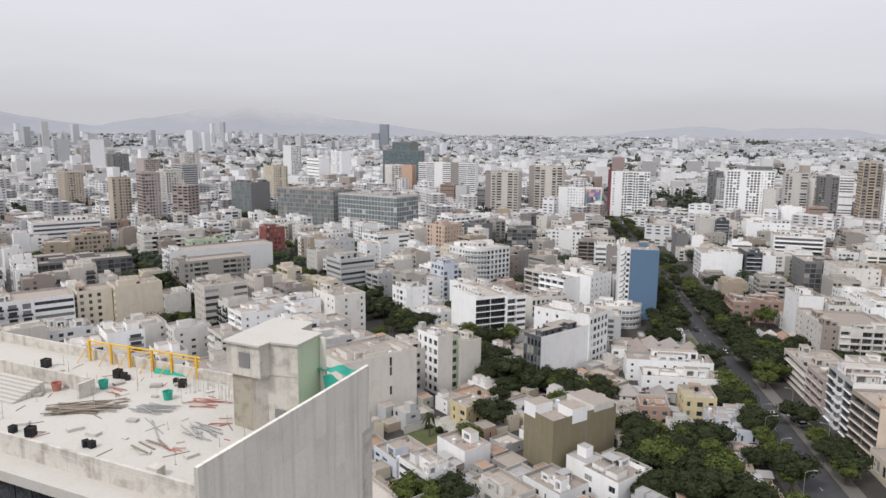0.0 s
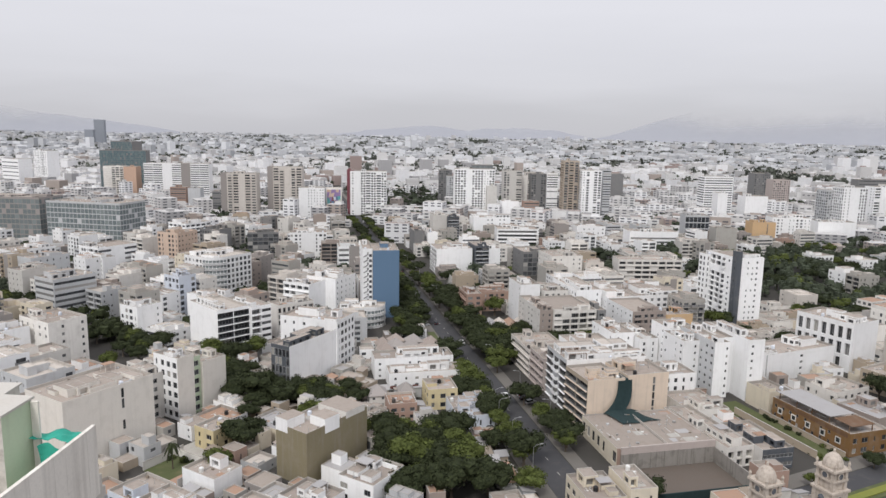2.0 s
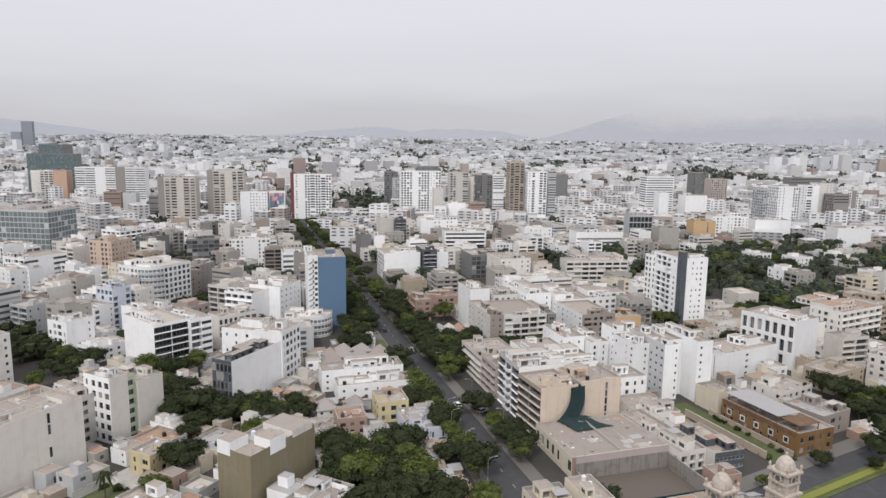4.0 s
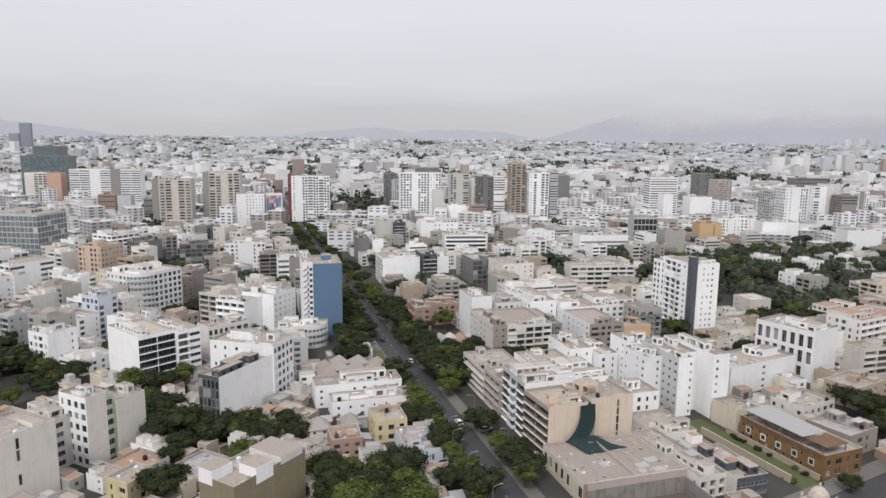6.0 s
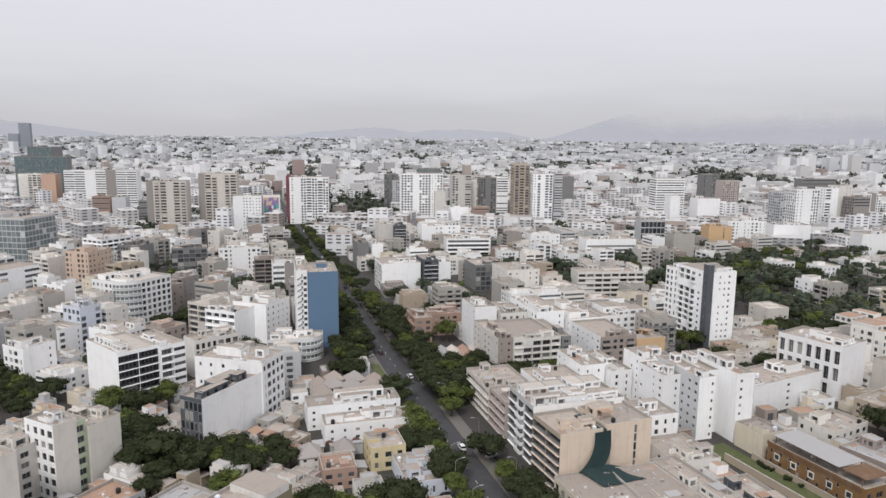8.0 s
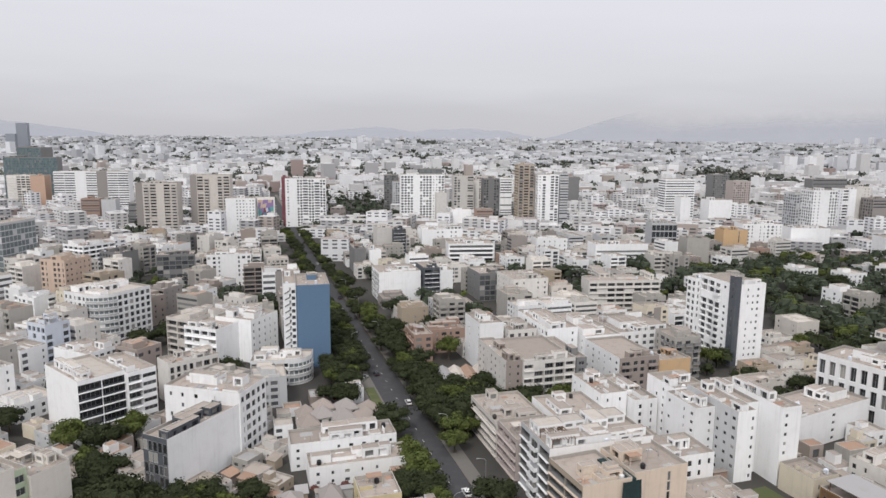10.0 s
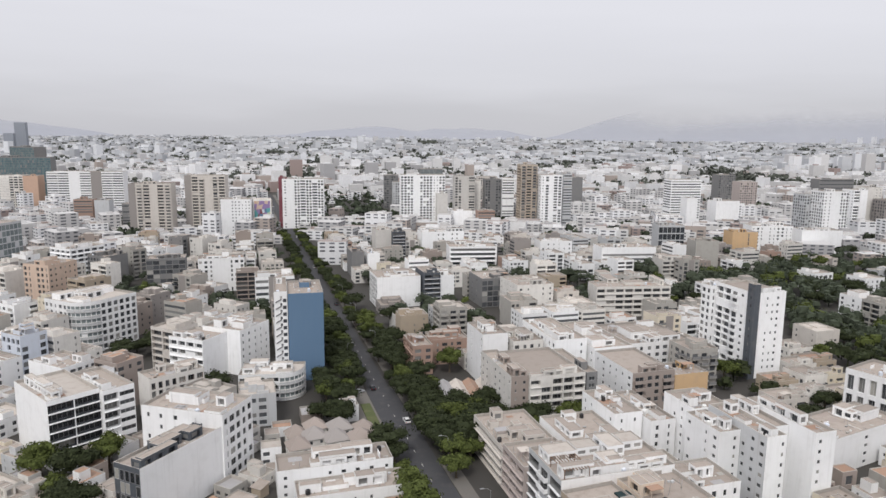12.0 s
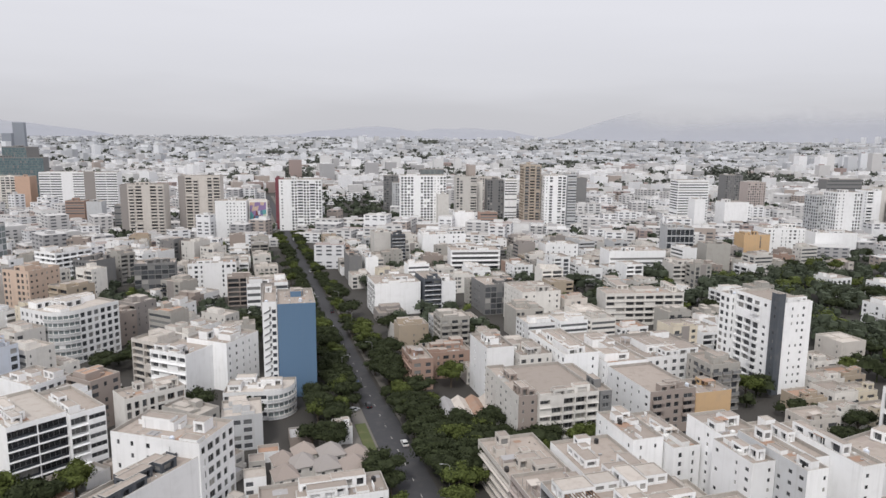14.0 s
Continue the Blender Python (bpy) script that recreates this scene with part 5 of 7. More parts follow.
for x, y, n, length, mat, label in ((-28.6, 12.6, 26, 4.6, TIMBER, "broad pile of weathered scaffold planks"), (-27.0, 14.2, 16, 3.6, TIMBER, "heap of grey formwork boards"), (-21.4, 15.7, 16, 3.6, STEEL, "bundle of steel props"), (-12.6, 13.8, 10, 3.8, STEEL, "scattered steel props"),
                                    (-17.6, 12.9, 2, 5.0, STEEL, "long steel bar"), (-14.5, 9.0, 4, 2.6, TIMBER, "few loose boards"), (-17.0, 19.0, 9, 3.0, PIPE, "tangle of red conduit"), (-12.6, 16.0, 5, 1.3, PIPE, "heap of red sacks"),
                                    (-29.2, 18.2, 5, 2.2, PIPE, "loose red conduit"), (-12.4, 9.5, 4, 1.2, PIPE, "small heap of red sacks")):
    pile = thing("material_pile", on_deck(x, y, rnd.uniform(-20, 40)), label + " on the deck", "building material", "piles on the deck")
    for k in range(n):
        g = Geo(pose(0, 0, 0, 0, 0, rnd.uniform(-22, 22)))
        a, b, z = rnd.uniform(-0.9, 0.9), rnd.uniform(-1.3, 1.3), 0.02 + 0.07 * (k % 4) + 0.02 * (k // 4)
        g.box(a - length / 2, a + length / 2, b - (0.1 if mat is TIMBER else 0.045), b + (0.1 if mat is TIMBER else 0.045), z, z + 0.06, mat)
        part("plank" if mat is TIMBER else "rod", g, pile)
for i in range(64):
    g, h = Geo(), rnd.uniform(0.8, 2.2)
    g.beam((0, 0, 0), (rnd.uniform(-0.1, 0.1), 0, h), 0.026, STEEL if i % 9 else PIPE, 4)
    g.box(-0.08, 0.08, -0.08, 0.08, 0, 0.03, STEEL)
    x, y = (rnd.uniform(-22, -13.5), rnd.uniform(20.5, 24)) if i < 26 else (rnd.uniform(-45, -8), rnd.uniform(5.5, 23.5))
    loose("starter_bar", g, on_deck(x, y), "thin upright steel bar on the deck", "reinforcing bar", "bars on the deck")
for k in range(22):
    g = Geo()
    r = rnd.uniform(0.25, 0.7)
    g.box(-r, r, -r * 0.6, r * 0.6, 0, r * 0.45, rnd.choice((CONCRETE, DECK, ROUGHCON)))
    loose("concrete_block", g, on_deck(rnd.uniform(-45, -6), rnd.uniform(6, 23), rnd.uniform(0, 90)), "pale concrete block lying on the deck", "concrete block", "concrete blocks")


for k in range(40):
    g, length = Geo(), rnd.uniform(0.5, 2.4)
    g.box(-length / 2, length / 2, -0.05, 0.05, 0, 0.05, rnd.choice((STEEL, TIMBER, TIMBER, PIPE, CONCRETE)))
    loose("offcut", g, on_deck(rnd.uniform(-46, -7), rnd.uniform(5.5, 22.5), rnd.uniform(0, 180)), "short offcut of bar or board lying on the deck", "offcut", "offcuts on the deck")


def drape(name, m, nx, ny, fn, mat, label, category):
    """A hung cloth: a grid bent by fn(s, t), s and t from 0 to 1."""
    g = Geo()
    p = [[fn(i / nx, j / ny) for i in range(nx + 1)] for j in range(ny + 1)]
    for j in range(ny):
        for i in range(nx):
            g.face([p[j][i], p[j][i + 1], p[j + 1][i + 1], p[j + 1][i]], mat)
    ob = loose(name, g, m, label, category)
    solid = ob.modifiers.new("cloth", "SOLIDIFY")
    solid.thickness = 0.03
    return ob


drape("safety_net", on_deck(-4.5, 21.0, 0, 63.0), 14, 8, lambda s, t: (4.3 * s, 3.6 * t, 1.0 - 0.9 * abs(s - 0.45) + 0.16 * math.sin(11 * s + 5 * t) + 0.1 * math.sin(23 * s - 7 * t) - 0.9 * t * t), NET, "teal safety net thrown over the end of the deck wall", "safety net")
drape("safety_net", on_deck(-3.0, 20.4, 0, 59.2), 10, 8, lambda s, t: (2.9 * s, 0.25 * math.sin(7 * s + 4 * t) + 0.3 * t, 4.3 * (1 - t) + 0.25 * math.sin(5 * s)), NET, "crumpled teal safety net hanging behind the deck wall", "safety net")
drape("safety_net", on_deck(-30, 24.2, 8), 20, 3, lambda s, t: (8 * s, 0.4 * t, 0.5 * t + 0.05 * math.sin(30 * s)), NET, "strip of teal net along the deck edge", "safety net")


# ---- the hung net on the beige block ----
net_m = pose(*city(97.6, 172.0), 0, 0, 0, GRID + 4)


def net_shape(s, t):
    z = 15.8 * (1 - t) + 6.1 * t
    wide = 5.0 + 2.2 * t * t
    return (-2.4 - 5.6 * t * t * t + wide * s, 0.35 - 0.4 * math.sin(6 * s) * 0.2 - 1.6 * t * t, z)


drape("hung_net", net_m, 10, 22, net_shape, DARKNET, "dark green debris net hung down a gap between blocks", "debris net")
drape("spread_net", net_m, 14, 10, lambda s, t: (-7.5 + 13 * s + 1.5 * t, -0.8 - 9 * t, 6.3 + 0.6 * math.sin(4 * s + 2 * t) * (1 - t) + 0.2 * math.sin(11 * s)), DARKNET, "dark green debris net spread over the low roof", "debris net")
# a dark box fills the gap, its colour standing in for shade
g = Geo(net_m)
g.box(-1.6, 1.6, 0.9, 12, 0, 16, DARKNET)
tagged(new("shaft_infill", g.mesh("shaft_infill")), "dark solid box standing in for the shaded gap between two beige blocks", "light shaft", kind="structure")

# ---- the dug-out lot with its retaining walls ----
lot = thing("retaining_wall", pose(*city(84, 129), 0, 0, 0, GRID), "stained concrete retaining walls round an empty lot", "retaining wall")
for x0, x1, y0, y1, h, mat, name in ((0, 29, 17.5, 17.9, 4.6, LOTWALL, "back_wall"), (0, 29, 17.55, 18.0, 4.604, ROSE, "brick_course"), (28.6, 29, 0, 17.4, 4.4, LOTWALL, "side_wall"), (0, 0.4, 0, 17.4, 2.6, LOTWALL, "street_wall"), (0, 29, -0.4, -0.1, 2.4, DARKNET, "hoarding")):
    g = Geo()
    g.box(x0, x1, y0, y1, 0 if name != "brick_course" else 4.604, h if name != "brick_course" else 6.6, mat)
    part(name, g, lot)
for i in range(7):
    g = Geo()
    g.box(i * 4.2 + 0.5, i * 4.2 + 0.9, 17.2, 17.496, 0, 4.7, LOTWALL)
    part("buttress", g, lot)
g = Geo(pose(0, 0, 0, 0, 0, GRID))
g.box(84.4, 112.6, 129, 146.4, 0, 0.06, BAREEARTH)
tagged(new("lot_floor", g.mesh("lot_floor")), "bare earth and concrete floor of the empty lot", "ground", kind="structure")
VILLA = pose(*city(153.5, 141.5), 0, 0, 0, GRID + 5)
g = Geo(VILLA)
g.box(-9.5, -1.6, -3, 33, 0, 0.05, GRASS)
g.box(-18, -1.6, 33.003, 45, 0, 0.05, GRASS)
tagged(new("lawn", g.mesh("lawn")), "strip of dry lawn between walls", "lawn", kind="structure")
for x, y0, y1, h, label in ((-1.5, 0, 34, 1.7, "low plastered garden wall beside the lawn"), (-9.9, 2, 36, 2.2, "stained plaster wall along the lawn")):
    g = Geo(VILLA)
    g.box(x, x + 0.25, y0, y1, 0, h, TAN)
    g.box(x - 0.05, x + 0.3, y0, y1, h + 0.003, h + 0.1, COPE)
    tagged(new("garden_wall", g.mesh("garden_wall")), label, "wall")
GARDEN = pose(-84, 152, 0, 0, 0, L)
g = Geo(GARDEN)
g.box(-5.5, 4.5, -5, 5.5, 0, 0.05, GRASS)
tagged(new("lawn", g.mesh("lawn")), "small green lawn in a walled garden", "lawn", kind="structure")
g = Geo(GARDEN)
g.box(4.6, 9.5, -6, 4, 0, 0.06, TILE)
tagged(new("terrace", g.mesh("terrace")), "red brown paved yard beside the lawn", "terrace", kind="structure")
g = Geo(GARDEN)
g.box(-9, 1, 8.5, 20, 0, 0.055, CONCRETE)
tagged(new("driveway", g.mesh("driveway")), "grey concrete driveway behind the garden", "driveway", kind="structure")
for x0, x1, y0, y1 in ((-5.9, -5.7, -5, 8), (-5.6, 9.6, 5.7, 5.9), (9.6, 9.8, -6, 5.9)):
    g = Geo(GARDEN)
    g.box(x0, x1, y0, y1, 0, 2.3, OFFWHITE)
    g.box(x0 - 0.05, x1 + 0.05, y0 - 0.05, y1 + 0.05, 2.303, 2.4, COPE)
    tagged(new("garden_wall", g.mesh("garden_wall")), "plastered wall round a small garden", "wall")
FOOT.append(((-82.5, 152), (7.5, 7.0), (math.cos(radians(L)), math.sin(radians(L))), (-math.sin(radians(L)), math.cos(radians(L)))))
shrub = random.Random(9)
for k in range(30):
    g = Geo()
    for q in range(5):
        c, r = Vector((shrub.uniform(-0.5, 0.5), shrub.uniform(-0.5, 0.5), shrub.uniform(0.4, 0.8))), shrub.uniform(0.35, 0.6)
        for _ in range(26):
            n = Vector((shrub.gauss(0, 1), shrub.gauss(0, 1), shrub.gauss(0, 1))).normalized()
            t = n.orthogonal().normalized()
            p, b, z = c + n * r, n.cross(t), shrub.uniform(0.12, 0.25)
            g.face([tuple(p - t * z), tuple(p - b * z), tuple(p + t * z), tuple(p + b * z)], LEAF if k % 3 else LEAFY)
    p = VILLA @ Vector((shrub.choice((-2.4, -8.8)) + shrub.uniform(-0.5, 0.5), shrub.uniform(-2, 32), -0.05))
    if k >= 20:
        p = GARDEN @ Vector((shrub.choice((-4.9, shrub.uniform(-4, 4))), shrub.uniform(2.8, 5.0), 0))
    loose("shrub", g, pose(p.x, p.y, 0), "round green shrub beside the garden wall", "shrub", "shrubs by the lawn")
# a dark strip standing in for the shaded recess under the villa's eaves, and its pale window surrounds
g = Geo(VILLA)
g.box(-0.06, 0.0, 1.0, 29.5, 5.5, 6.8, SLAT)
tagged(new("eaves_gallery", g.mesh("eaves_gallery")), "flat dark strip standing in for a shaded recess under the eaves", "cladding")
for k in range(5):
    g = Geo(VILLA)
    y = 3.2 + k * 5.6
    for y0, y1, z0, z1 in ((y, y + 1.9, 2.6, 2.85), (y, y + 1.9, 4.3, 4.55), (y, y + 0.25, 2.85, 4.3), (y + 1.65, y + 1.9, 2.85, 4.3)):
        g.box(-0.16, -0.02, y0, y1, z0, z1, OFFWHITE)
    g.box(-0.05, -0.02, y + 0.25, y + 1.65, 2.85, 4.3, PANEGLASS)
    tagged(new("window_surround", g.mesh("window_surround")), "square window with a pale raised surround", "window", "villa windows")


# ---- church towers ----
def church_tower(u, v, h, label):
    root = thing("church_tower", pose(*city(u, v), 0, 0, 0, GRID + 10), label, "church tower", "church towers")
    g = Geo()
    g.box(-2.6, 2.6, -2.6, 2.6, 0, h - 9.5, STONE)
    part("shaft", g, root)
    for s in (-1, 1):
        for t in (-1, 1):
            g = Geo()
            g.box(min(s * 1.5, s * 2.3), max(s * 1.5, s * 2.3), min(t * 1.5, t * 2.3), max(t * 1.5, t * 2.3), h - 9.0, h - 4.4, STONE)
            part("belfry_pier", g, root)
    for z, r in ((h - 9.5, 2.95), (h - 4.4, 2.7), (h - 6.9, 2.45)):
        g = Geo()
        g.box(-r, r, -r, r, z, z + 0.5, STONE)
        part("cornice", g, root)
    for a in range(4):
        g = Geo(pose(0, 0, 0, 0, 0, 90 * a))
        for i in range(14):
            p, q = 2 * math.pi * i / 14, 2 * math.pi * (i + 1) / 14
            ring = [(r * math.cos(b), -2.32 - off, h - 5.6 + r * math.sin(b)) for b in (p, q) for r, off in ((1.0, 0.0), (0.68, 0.06))]
            g.face([ring[0], ring[2], ring[3], ring[1]], STONE)
        g.face([(0.7 * math.cos(2 * math.pi * i / 14), -2.30, h - 5.6 + 0.7 * math.sin(2 * math.pi * i / 14)) for i in range(14)], NAVY)
        part("round_window", g, root)
        g = Geo(pose(0, 0, 0, 0, 0, 90 * a))
        # dark panel on the solid shaft stands in for the opening's shade
        g.box(-0.75, 0.75, -2.66, -2.62, h - 14.5, h - 11, NAVY)
        g.tube(0, -2.64, [(h - 11, 0.75), (h - 10.6, 0.55), (h - 10.3, 0.1)], NAVY, 10)
        part("arched_opening", g, root)
    g = Geo()
    g.box(-1.9, 1.9, -1.9, 1.9, h - 8.9, h - 4.5, STONE)
    part("bell_chamber", g, root)
    g = Geo()
    g.tube(0, 0, [(h - 3.9, 2.15), (h - 3.4, 2.2), (h - 2.6, 2.05), (h - 1.7, 1.65), (h - 1.0, 1.05), (h - 0.6, 0.45), (h - 0.5, 0.3), (h + 0.2, 0.26), (h + 0.3, 0.1)], STONE, 16)
    part("dome", g, root)
    for s in (-1, 1):
        for t in (-1, 1):
            g = Geo()
            g.tube(s * 2.3, t * 2.3, [(h - 3.9, 0.32), (h - 3.3, 0.22), (h - 2.8, 0.34), (h - 2.2, 0.06)], STONE, 8)
            part("finial", g, root)
    return root


church_tower(98, 107, 20.5, "cream stone church tower with a round dome and finials")
church_tower(117, 109, 21, "cream stone church tower with a round dome and arched openings")
statue = Geo()
statue.tube(0, 0, [(0, 0.9), (0.4, 0.7), (1.6, 0.6), (2.4, 0.7), (2.9, 0.3), (3.3, 0.32), (3.6, 0.1)], WHITE, 10)
loose("statue", statue, pose(*city(107, 100), 8.5), "white stone statue on the church gable", "statue")
g = Geo(pose(*city(97, 92), 0, 0, 0, GRID + 10))
g.box(0, 22, -2, 13, 0, 8.5, STONE, DUST)
tagged(new("church_nave", g.mesh("church_nave")), "cream church body between the two towers", "church")

# white rooms cut into the brown block's corners, and the villa's awnings
g = Geo(pose(-55, 151.5, 0, 0, 0, -31))
g.box(-0.02, 4.5, -0.02, 6, 13.2, 16.8, WHITE, DUST)
tagged(new("roof_room", g.mesh("roof_room")), "white roof room on the brown block", "roof room")
g = Geo(pose(-55, 151.5, 0, 0, 0, -31))
g.box(6.0, 11.52, 6.6, 12, 12.6, 16.6, WHITE, DUST)
tagged(new("roof_room", g.mesh("roof_room")), "white roof room with small windows on the brown block", "roof room")
g = Geo(pose(-55, 151.5, 0, 0, 0, -31))
g.box(1.0, 11.52, 14.5, 22, 14.1, 16.0, OFFWHITE, DUST)
tagged(new("roof_room", g.mesh("roof_room")), "off-white roof room with a dusty flat top", "roof room")
m = pose(*city(153.5, 141.5), 7.2, 0, 0, GRID + 5)
awning = thing("roof_pavilion", m, "grey sheet roof on dark timber posts", "pavilion")
g = Geo()
g.box(0.5, 10, 8, 29, 1.9, 2.05, SHEET)
part("roof_sheet", g, awning)
g = Geo()
g.box(1.5, 10, 1, 7.8, 1.5, 1.62, SLAT)
part("pergola_sheet", g, awning)
for x in (0.8, 9.6):
    for y in (1.5, 8.5, 15, 21, 28):
        g = Geo()
        g.box(x, x + 0.2, y, y + 0.2, -0.9, 1.9 if y > 8 else 1.5, SLAT)
        part("post", g, awning)


# ---- painted gable and the maroon slab beside it ----
gable = thing("apartment_tower", pose(*front(-166, 683, 16, GRID - 2), 0, 0, 0, GRID - 2), "tower gable with a painted abstract mural", "apartment tower")
claim(gable.matrix_world, 16, 14)
g = Geo()
g.box(0, 16, 0, 14, 0, 34, OFFWHITE, DUSTW)
part("wall", g, gable)
g, paint = Geo(), random.Random(4)
cells = [[(1 + i * 2.3 + (paint.uniform(-1, 1) if 0 < i < 6 else 0), 3 + j * 3.7 + (paint.uniform(-1.2, 1.2) if 0 < j < 8 else 0)) for i in range(7)] for j in range(9)]
for j in range(8):
    for i in range(6):
        ring = [cells[j][i], cells[j][i + 1], cells[j + 1][i + 1], cells[j + 1][i]]
        if j >= 6:
            hue = paint.choice((ORANGE, SALMON, ORANGE, PURPLE))
        elif i in (0, 5):
            hue = paint.choice((TEALPAINT, TEALPAINT, MINT, BLUE))
        else:
            hue = paint.choice((PURPLE, PURPLE, LILAC, BLUE, MAROON, TEALPAINT))
        g.face([(x, -0.012, z) for x, z in ring], hue)
part("mural", g, gable, "abstract mural in teal, blue and orange patches")


# slanted sunshades up the white flank of the tall blue-walled block
shade_m = pose(*city(30.6, 316), 0, 0, 0, GRID - 3)
for k in range(12):
    g = Geo(shade_m)
    z = 2.0 + k * 2.6
    g.face([(0.5, -0.03, z), (2.7, -0.03, z + 1.25), (2.7, -0.03, z + 1.75), (0.5, -0.03, z + 0.5)], GREYD)
    g.face([(0.5, -0.03, z + 0.5), (2.7, -0.03, z + 1.75), (2.7, -0.5, z + 1.7), (0.5, -0.5, z + 0.45)], GREYD)
    g.box(3.2, 4.5, -0.05, 0.02, z + 0.3, z + 1.6, PANEGLASS)
    tagged(new("sunshade", g.mesh("sunshade")), "slanted dark sunshade and window on a white flank", "sunshade", "sunshades up the tall block")


# stepped roof volumes and a slatted terrace cover on the white balcony block
deck = thing("roof_terrace", pose(*city(85, 189), 16.6, 0, 0, GRID), "white roof volumes and a dusty terrace on a balcony block", "roof terrace")
for x, y, w, d, h in ((1.2, 9.5, 7.5, 5.2, 2.6), (9.4, 11.2, 6.2, 4.8, 2.1), (16.6, 8.8, 4.4, 7.4, 2.8), (21.8, 11.0, 5.6, 5.4, 2.3), (12.0, 2.0, 5.2, 5.6, 2.7), (20.0, 1.2, 6.6, 4.6, 1.5)):
    g = Geo()
    shell(g, g, g, w, d, h, 1, ("W", "f", "", "f"), (WHITE,) * 4, DUSTW, None, x, y, 0.004, 0.2)
    part("roof_volume", g, deck)
for i in range(9):
    g = Geo()
    g.box(1.4 + i * 0.75, 1.6 + i * 0.75, 1.0, 8.6, 2.3, 2.42, SLAT)
    part("slat", g, deck)
for x in (1.3, 7.5):
    for y in (1.2, 8.2):
        g = Geo()
        g.box(x, x + 0.15, y, y + 0.15, 0.004, 2.3, SLAT)
        part("post", g, deck)


# ---- small hipped roofs behind the terraced houses ----
for u, v, w, d, base in ((44, 252, 6.5, 6.0, 5.0), (51, 250, 6.5, 6.5, 5.2), (38, 255, 6.0, 6.0, 5.0), (46, 259, 6.4, 6.2, 5.2), (53, 257, 6.2, 6.0, 4.6), (39, 262, 6.0, 5.6, 4.8), (33, 250, 6.0, 6.0, 4.8), (33, 259, 5.4, 5.4, 4.4), (24, 205, 6, 7, 4.4), (34, 206, 5, 6, 4.2)):
    m = pose(*city(u, v), 0, 0, 0, GRID + (8 if v > 245 else 0))
    home = thing("hipped_house", m, "small plastered house with a hipped clay tile roof", "house", "hipped houses")
    claim(m @ pose(-w / 2, -d / 2, 0), w, d)
    g = Geo()
    facade(g, g, (-w / 2, -d / 2), (1, 0), w, 0, base, 2, "t", OFFWHITE, None)
    facade(g, g, (w / 2, -d / 2), (0, 1), d, 0, base, 2, "t", OFFWHITE, None)
    facade(g, g, (w / 2, d / 2), (-1, 0), w, 0, base, 0, "", OFFWHITE, None)
    facade(g, g, (-w / 2, d / 2), (0, -1), d, 0, base, 2, "t", OFFWHITE, None)
    part("wall", g, home)
    g, o, top = Geo(), 0.4, base + 3.0
    eaves = [(-w / 2 - o, -d / 2 - o), (w / 2 + o, -d / 2 - o), (w / 2 + o, d / 2 + o), (-w / 2 - o, d / 2 + o)]
    for i in range(4):
        j = (i + 1) % 4
        g.face([(*eaves[i], base + 0.003), (*eaves[j], base + 0.003), (0, 0, top)], TAUPE if u % 2 else BAND)
    g.face([(*p, base + 0.003) for p in reversed(eaves)], TIMBER)
    part("roof", g, home)


# ---- a low row of sheet-roofed halls behind the trees of the side street ----
hall = thing("hall", pose(*city(84.5, 277), 0, 0, 0, GRID - 6), "low hall with a row of pale sheet gables", "hall")
claim(hall.matrix_world, 19, 14)
g = Geo()
facade(g, g, (0, 0), (1, 0), 19, 0, 3.4, 1, "w", SAND, None)
facade(g, g, (19, 0), (0, 1), 14, 0, 3.4, 1, "", SAND, None)
facade(g, g, (19, 14), (-1, 0), 19, 0, 3.4, 1, "", SAND, None)
facade(g, g, (0, 14), (0, -1), 14, 0, 3.4, 1, "w", BRICK, None)
part("wall", g, hall)
for k in range(4):
    g, a = Geo(), k * 4.75
    for x0, x1, z0, z1 in ((a, a + 2.375, 3.41, 4.9), (a + 2.375, a + 4.75, 4.9, 3.41)):
        g.face([(x0, -0.3, z0), (x1, -0.3, z1), (x1, 14.3, z1), (x0, 14.3, z0)], (SHEET, DUSTW, TILE, DUSTW)[k])
    for y in (-0.05, 14.05):
        g.face([(a, y, 3.41), (a + 4.75, y, 3.41), (a + 2.375, y, 4.88)], SAND)
    part("gable_roof", g, hall)


# ---- trees ----
GROVE_A = ((-70, 113), (-65, 115), (-61, 118), (-16, 145), (-8, 145), (41, 147), (-77, 148), (12, 149), (-71, 151), (-5, 154), (-20, 157), (106, 159), (-10, 160), (11, 165), (-70, 165), (-25, 167), (-8, 167), (-15, 167), (-69, 170), (-29, 174), (24, 177), (-206, 178), (-57, 180), (129, 181), (-198, 182), (96, 183), (-75, 185), (-67, 186), (-208, 186), (-55, 186), (88, 189), (1, 190), (-67, 195), (-52, 196), (2, 197), (-83, 199), (-76, 199), (-62, 199), (-235, 202), (-72, 202))
GROVE_B = ((-89, 206), (-58, 207), (-2, 208), (12, 212), (143, 213), (-89, 218), (140, 218), (156, 219), (-246, 219), (-7, 225), (-273, 231), (-98, 234), (-108, 236), (-147, 240), (-93, 243), (-136, 246), (-14, 249), (-297, 249), (2, 251), (-148, 251), (-167, 255), (8, 258), (-165, 262), (-152, 262), (-3, 264), (-331, 267), (21, 269), (-33, 271), (2, 272), (10, 272), (40, 273), (119, 275), (-5, 276), (19, 276), (27, 276), (128, 279), (39, 283), (14, 284), (-64, 287), (34, 287))
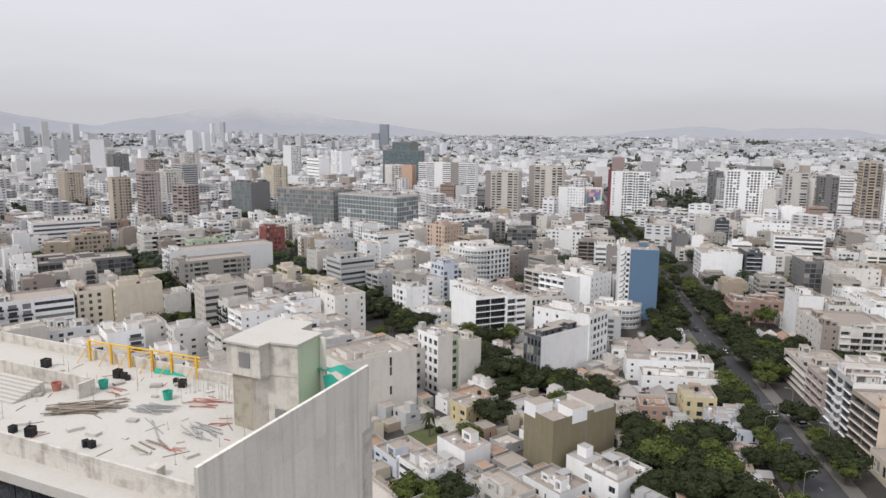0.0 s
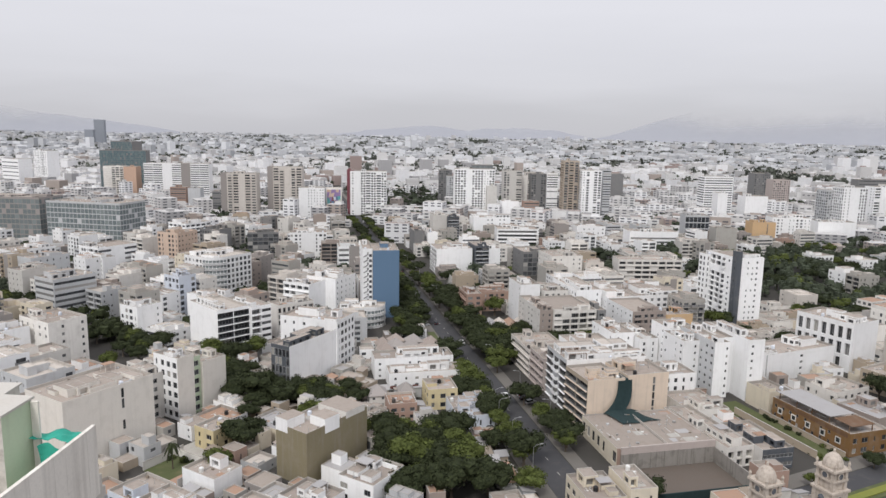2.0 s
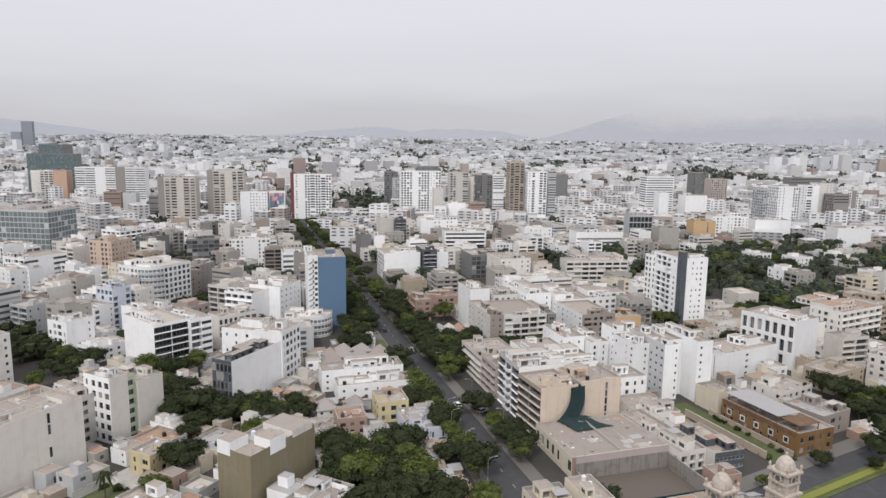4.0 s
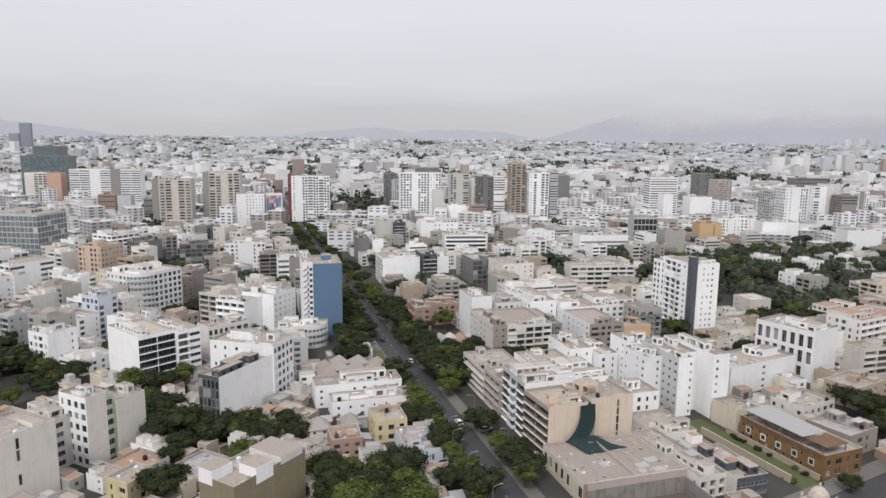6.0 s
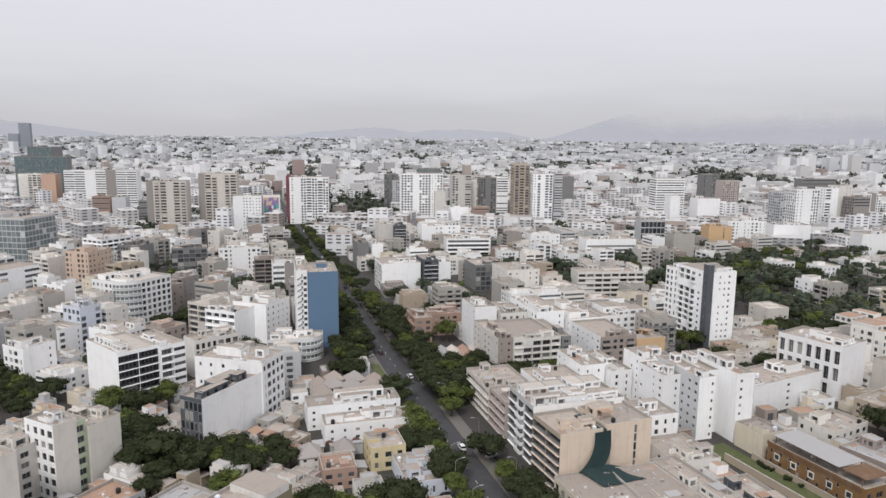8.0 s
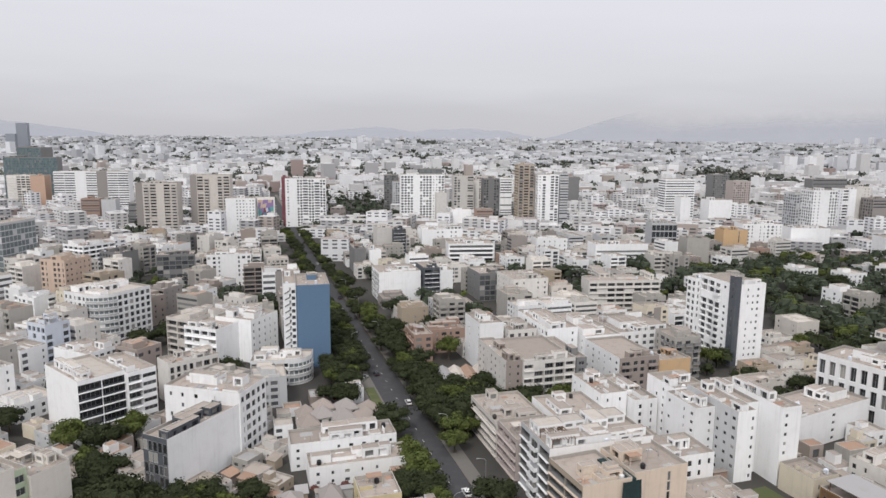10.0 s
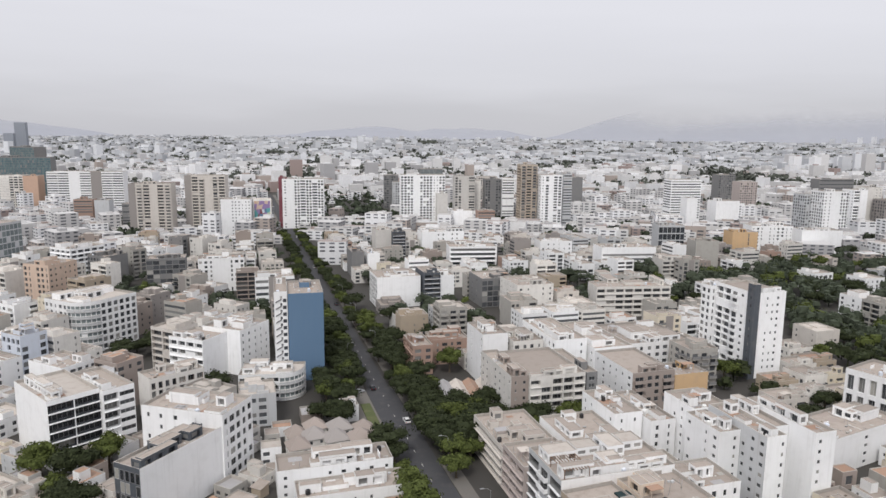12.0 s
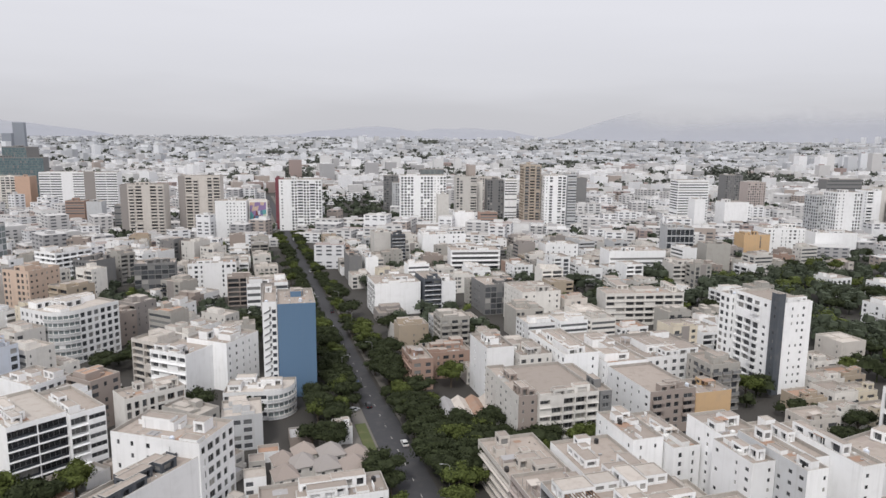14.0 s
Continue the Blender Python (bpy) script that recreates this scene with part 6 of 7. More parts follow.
GROVE_C = ((130, 288), (-367, 290), (-10, 290), (-41, 292), (8, 293), (-81, 295), (-241, 296), (-12, 297), (141, 297), (-5, 303), (-44, 304), (-17, 308), (-249, 311), (-37, 312), (-26, 313), (107, 317), (-79, 320), (-269, 321), (115, 323), (-21, 325), (2, 325), (-44, 330), (-287, 333), (-131, 334), (-26, 337), (-15, 338), (-2, 338), (-122, 341), (111, 342), (147, 343), (158, 343), (-46, 347), (-32, 351), (-23, 359), (181, 366), (-46, 366), (176, 374), (8, 381), (20, 382), (-51, 384))
GROVE_D = ((176, 385), (-8, 385), (-90, 387), (-39, 389), (-26, 389), (176, 392), (200, 393), (-155, 399), (-52, 403), (175, 413), (-49, 420), (-158, 421), (172, 424), (139, 434), (205, 437), (225, 450), (-59, 451), (85, 458), (104, 458), (114, 459), (139, 460), (216, 461), (243, 465), (-70, 480), (68, 487), (78, 487), (133, 490), (174, 492), (248, 495), (-458, 499), (88, 504), (106, 505), (192, 510), (-483, 512), (236, 512), (-459, 526), (220, 529), (239, 530), (-98, 532), (-87, 533))
GROVE_F = ((-145, 250), (-160, 262), (-135, 250), (-152, 256), (-140, 243), (-99, 226), (-92, 219), (-77, 201), (-84, 209), (-57, 198), (-64, 203), (-88, 214), (-66, 194), (-52, 202), (-48, 209), (-74, 193), (-36, 206), (-34, 176), (-70, 201), (-60, 206), (-43, 200))
GROVE_E = ((237, 550), (269, 552), (-99, 565), (-121, 601), (318, 601), (-116, 629), (-128, 660))


def crown_mesh(seed, mat, lobes, spread, size, leaves):
    """A crown of leaf sprays round several uneven boughs, with gaps between."""
    rnd, g = random.Random(seed), Geo()
    for k in range(lobes):
        a = 2.4 * k + rnd.uniform(-0.4, 0.4)
        off = spread * math.sqrt((k + 0.3) / lobes)
        c = Vector((off * math.cos(a), off * math.sin(a), rnd.uniform(-0.5, 1.1) * (1.2 - 0.5 * off / spread)))
        rad = Vector((rnd.uniform(0.8, 1.25), rnd.uniform(0.8, 1.25), rnd.uniform(0.55, 0.85))) * size
        bands = (-0.9, -0.35, 0.25, 0.8)
        rows = [[tuple(c + Vector((math.cos(i * 0.898 + b) * math.cos(b) * rad.x, math.sin(i * 0.898 + b) * math.cos(b) * rad.y, math.sin(b) * rad.z)) * rnd.uniform(0.55, 0.9)) for i in range(7)] for b in bands]
        for low, high in zip(rows, rows[1:]):
            for i in range(7):
                j = (i + 1) % 7
                g.face([low[i], low[j], high[j], high[i]], mat)
        g.face(rows[-1], mat)
        for _ in range(leaves):
            n = Vector((rnd.gauss(0, 1), rnd.gauss(0, 1), rnd.gauss(0.25, 0.8))).normalized()
            p = c + Vector((n.x * rad.x, n.y * rad.y, n.z * rad.z)) * rnd.uniform(0.72, 1.12)
            t = n.cross(Vector((rnd.uniform(-1, 1), rnd.uniform(-1, 1), rnd.uniform(-1, 1)))).normalized()
            b = (n + Vector((rnd.uniform(-1, 1), rnd.uniform(-1, 1), rnd.uniform(-1, 1))) * 0.8).cross(t).normalized()
            s = rnd.uniform(0.12, 0.32)
            g.face([tuple(p - t * s), tuple(p - b * s * 0.7), tuple(p + t * s * 1.1), tuple(p + b * s * 0.7)], mat)
    return g.mesh("crown")


def trunk_mesh(seed, h):
    rnd, g = random.Random(seed), Geo()
    g.tube(0, 0, [(0, 0.34), (0.5, 0.24), (h * 0.6, 0.19), (h, 0.13)], BARK, 7)
    for k in range(4):
        a = k * 1.6 + rnd.uniform(-0.4, 0.4)
        g.beam((0, 0, h * 0.62), (1.7 * math.cos(a), 1.7 * math.sin(a), h * 1.12), 0.09, BARK)
    return g.mesh("trunk")


CROWNS = [crown_mesh(k, mat, lobes, spread, size, leaves) for k, (mat, lobes, spread, size, leaves) in enumerate((
    (LEAF, 9, 2.7, 1.75, 130), (LEAF, 11, 3.2, 1.8, 115), (LEAFY, 9, 2.6, 1.7, 130), (LEAFY, 8, 2.3, 1.6, 140), (LEAF, 10, 3.0, 1.8, 120), (LEAF, 12, 3.4, 1.9, 105)))]
RUST = crown_mesh(31, BLOOM, 7, 1.9, 1.1, 70)
TRUNKS = [trunk_mesh(k, 2.9) for k in range(3)]
tree_rnd = random.Random(11)
TREES = []


def tree(x, y, scale=1.0, crown=None, label="leafy street tree with a dense dusty green crown"):
    root = thing("tree", pose(x, y, rise(x, y), 0, 0, tree_rnd.uniform(0, 360)), label, "tree", "street trees")
    root.scale = (scale, scale, scale * tree_rnd.uniform(0.9, 1.15))
    part("trunk", tree_rnd.choice(TRUNKS), root)
    ob = part("crown", crown or tree_rnd.choice(CROWNS), root)
    ob.location = (0, 0, 4.0)
    TREES.append((x, y))
    return root


LOWER = set(GROVE_F)
for x, y in GROVE_A + GROVE_B + GROVE_C + GROVE_D + GROVE_E + GROVE_F:
    gu, gv = x * math.cos(radians(GRID)) + y * math.sin(radians(GRID)), y * math.cos(radians(GRID)) - x * math.sin(radians(GRID))
    if on_parkway(gu, gv) or (133 < gu < 154 and 118 < gv < 186):
        continue
    if clear(x, y, 0.6) and abs(x * math.cos(radians(GRID)) + y * math.sin(radians(GRID)) - AV) > 7.6:
        tree(x, y, tree_rnd.uniform(1.2, 1.65) * (1.0 if clear(x, y, 3.0) else 0.8) * (0.78 if (x, y) in LOWER else 1.0))
# large trees beside the near stretch of the avenue
for u, v, size in ((58.2, 153.5, 1.25), (58.6, 163, 1.1), (58.4, 186, 1.35), (59.0, 196, 1.1), (58.6, 204, 1.2), (58.4, 212, 1.5), (58.9, 221, 1.3), (58.2, 229, 1.0), (58.2, 246, 1.5), (47.6, 268, 1.5), (42.5, 274, 1.2), (46.4, 295, 1.4), (51.5, 286, 1.3),
                   (57.2, 304, 1.4), (57.6, 313, 1.5), (58.2, 325, 1.4), (58.0, 336, 1.5), (58.4, 347, 1.5), (58.6, 359, 1.5), (58.9, 372, 1.5), (59.2, 386, 1.4), (76.0, 284, 1.25), (79.0, 292, 1.2), (75.6, 300, 1.35), (75.8, 312, 1.4), (76.4, 324, 1.5), (76.2, 337, 1.5), (76.0, 350, 1.45), (75.6, 362, 1.5), (75.5, 376, 1.4),
                   (73.4, 160, 1.25), (72.8, 195, 1.45), (73.4, 228, 1.25), (76.0, 236, 1.4), (74.6, 244, 1.45), (82.0, 247, 1.4), (80.5, 237, 1.2), (80.0, 262, 1.3)):
    if clear(*city(u, v), 0.1):
        tree(*city(u, v), size)
# the avenue's rows
for side in (-8.0, 7.0, -13.0, 12.0):
    v = 150.0
    while v < 700:
        v += tree_rnd.uniform(7, 10.5) * (1.0 if abs(side) < 10 else 1.5)
        x, y = city(AV + side - (1.2 if side > 0 and v > 300 else 0.0) + tree_rnd.uniform(-0.7, 0.7), v)
        if abs(side) > 10 and v > 300 and tree_rnd.random() < 0.7:
            continue
        if 180 < v < 224 and side > 0:
            continue
        if 256 < v < 292 and side < 0:
            continue
        if clear(x, y, 0.8) and all(math.hypot(x - a, y - b) > 4.6 for a, b in TREES) and tree_rnd.random() < 0.9:
            tree(x, y, tree_rnd.uniform(0.95, 1.25) if v < 300 else tree_rnd.uniform(0.85, 1.25))
for u, v in ((31, 214), (35, 213.5), (39, 214), (44, 214), (27, 214.5), (48, 214)):
    x, y = city(u, v)
    tree(x, y, 0.55, RUST, "low hedge tree with red brown foliage")


# wooded corners: lowest and highest u and v, spacing
WOODS = ((20, 47, 138, 178, 6.6), (77, 105, 240.5, 272, 6.3), (77, 82, 262, 306, 7.0), (104, 136, 240, 250, 6.0), (190, 216, 152, 177, 6.5))
tree(*city(84.5, 131.5), 1.0)
for u0, u1, v0, v1, gap in WOODS:
    u = u0 + gap / 2
    while u < u1:
        v = v0 + gap / 2
        while v < v1:
            x, y = city(u + tree_rnd.uniform(-0.35, 0.35) * gap, v + tree_rnd.uniform(-0.35, 0.35) * gap)
            if clear(x, y, 1.5) and all(math.hypot(x - a, y - b) > gap * 0.62 for a, b in TREES) and len(TREES) < 440:
                tree(x, y, tree_rnd.uniform(1.1, 1.5))
            v += gap
        u += gap
for u0, u1, v0, v1, gap in WOODS:
    mid = pose(*city(u0, v0), 0, 0, 0, GRID)
    FOOT.append((tuple((mid @ Vector(((u1 - u0) / 2, (v1 - v0) / 2, 0)))[:2]), ((u1 - u0) / 2 - 2, (v1 - v0) / 2 - 2), tuple(mid.to_3x3().col[0][:2]), tuple(mid.to_3x3().col[1][:2])))

# the palm in the walled garden
palm = thing("palm_tree", pose(-84, 152, 0), "tall slender palm with drooping fronds", "palm tree")
g = Geo()
g.tube(0, 0, [(0, 0.28), (1, 0.2), (5, 0.17), (7.2, 0.15)], BARK, 8)
part("trunk", g, palm)
for k in range(16):
    g, a = Geo(), k * 2.39996
    ca, sa, lift = math.cos(a), math.sin(a), 0.9 - 0.12 * k
    prev = None
    for i in range(7):
        r, z = 0.4 * i, 7.2 + lift * i * 0.28 - 0.075 * i * i
        w = 0.34 * math.sin(math.pi * (i + 0.6) / 7.2)
        row = [(ca * r - sa * w, sa * r + ca * w, z - 0.12), (ca * r, sa * r, z), (ca * r + sa * w, sa * r - ca * w, z - 0.12)]
        if prev:
            g.face([prev[0], row[0], row[1], prev[1]], LEAF)
            g.face([prev[1], row[1], row[2], prev[2]], LEAF)
        prev = row
    part("frond", g, palm)


# ---- cars ----
def car_parts(paint):
    """A hatchback: body, glasshouse, roof, wheels and lamps."""
    root = thing("car", pose(0, 0, -50), "parked car", "car", "cars")
    prof = [(-2.05, 0.35), (-2.1, 0.75), (-1.95, 0.95), (-1.2, 1.0), (1.0, 0.98), (1.95, 0.82), (2.1, 0.6), (2.05, 0.3)]
    g = Geo()
    for s in (-1, 1):
        g.face([(x, s * 0.86, z) for x, z in (prof if s < 0 else prof[::-1])], paint)
    for (x0, z0), (x1, z1) in zip(prof, prof[1:] + prof[:1]):
        g.face([(x0, -0.86, z0), (x0, 0.86, z0), (x1, 0.86, z1), (x1, -0.86, z1)], paint)
    part("body", g, root)
    g = Geo()
    low, high = [(-1.9, 0.80), (0.95, 0.80)], [(-1.45, 0.66), (0.35, 0.66)]
    b = [(low[0][0], -0.8, 0.98), (low[1][0], -0.8, 0.98), (low[1][0], 0.8, 0.98), (low[0][0], 0.8, 0.98)]
    t = [(high[0][0], -0.66, 1.45), (high[1][0], -0.66, 1.45), (high[1][0], 0.66, 1.45), (high[0][0], 0.66, 1.45)]
    for i in range(4):
        j = (i + 1) % 4
        g.face([b[i], b[j], t[j], t[i]], CARGLASS)
    part("glasshouse", g, root, "dark car windows")
    g = Geo()
    g.box(-1.5, 0.4, -0.68, 0.68, 1.45, 1.5, paint)
    part("roof", g, root)
    for x in (-1.3, 1.3):
        for y in (-0.84, 0.84):
            g = Geo(pose(x, y, 0.32, 90))
            g.tube(0, 0, [(-0.1, 0.0), (-0.1, 0.32), (0.1, 0.32), (0.1, 0.2)], RUBBER, 12)
            w = part("wheel", g, root)
            g = Geo(pose(x, y, 0.32, 90))
            g.tube(0, 0, [(-0.112, 0.0), (-0.112, 0.19), (0.112, 0.19)], STEEL, 10)
            part("rim", g, w)
    for s in (-0.6, 0.6):
        for x, mat, name in ((2.06, LIGHTGLASS, "headlight"), (-2.1, TAILRED, "tail_light")):
            g = Geo()
            g.box(x - 0.04, x + 0.05, s - 0.17, s + 0.17, 0.62, 0.76, mat)
            part(name, g, root)
    return root


FLEET = [car_parts(p) for p in CARS]
TINTS = ("white", "silver grey", "black", "dark red", "dark blue")
lots = [(75.2, 203.5, 20, 0), (75.0, 200.3, 20, 2), (75.6, 196.5, 20, 1), (56.5, 178, 5, 2), (56.8, 175.2, 4, 0), (57.0, 172.4, 3, 0), (57.1, 169.8, 5, 3),
        (69.0, 204, 90, 0), (64.2, 300, 90, 2), (64.0, 322, 90, 4), (69.2, 268, 90, 0), (58.6, 297, 30, 1), (55.0, 299, 25, 2), (49.5, 281, 10, 3), (46.5, 279, 8, 2), (48.6, 272, 15, 1),
        (60.0, 412, 0, 2), (58.0, 415, 0, 1), (56.0, 418, 0, 0), (78.5, 380, 90, 1), (78.5, 388, 90, 2), (57, 455, 90, 0), (76.3, 470, 90, 3), (57, 500, 90, 2), (76.3, 520, 90, 0), (69, 430, 90, 2), (64, 470, 90, 0), (69, 540, 90, 1), (64, 600, 90, 0), (69, 640, 90, 2),
        (171, 131, 20, 2), (178, 116, 0, 4), (196, 97, 0, 1), (160, 95, 0, 0)]
used = set()
for u, v, turn, k in lots:
    m = pose(*city(u, v), 0.03 if abs(u - AV) < 5 else 0.155 if abs(u - AV) < 9.5 else 0.01, 0, 0, GRID + turn)
    ob = FLEET[k] if k not in used else copy_thing(FLEET[k], m)
    ob.matrix_world = m
    used.add(k)
    tagged(ob, TINTS[k] + (" hatchback driving on the avenue" if abs(u - AV) < 5 else " hatchback parked beside the kerb"))

# ---- street lamps ----
lamp = thing("street_lamp", pose(*city(59.5, 181), 0.15, 0, 0, GRID), "tall grey street lamp with a curved arm", "street lamp", "street lamps")
g = Geo()
g.tube(0, 0, [(0, 0.16), (0.4, 0.1), (8.2, 0.07)], STEEL, 8)
part("pole", g, lamp)
g = Geo()
for p, q in (((0, 0, 8.1), (0.6, 0, 8.7)), ((0.6, 0, 8.7), (2.0, 0, 8.95))):
    g.beam(p, q, 0.05, STEEL)
part("arm", g, lamp)
g = Geo()
g.box(1.8, 2.7, -0.14, 0.14, 8.88, 9.02, STEEL)
part("lamp_head", g, lamp)
for u, v, turn in ((61, 190, 0), (75.5, 178, 180), (59, 166, 0), (74.6, 205, 180), (73.4, 236, 180), (59.6, 330, 0), (74, 345, 180), (59.6, 372, 0), (74, 396, 180), (59, 148, 0), (-12, 214, 90), (74, 440, 180), (59.6, 430, 0)):
    copy_thing(lamp, pose(*city(u, v), 0.15, 0, 0, GRID + turn))


# ---- the houses between: rows of plots along each district's streets ----
fill = random.Random(3)
WALLS = [WHITE] * 22 + [OFFWHITE] * 16 + [CREAM] * 2 + [GREYW] * 5 + [CONCRETE] * 6 + [TAN] * 2 + [TAUPE] * 3 + [SAND] * 4 + [BAND] * 2 + [BRICK] + [GREYD]
SCREEDS = [DUST] * 6 + [DUSTW] * 6 + [TILE, SHEET]


def seen_from_path(x, y):
    """Whether a place lies in the wide fan of country that the flight looks over."""
    a = math.degrees(math.atan2(-x, y + 60))
    return -43 < a < 64


def district(rot, inside, near, far, tall, low_until):
    """Plots on a turned grid of blocks; yields (x, y, rot, w, d, h) for free plots."""
    c, s = math.cos(radians(rot)), math.sin(radians(rot))
    block_w, block_l, street = 62.0, 100.0, 9.0
    for bi in range(-12, 16):
        for bj in range(-6, 10):
            u0, v0 = 72.5 + bi * (block_w + street), 20 + bj * (block_l + street)
            for row in range(4):
                v = v0
                while v < v0 + block_l - 6:
                    wide = fill.uniform(8, 15)
                    deep = fill.uniform(11, 14.6)
                    u = u0 + row * 15.5
                    x, y = (u + 7) * c - (v + wide / 2) * s, (u + 7) * s + (v + wide / 2) * c
                    r = math.hypot(x, y)
                    if inside(x, y) and near < r < far and y > 62 and seen_from_path(x, y):
                        lowish = r < low_until
                        h = fill.choice((3.4, 5.6, 5.8, 6.2, 6.4, 8.2)) if lowish else fill.choice(tall)
                        yield u * c - v * s, u * s + v * c, rot, deep, wide - 0.15, h
                    v += wide


def left_side(x, y):
    u = x * math.cos(radians(GRID)) + y * math.sin(radians(GRID))
    return u < 22 and x < -20 and math.hypot(x, y) < 620


plots = list(district(GRID, lambda x, y: not left_side(x, y), 100, 640, (5.8, 6.2, 8.4, 8.8, 11.0, 11.5, 13.8, 16.5), 265))
plots += list(district(-27.0, left_side, 95, 640, (6, 8.6, 11.4, 14.0, 14.4, 16.8, 17.2, 19.5), 190))
plots.sort(key=lambda p: math.hypot(p[0], p[1]))


def free(x, y, rot, w, d):
    m = pose(x, y, 0, 0, 0, rot)
    for a in (0.08, 0.5, 0.92):
        for b in (0.08, 0.5, 0.92):
            p = m @ Vector((w * a, d * b, 0))
            if not clear(p.x, p.y, 0.4):
                return False
            u = p.x * math.cos(radians(GRID)) + p.y * math.sin(radians(GRID))
            v = -p.x * math.sin(radians(GRID)) + p.y * math.cos(radians(GRID))
            if abs(u - AV) < 10.5 or (244 < v < 254 and 66 < u < 188) or on_parkway(u, v) or (28 < u < 62 and 252 < v < 299) or (84 < u < 113 and 128 < v < 156) or (132 < u < 168 and 110 < v < 189) or (77 < u < 104 and 274 < v < 307):
                return False
    c = m @ Vector((w / 2, d / 2, 0))
    return sum(1 for a, b in TREES if math.hypot(a - c.x, b - c.y) < 7.5) == 0


def plain_house(g, roof, panes, rnd, w, d, h):
    wall, screed, n = rnd.choice(WALLS), rnd.choice(SCREEDS), max(1, round(h / 2.8))
    style = lambda: rnd.choice(("w", "W", "wp", "t", "b", "bp", "d", "s", "q.t", "p#w", "w.W", "", ""))
    shell(g, roof, panes, w, d, h, n, (style(), style(), "", style()), (wall,) * 4, screed, skip=0.25, rnd=rnd)
    for _ in range(rnd.choice((1, 2, 2, 3))):
        rw, rd = rnd.uniform(2.2, w * 0.5), rnd.uniform(2.2, d * 0.5)
        x, y = rnd.uniform(0.3, w - rw - 0.3), rnd.uniform(0.3, d - rd - 0.3)
        shell(roof, roof, panes, rw, rd, rnd.uniform(1.4, 2.7), 0, ("",) * 4, (wall,) * 4, screed, None, x, y, h - 0.9, 0.12)


singles = 0
greens, planted = [], []
# the park and tree-lined streets, planted thickly
PARKS = ((178, 330, 384, 424, 7.5), (205, 345, 434, 466, 8.0), (300, 500, 352, 440, 7.5), (244, 345, 268, 348, 7.5), (226, 250, 226, 262, 7.5), (188, 204, 262, 292, 7.0), (170, 200, 118, 132, 8.0))
for u0, u1, v0, v1, gap in PARKS:
    u = u0 + gap / 2
    while u < u1:
        v = v0 + gap / 2
        while v < v1:
            x, y = city(u + fill.uniform(-0.4, 0.4) * gap, v + fill.uniform(-0.4, 0.4) * gap)
            if clear(x, y, 2.0) and fill.random() < 0.56 + 2.0 * noise.noise(Vector((x * 0.022, y * 0.022, 0))):
                greens.append((x, y, 0.0, fill.uniform(0.7, 1.75)))
                planted.append((x, y))
            v += gap
        u += gap
for (xa, ya), (xb, yb), wide in (((-400, 312), (-205, 183), 9), ((-310, 354), (-228, 294), 7), ((-228, 294), (-141, 257), 6), ((-181, 452), (-140, 400), 7), ((-99, 407), (-84, 375), 5), ((-505, 520), (-440, 545), 9)):
    length = math.hypot(xb - xa, yb - ya)
    for k in range(int(length / 6)):
        f = k * 6 / length
        for side in (-wide, 0, wide):
            x, y = xa + (xb - xa) * f + side * (ya - yb) / length + fill.uniform(-2, 2), ya + (yb - ya) * f + side * (xb - xa) / length + fill.uniform(-2, 2)
            if clear(x, y, 2.0) and (side or fill.random() < 0.4):
                greens.append((x, y, 0.0, fill.uniform(0.9, 1.3)))
                FOOT.append(((x, y), (2.5, 2.5), (1.0, 0.0), (0.0, 1.0)))
for x, y in planted:
    FOOT.append(((x, y), (2.6, 2.6), (1.0, 0.0), (0.0, 1.0)))
joined = {"wall": Geo(), "roof": Geo(), "pane": Geo()}
for x, y, rot, w, d, h in plots:
    if not free(x, y, rot, w, d):
        continue
    r = math.hypot(x, y)
    if -140 < x < -55 and 180 < y < 262:
        h = min(h, 4.4)
    if fill.random() < (0.20 if r < 330 else 0.34):
        mid = pose(x, y, 0, 0, 0, rot) @ Vector((w * fill.uniform(0.3, 0.7), d * 0.5, 0))
        if r < 300 and len(TREES) < 455:
            tree(mid.x, mid.y, fill.uniform(0.9, 1.25))
        else:
            greens.append((mid.x, mid.y, 0.0, fill.uniform(0.9, 1.3)))
            greens.append((mid.x + 4, mid.y + 3, 0.0, fill.uniform(0.7, 1.1)))
        continue
    if singles < 370:
        wall = fill.choice(WALLS if r > 190 else WALLS + [CONCRETE, TAN, TAUPE, CREAM, GREYW, OFFWHITE] * 4)
        styles = (fill.choice(("W", "wp", "p", "bd", "d", "s", "p#w", "q.b", "t")), fill.choice(("w", "W.t", "t", ".p", "", "")), "", fill.choice(("w", "Wp", "t.t", "", "", "d")))
        kind = "house" if h < 9.5 else "apartment_block"
        word = {WHITE: "white", OFFWHITE: "off-white", CREAM: "cream", GREYW: "pale grey", CONCRETE: "bare concrete", TAN: "tan", BRICK: "brick brown", TAUPE: "taupe", GREYD: "dark grey", SAND: "sand coloured", BAND: "grey brown", YELLOW: "yellow", MINT: "pale green", LILAC: "pale blue"}[wall]
        building(kind, (x, y), (w, d, h), rot, max(1, round(h / 2.8)), (styles[0], styles[1], "", styles[3]), wall,
                 word + (" low house with a cluttered flat roof" if h < 9.5 else " walk-up block with a cluttered flat roof"), "house" if h < 9.5 else "apartment building",
                 rooms=fill.choice((3, 4, 5)), screed=fill.choice(SCREEDS), group="houses of the district", tanks=1 if fill.random() < 0.4 else 0, lump=r > 200, skip=0.25)
        singles += 1
    else:
        m = pose(x, y, rise(x, y), 0, 0, rot)
        claim(m, w, d)
        for g in joined.values():
            g.m = m
        plain_house(joined["wall"], joined["roof"], joined["pane"], fill, w, d, h)
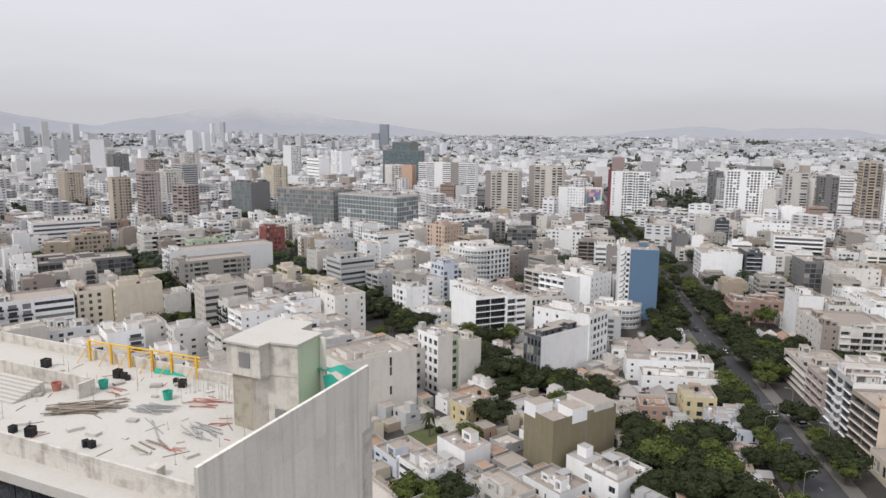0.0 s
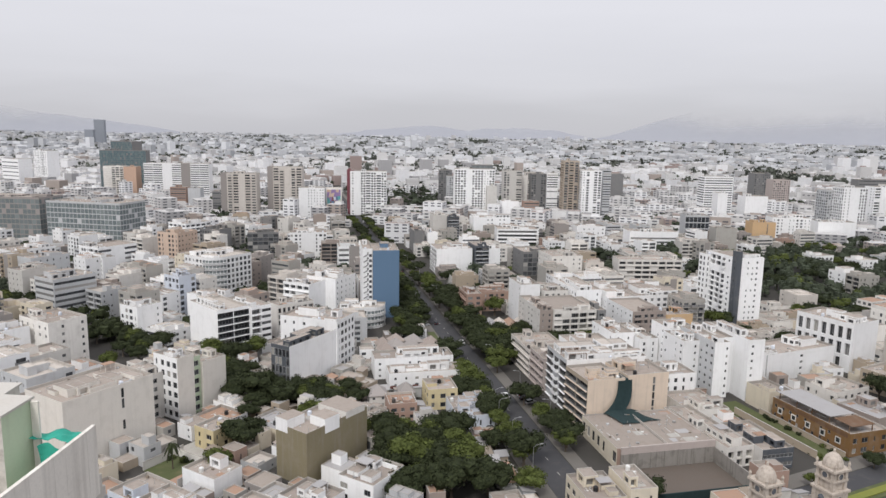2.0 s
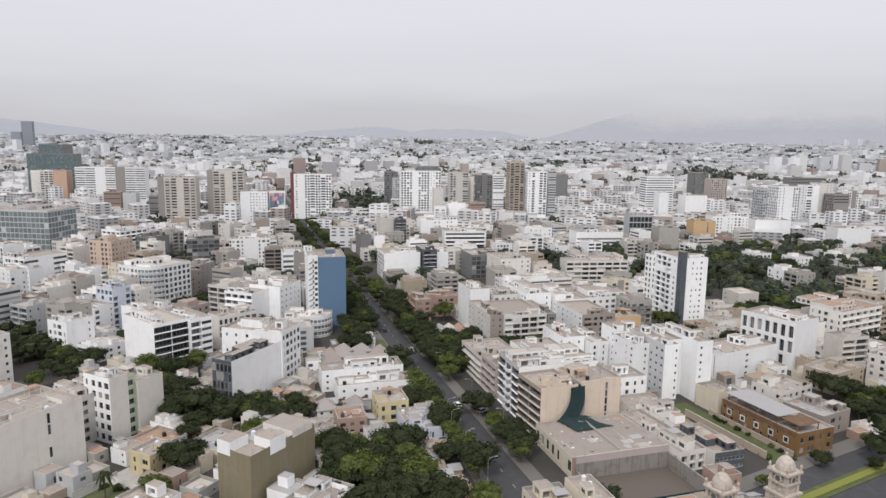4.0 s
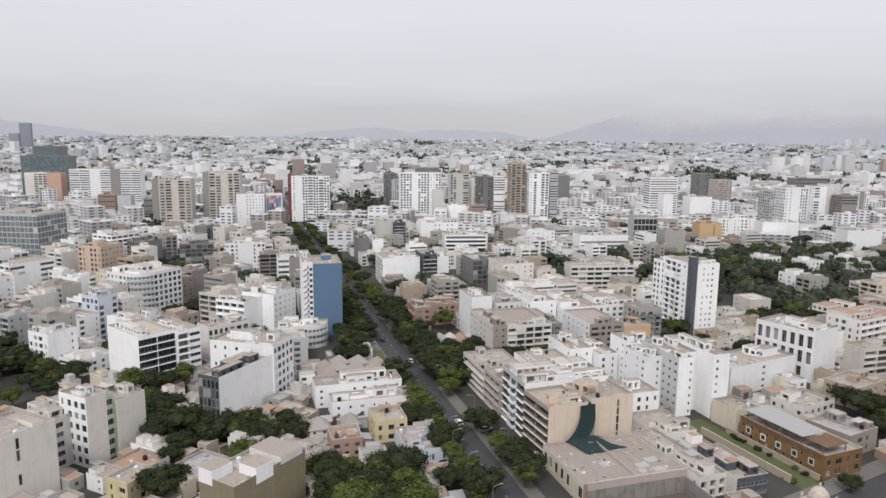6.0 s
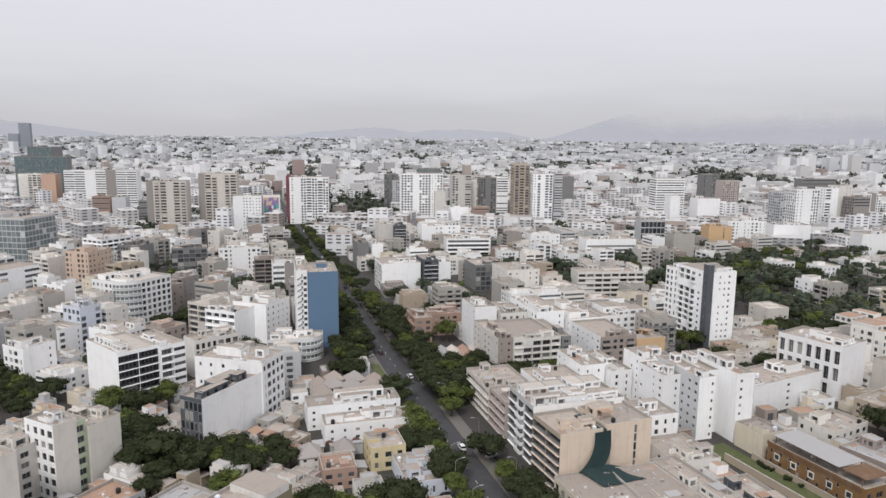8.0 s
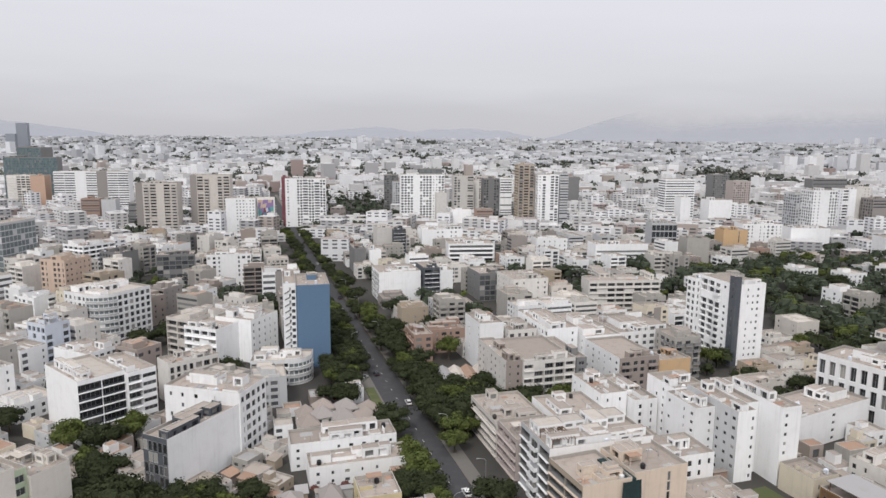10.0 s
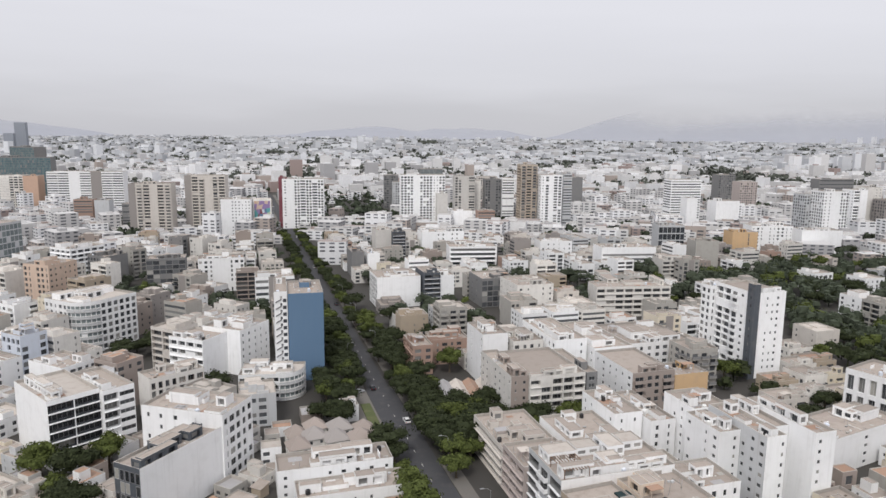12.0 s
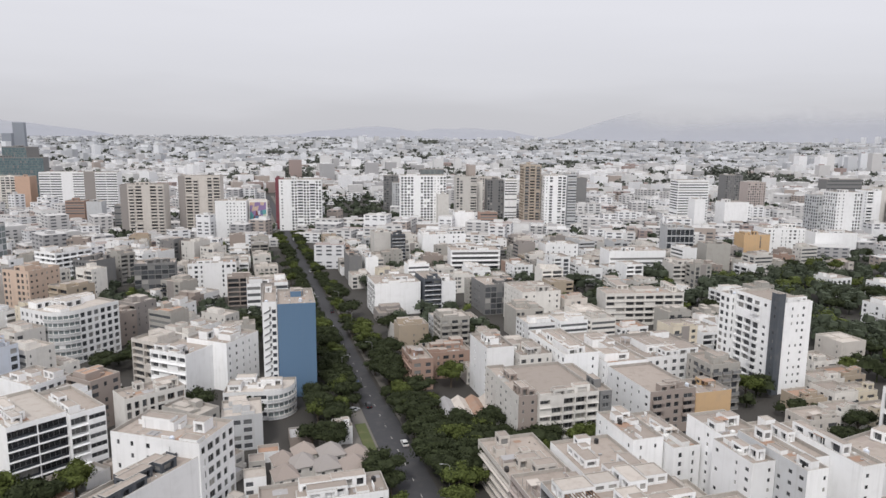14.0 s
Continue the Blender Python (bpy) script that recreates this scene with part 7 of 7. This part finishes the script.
# sheds, extensions and small houses squeezed in between
small = 0
spots = [(x * 6.2, y * 6.2) for x in range(-22, 40) for y in range(14, 46)]
spots.sort(key=lambda p: math.hypot(p[0] + 20, p[1] - 60))
for sx, sy in spots:
    x, y = sx + fill.uniform(-1, 1), sy + fill.uniform(-1, 1)
    r = math.hypot(x, y)
    u = x * math.cos(radians(GRID)) + y * math.sin(radians(GRID))
    rot = -27.0 if u < 24 else GRID
    w, d = fill.uniform(5.4, 8.0), fill.uniform(5.0, 7.6)
    m = pose(x, y, 0, 0, 0, rot)
    corner = m @ Vector((-w / 2, -d / 2, 0))
    v = -x * math.sin(radians(GRID)) + y * math.cos(radians(GRID))
    if small >= 170 or r > 300 or not seen_from_path(x, y) or abs(u - AV) < 13.5 or (66 < u < 85 and v < 260) or (u > 66 and 240 < v < 258) or on_parkway(u, v) or (u > 80 and v < 122) or (80 < u < 118 and 124 < v < 160) or (132 < u < 168 and 108 < v < 189):
        continue
    if not clear(x, y, max(w, d) * 0.52) or any(math.hypot(a - x, b - y) < 5.0 for a, b in TREES):
        continue
    wall, h = fill.choice(WALLS + [BRICK, TAUPE, CONCRETE, CREAM, TAN, GREYW] * 5), fill.choice((2.9, 3.2, 4.6, 5.4, 5.8))
    building("small_house", (corner.x, corner.y), (w, d, h), rot, 1 if h < 4 else 2, (fill.choice(("w", "t", "")), fill.choice(("w", "t", "")), "", fill.choice(("t", ""))), wall,
             "small plastered house with a cluttered flat roof", "house", rooms=fill.choice((0, 1, 2)), screed=fill.choice((DUST, DUST, TILE, TILE, SHEET, SHEET, DUSTW)), lip=fill.choice((0.25, 0.5, 0.9)), tanks=0, lump=True, group="small houses")
    small += 1
# low shrubs and a street tree or two along the parkway
for x, y in ((20, 8.8), (44, 8.6), (31, -0.2), (70, 8.8), (95, 0.1), (-6, 9.0)):
    p = PARKWAY @ Vector((x, y, 0))
    tree(p.x, p.y, fill.uniform(0.55, 0.8))
# still smaller rooms and garages in the gaps
tiny = 0
for sx, sy in spots:
    x, y = sx + fill.uniform(-3, 3), sy + fill.uniform(-3, 3)
    u, v = x * math.cos(radians(GRID)) + y * math.sin(radians(GRID)), y * math.cos(radians(GRID)) - x * math.sin(radians(GRID))
    if tiny >= 95 or math.hypot(x, y) > 265 or not seen_from_path(x, y) or abs(u - AV) < 13 or (66 < u < 85 and v < 260) or on_parkway(u, v) or (u > 66 and 240 < v < 258) or (80 < u < 118 and 124 < v < 160) or (132 < u < 168 and 108 < v < 189):
        continue
    w, d = fill.uniform(3.6, 5.2), fill.uniform(3.4, 5.0)
    if not clear(x, y, max(w, d) * 0.5) or any(math.hypot(a - x, b - y) < 3.8 for a, b in TREES):
        continue
    rot = -27.0 if u < 24 else GRID
    corner = pose(x, y, 0, 0, 0, rot) @ Vector((-w / 2, -d / 2, 0))
    h = fill.choice((2.6, 2.8, 3.1, 3.6, 5.2))
    building("outbuilding", (corner.x, corner.y), (w, d, h), rot, 1, (fill.choice(("w", "t", "")), fill.choice(("t", "")), "", ""), fill.choice((CONCRETE, TAN, TAUPE, OFFWHITE, CREAM, GREYW, BRICK)),
             "small flat-roofed outbuilding of stained plaster", "outbuilding", rooms=0, screed=fill.choice((DUST, DUST, SHEET, TILE)), lip=0.25, tanks=0, lump=True, group="outbuildings")
    tiny += 1
yards = 0
for sx, sy in spots:
    x, y = sx + fill.uniform(-2.5, 2.5), sy + fill.uniform(-2.5, 2.5)
    u, v = x * math.cos(radians(GRID)) + y * math.sin(radians(GRID)), y * math.cos(radians(GRID)) - x * math.sin(radians(GRID))
    if yards >= 130 or math.hypot(x, y) > 250 or not seen_from_path(x, y) or abs(u - AV) < 12 or (66 < u < 85 and v < 260) or on_parkway(u, v) or (u > 66 and 240 < v < 258) or (83 < u < 118 and 126 < v < 160) or (132 < u < 168 and 108 < v < 189) or (28 < u < 62 and 262 < v < 299) or not clear(x, y, 1.6):
        continue
    w, d, h, lift = fill.uniform(2.4, 4.4), fill.uniform(2.2, 3.6), fill.uniform(2.2, 2.8), fill.uniform(0.2, 0.7)
    g = Geo(pose(x, y, 0, 0, 0, (-27.0 if u < 24 else GRID) + fill.choice((0, 90, 180))))
    side, top = fill.choice((CONCRETE, TAN, BRICK, OFFWHITE, TAUPE, GREYW)), fill.choice((TILE, SHEET, SHEET, DUST, TIMBER, DUST))
    a, b = [(-w / 2, -d / 2), (w / 2, -d / 2), (w / 2, d / 2), (-w / 2, d / 2)], [h, h, h + lift, h + lift]
    for i in range(4):
        j = (i + 1) % 4
        g.face([(*a[i], 0), (*a[j], 0), (*a[j], b[j]), (*a[i], b[i])], side)
    o = 0.3
    lid = [(-w / 2 - o, -d / 2 - o, h - 0.1), (w / 2 + o, -d / 2 - o, h - 0.1), (w / 2 + o, d / 2 + o, h + lift + 0.1), (-w / 2 - o, d / 2 + o, h + lift + 0.1)]
    g.face([(p, q, r + 0.09) for p, q, r in lid], top)
    for i in range(4):
        j = (i + 1) % 4
        g.face([lid[i], lid[j], (*lid[j][:2], lid[j][2] + 0.09), (*lid[i][:2], lid[i][2] + 0.09)], top)
    tagged(new("shed", g.mesh("shed")), "lean-to shed with a sloping weathered roof in a yard", "shed", "sheds in the yards")
    FOOT.append(((x, y), (2.0, 2.0), (1.0, 0.0), (0.0, 1.0)))
    yards += 1
quarter = thing("city_quarter", pose(0, 0, 0), "dense quarter of pale flat-roofed houses and walk-ups", "buildings", kind="stuff")
for name, key in (("walls", "wall"), ("roofs", "roof"), ("window_panes", "pane")):
    joined[key].m = None
    part(name, joined[key], quarter, kind="stuff")

# water tanks on the roofs
TANKM = [tank_mesh(BLACK), tank_mesh(PVC), tank_mesh(LILAC)]
for place, k in TANKS[:110]:
    ob = new("water_tank", TANKM[k])
    ob.matrix_world = Matrix.Translation(place)
    tagged(ob, ("black", "white", "pale blue")[k] + " plastic water tank on a flat roof", "water tank", "roof tanks")


# ---- the city beyond ----
def bulk(name, boxes, mats, parent):
    """Many plain volumes in one mesh: rows of cx, cy, z, w, d, h, rot; the top takes the second material."""
    b = np.asarray(boxes, float)
    c, s = np.cos(b[:, 6]), np.sin(b[:, 6])
    xs = np.array([-.5, .5, .5, -.5] * 2)[None] * b[:, 3:4]
    ys = np.array([-.5, -.5, .5, .5] * 2)[None] * b[:, 4:5]
    zs = np.array([0, 0, 0, 0, 1, 1, 1, 1.])[None] * b[:, 5:6] + b[:, 2:3]
    v = np.stack([b[:, 0:1] + xs * c[:, None] - ys * s[:, None], b[:, 1:2] + xs * s[:, None] + ys * c[:, None], zs], -1).reshape(-1, 3)
    quad = np.array([[0, 1, 5, 4], [1, 2, 6, 5], [2, 3, 7, 6], [3, 0, 4, 7], [4, 5, 6, 7]])
    f = (quad[None] + 8 * np.arange(len(b))[:, None, None]).reshape(-1, 4)
    me = bpy.data.meshes.new(name)
    me.vertices.add(len(v))
    me.vertices.foreach_set("co", v.ravel())
    me.loops.add(f.size)
    me.loops.foreach_set("vertex_index", f.ravel().astype(np.int32))
    me.polygons.add(len(f))
    me.polygons.foreach_set("loop_start", np.arange(0, f.size, 4, dtype=np.int32))
    for mat in mats:
        me.materials.append(mat)
    me.polygons.foreach_set("material_index", np.tile(np.array([0, 0, 0, 0, min(1, len(mats) - 1)], np.int32), len(b)))
    me.update(calc_edges=True)
    me.shade_flat()
    return part(name, me, parent, kind="stuff")


beyond = random.Random(8)
walls, mist, bands, rooms_far = [], [], [], []
near_greens, greens = greens, []
rot_mid, rot_left = radians(GRID), radians(-27)
r = 560.0
while r < 4850:
    pitch = 19.0 if r < 1300 else 24.0 if r < 2400 else 33.0
    a = -44.0
    while a < 65:
        a += math.degrees(pitch / r) * beyond.uniform(0.85, 1.25)
        rr = r + beyond.uniform(-0.4, 0.4) * pitch
        x, y = -rr * math.sin(radians(a)), rr * math.cos(radians(a)) - 20
        u = x * math.cos(rot_mid) + y * math.sin(rot_mid)
        patch = noise.noise(Vector((x * 0.004, y * 0.004, 2.0)))
        if abs(u - AV) < 12 and r < 1200:
            continue
        if rr < 1500 and not clear(x, y, 7):
            continue
        z = rise(x, y)
        if beyond.random() < 0.22 + max(0.0, patch + 0.05) * 1.3:
            greens.append((x, y, z, beyond.uniform(0.8, 1.5) * (1.0 if r < 1300 else 1.5)))
            continue
        turn = rot_mid if a < 18 else rot_left
        turn += 0.25 * round(3 * noise.noise(Vector((x * 0.0022, y * 0.0022, 7.0))))
        w, d = beyond.uniform(0.6, 1.3) * pitch, beyond.uniform(0.55, 0.95) * pitch
        chance = beyond.random()
        lift = 0.55 + 0.5 * max(0, noise.noise(Vector((x * 0.0015, y * 0.0015, 11.0)))) * 2
        h = beyond.choice((5.5, 6, 8, 8.5, 11, 11.5)) if chance < 0.68 else beyond.uniform(13, 20) if chance < 0.905 else beyond.uniform(20, 44) * lift
        if h > 20:
            w, d = min(w, 24), min(d, 17)
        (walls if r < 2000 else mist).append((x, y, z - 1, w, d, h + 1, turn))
        if beyond.random() < 0.8 and r < 2600:
            rw, rd = w * beyond.uniform(0.25, 0.5), d * beyond.uniform(0.25, 0.5)
            rooms_far.append((x + beyond.uniform(-0.2, 0.2) * w, y + beyond.uniform(-0.2, 0.2) * d, z + h, rw, rd, beyond.uniform(1.2, 3), turn))
        if r < 1120:
            floors = max(1, round(h / 2.9))
            for k in range(floors):
                if beyond.random() < 0.85:
                    zz = z + (k + 0.4) * h / floors
                    cells = max(2, int(w / 6))
                    for i in range(cells):
                        off = (i - (cells - 1) / 2) * w / cells
                        bands.append((x + off * math.cos(turn), y + off * math.sin(turn), zz, w / cells * 0.55, d + 0.16, h / floors * 0.42, turn))
                        bands.append((x - off * math.sin(turn) * d / w, y + off * math.cos(turn) * d / w, zz, w + 0.16, d / cells * 0.5, h / floors * 0.42, turn))
    r += pitch * (1.0 if r < 1300 else 1.05)
for k in range(46):
    a, rr = beyond.uniform(37, 60), beyond.uniform(2300, 3900)
    x, y = -rr * math.sin(radians(a)), rr * math.cos(radians(a))
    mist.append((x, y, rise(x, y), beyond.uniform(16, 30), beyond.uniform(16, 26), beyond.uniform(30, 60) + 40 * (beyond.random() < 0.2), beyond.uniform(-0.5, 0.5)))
city_far = thing("distant_city", pose(0, 0, 0), "pale low-rise city running out to the hazy horizon", "city", kind="stuff")
bulk("far_houses", walls, [FARWALL, FARROOF], city_far)
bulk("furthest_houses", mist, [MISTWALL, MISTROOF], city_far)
bulk("far_roof_rooms", rooms_far, [FARWALL, FARROOF], city_far)
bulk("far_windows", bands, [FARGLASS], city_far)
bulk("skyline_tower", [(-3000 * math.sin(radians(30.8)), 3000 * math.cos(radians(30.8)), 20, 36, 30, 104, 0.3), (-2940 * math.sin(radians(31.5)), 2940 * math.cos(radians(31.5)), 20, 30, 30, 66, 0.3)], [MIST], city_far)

def clumps(name, places, mat, label, counts, leaf, seed):
    """Many trees in one mesh: boughs of loose leaf sprays over short trunks."""
    rs = np.random.RandomState(seed)
    quads = []
    for x, y, z, s in places:
        r = math.hypot(x, y)
        n = counts[0] if r < 1000 else counts[1] if r < 2200 else counts[2]
        grow = 1.0 if r < 1000 else 1.35 if r < 2200 else 1.8
        boughs = rs.normal(0, 1, (5, 3)) * np.array([2.1, 2.1, 0.8]) * s
        pick = boughs[rs.randint(0, 5, n)]
        dirs = rs.normal(0, 1, (n, 3))
        dirs /= np.linalg.norm(dirs, axis=1)[:, None]
        mid = np.array([x, y, z + 4.6 * s]) + pick + dirs * np.array([2.3, 2.3, 1.9]) * s
        t = np.cross(dirs, rs.normal(0, 1, (n, 3)))
        t /= np.linalg.norm(t, axis=1)[:, None]
        b = np.cross(dirs + 0.4 * rs.normal(0, 1, (n, 3)), t)
        size = rs.uniform(0.7, 1.3, (n, 1)) * s * leaf * grow
        quads.append(np.stack([mid - t * size, mid - b * size * 0.7, mid + t * size, mid + b * size * 0.7], 1))
        for c in boughs if r < 1000 else ():
            side = rs.uniform(0.62, 1.0, (8, 1)) * np.array([1.75, 1.75, 1.45]) * s
            k = np.array([(-1, -1, -.7), (1, -1, -.7), (1, 1, -.7), (-1, 1, -.7), (-.7, -.7, .8), (.7, -.7, .8), (.7, .7, .8), (-.7, .7, .8)]) * side + c + np.array([x, y, z + 4.6 * s])
            quads.append(np.stack([k[list(f)] for f in ((0, 1, 5, 4), (1, 2, 6, 5), (2, 3, 7, 6), (3, 0, 4, 7), (4, 5, 6, 7))]))
        stem = np.array([[(x - 0.3, y, z), (x + 0.3, y, z), (x + 0.25, y, z + 4 * s), (x - 0.25, y, z + 4 * s)]])
        quads.append(stem)
    q = np.concatenate(quads).reshape(-1, 3)
    me = bpy.data.meshes.new(name)
    me.from_pydata(q.tolist(), [], np.arange(len(q)).reshape(-1, 4).tolist())
    me.materials.append(mat)
    return tagged(new(name, me), label, "trees", kind="stuff")


clumps("grove_trees", [p for k, p in enumerate(near_greens) if k % 7 and math.hypot(p[0], p[1]) < 390], LEAF, "dense park and street trees with dusty green crowns", (120, 100, 60), 0.42, 4)
clumps("grove_trees_pale", near_greens[::7], LEAFY, "park and street trees with yellow green crowns", (120, 100, 60), 0.42, 6)
clumps("park_trees", [p for k, p in enumerate(near_greens) if k % 7 and math.hypot(p[0], p[1]) >= 390], FARLEAF, "park trees with grey green crowns lightened for haze", (120, 100, 60), 0.42, 7)
clumps("furthest_trees", [p for p in greens if math.hypot(p[0], p[1]) > 1250], MISTLEAF, "trees far off between the roofs, lightened for haze", (30, 14, 8), 1.4, 9)
clumps("far_trees", [p for p in greens if math.hypot(p[0], p[1]) <= 1250], FARLEAF, "distant clumps of haze-lightened green trees among houses", (30, 14, 8), 1.4, 5)


# ---- hills under the cloud ----
def ridge(name, a0, a1, dist, heights, label):
    n = 60
    rnd = random.Random(int(a0 * 3))
    verts, faces = [], []
    for i in range(n + 1):
        f = i / n
        a = radians(a0 + (a1 - a0) * f)
        k = f * (len(heights) - 1)
        j = min(int(k), len(heights) - 2)
        h = heights[j] + (heights[j + 1] - heights[j]) * (k - j)
        h += 26 * noise.noise(Vector((f * 9, a0, 0))) + 6 * noise.noise(Vector((f * 30, a0, 3)))
        for q in range(5):
            p = q / 4
            rr = dist - 330 * (1 - p)
            verts.append((-rr * math.sin(a), rr * math.cos(a), 30 + (h - 30) * p ** 1.3 + 10 * (p * (1 - p)) * noise.noise(Vector((f * 20, p * 4, 5)))))
    for i in range(n):
        for q in range(4):
            b = i * 5 + q
            faces.append((b + 5, b, b + 1, b + 6))
    me = bpy.data.meshes.new(name)
    me.from_pydata(verts, [], faces)
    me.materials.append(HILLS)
    for p in me.polygons:
        p.use_smooth = True
    tagged(new(name, me), label, "hill", kind="structure")


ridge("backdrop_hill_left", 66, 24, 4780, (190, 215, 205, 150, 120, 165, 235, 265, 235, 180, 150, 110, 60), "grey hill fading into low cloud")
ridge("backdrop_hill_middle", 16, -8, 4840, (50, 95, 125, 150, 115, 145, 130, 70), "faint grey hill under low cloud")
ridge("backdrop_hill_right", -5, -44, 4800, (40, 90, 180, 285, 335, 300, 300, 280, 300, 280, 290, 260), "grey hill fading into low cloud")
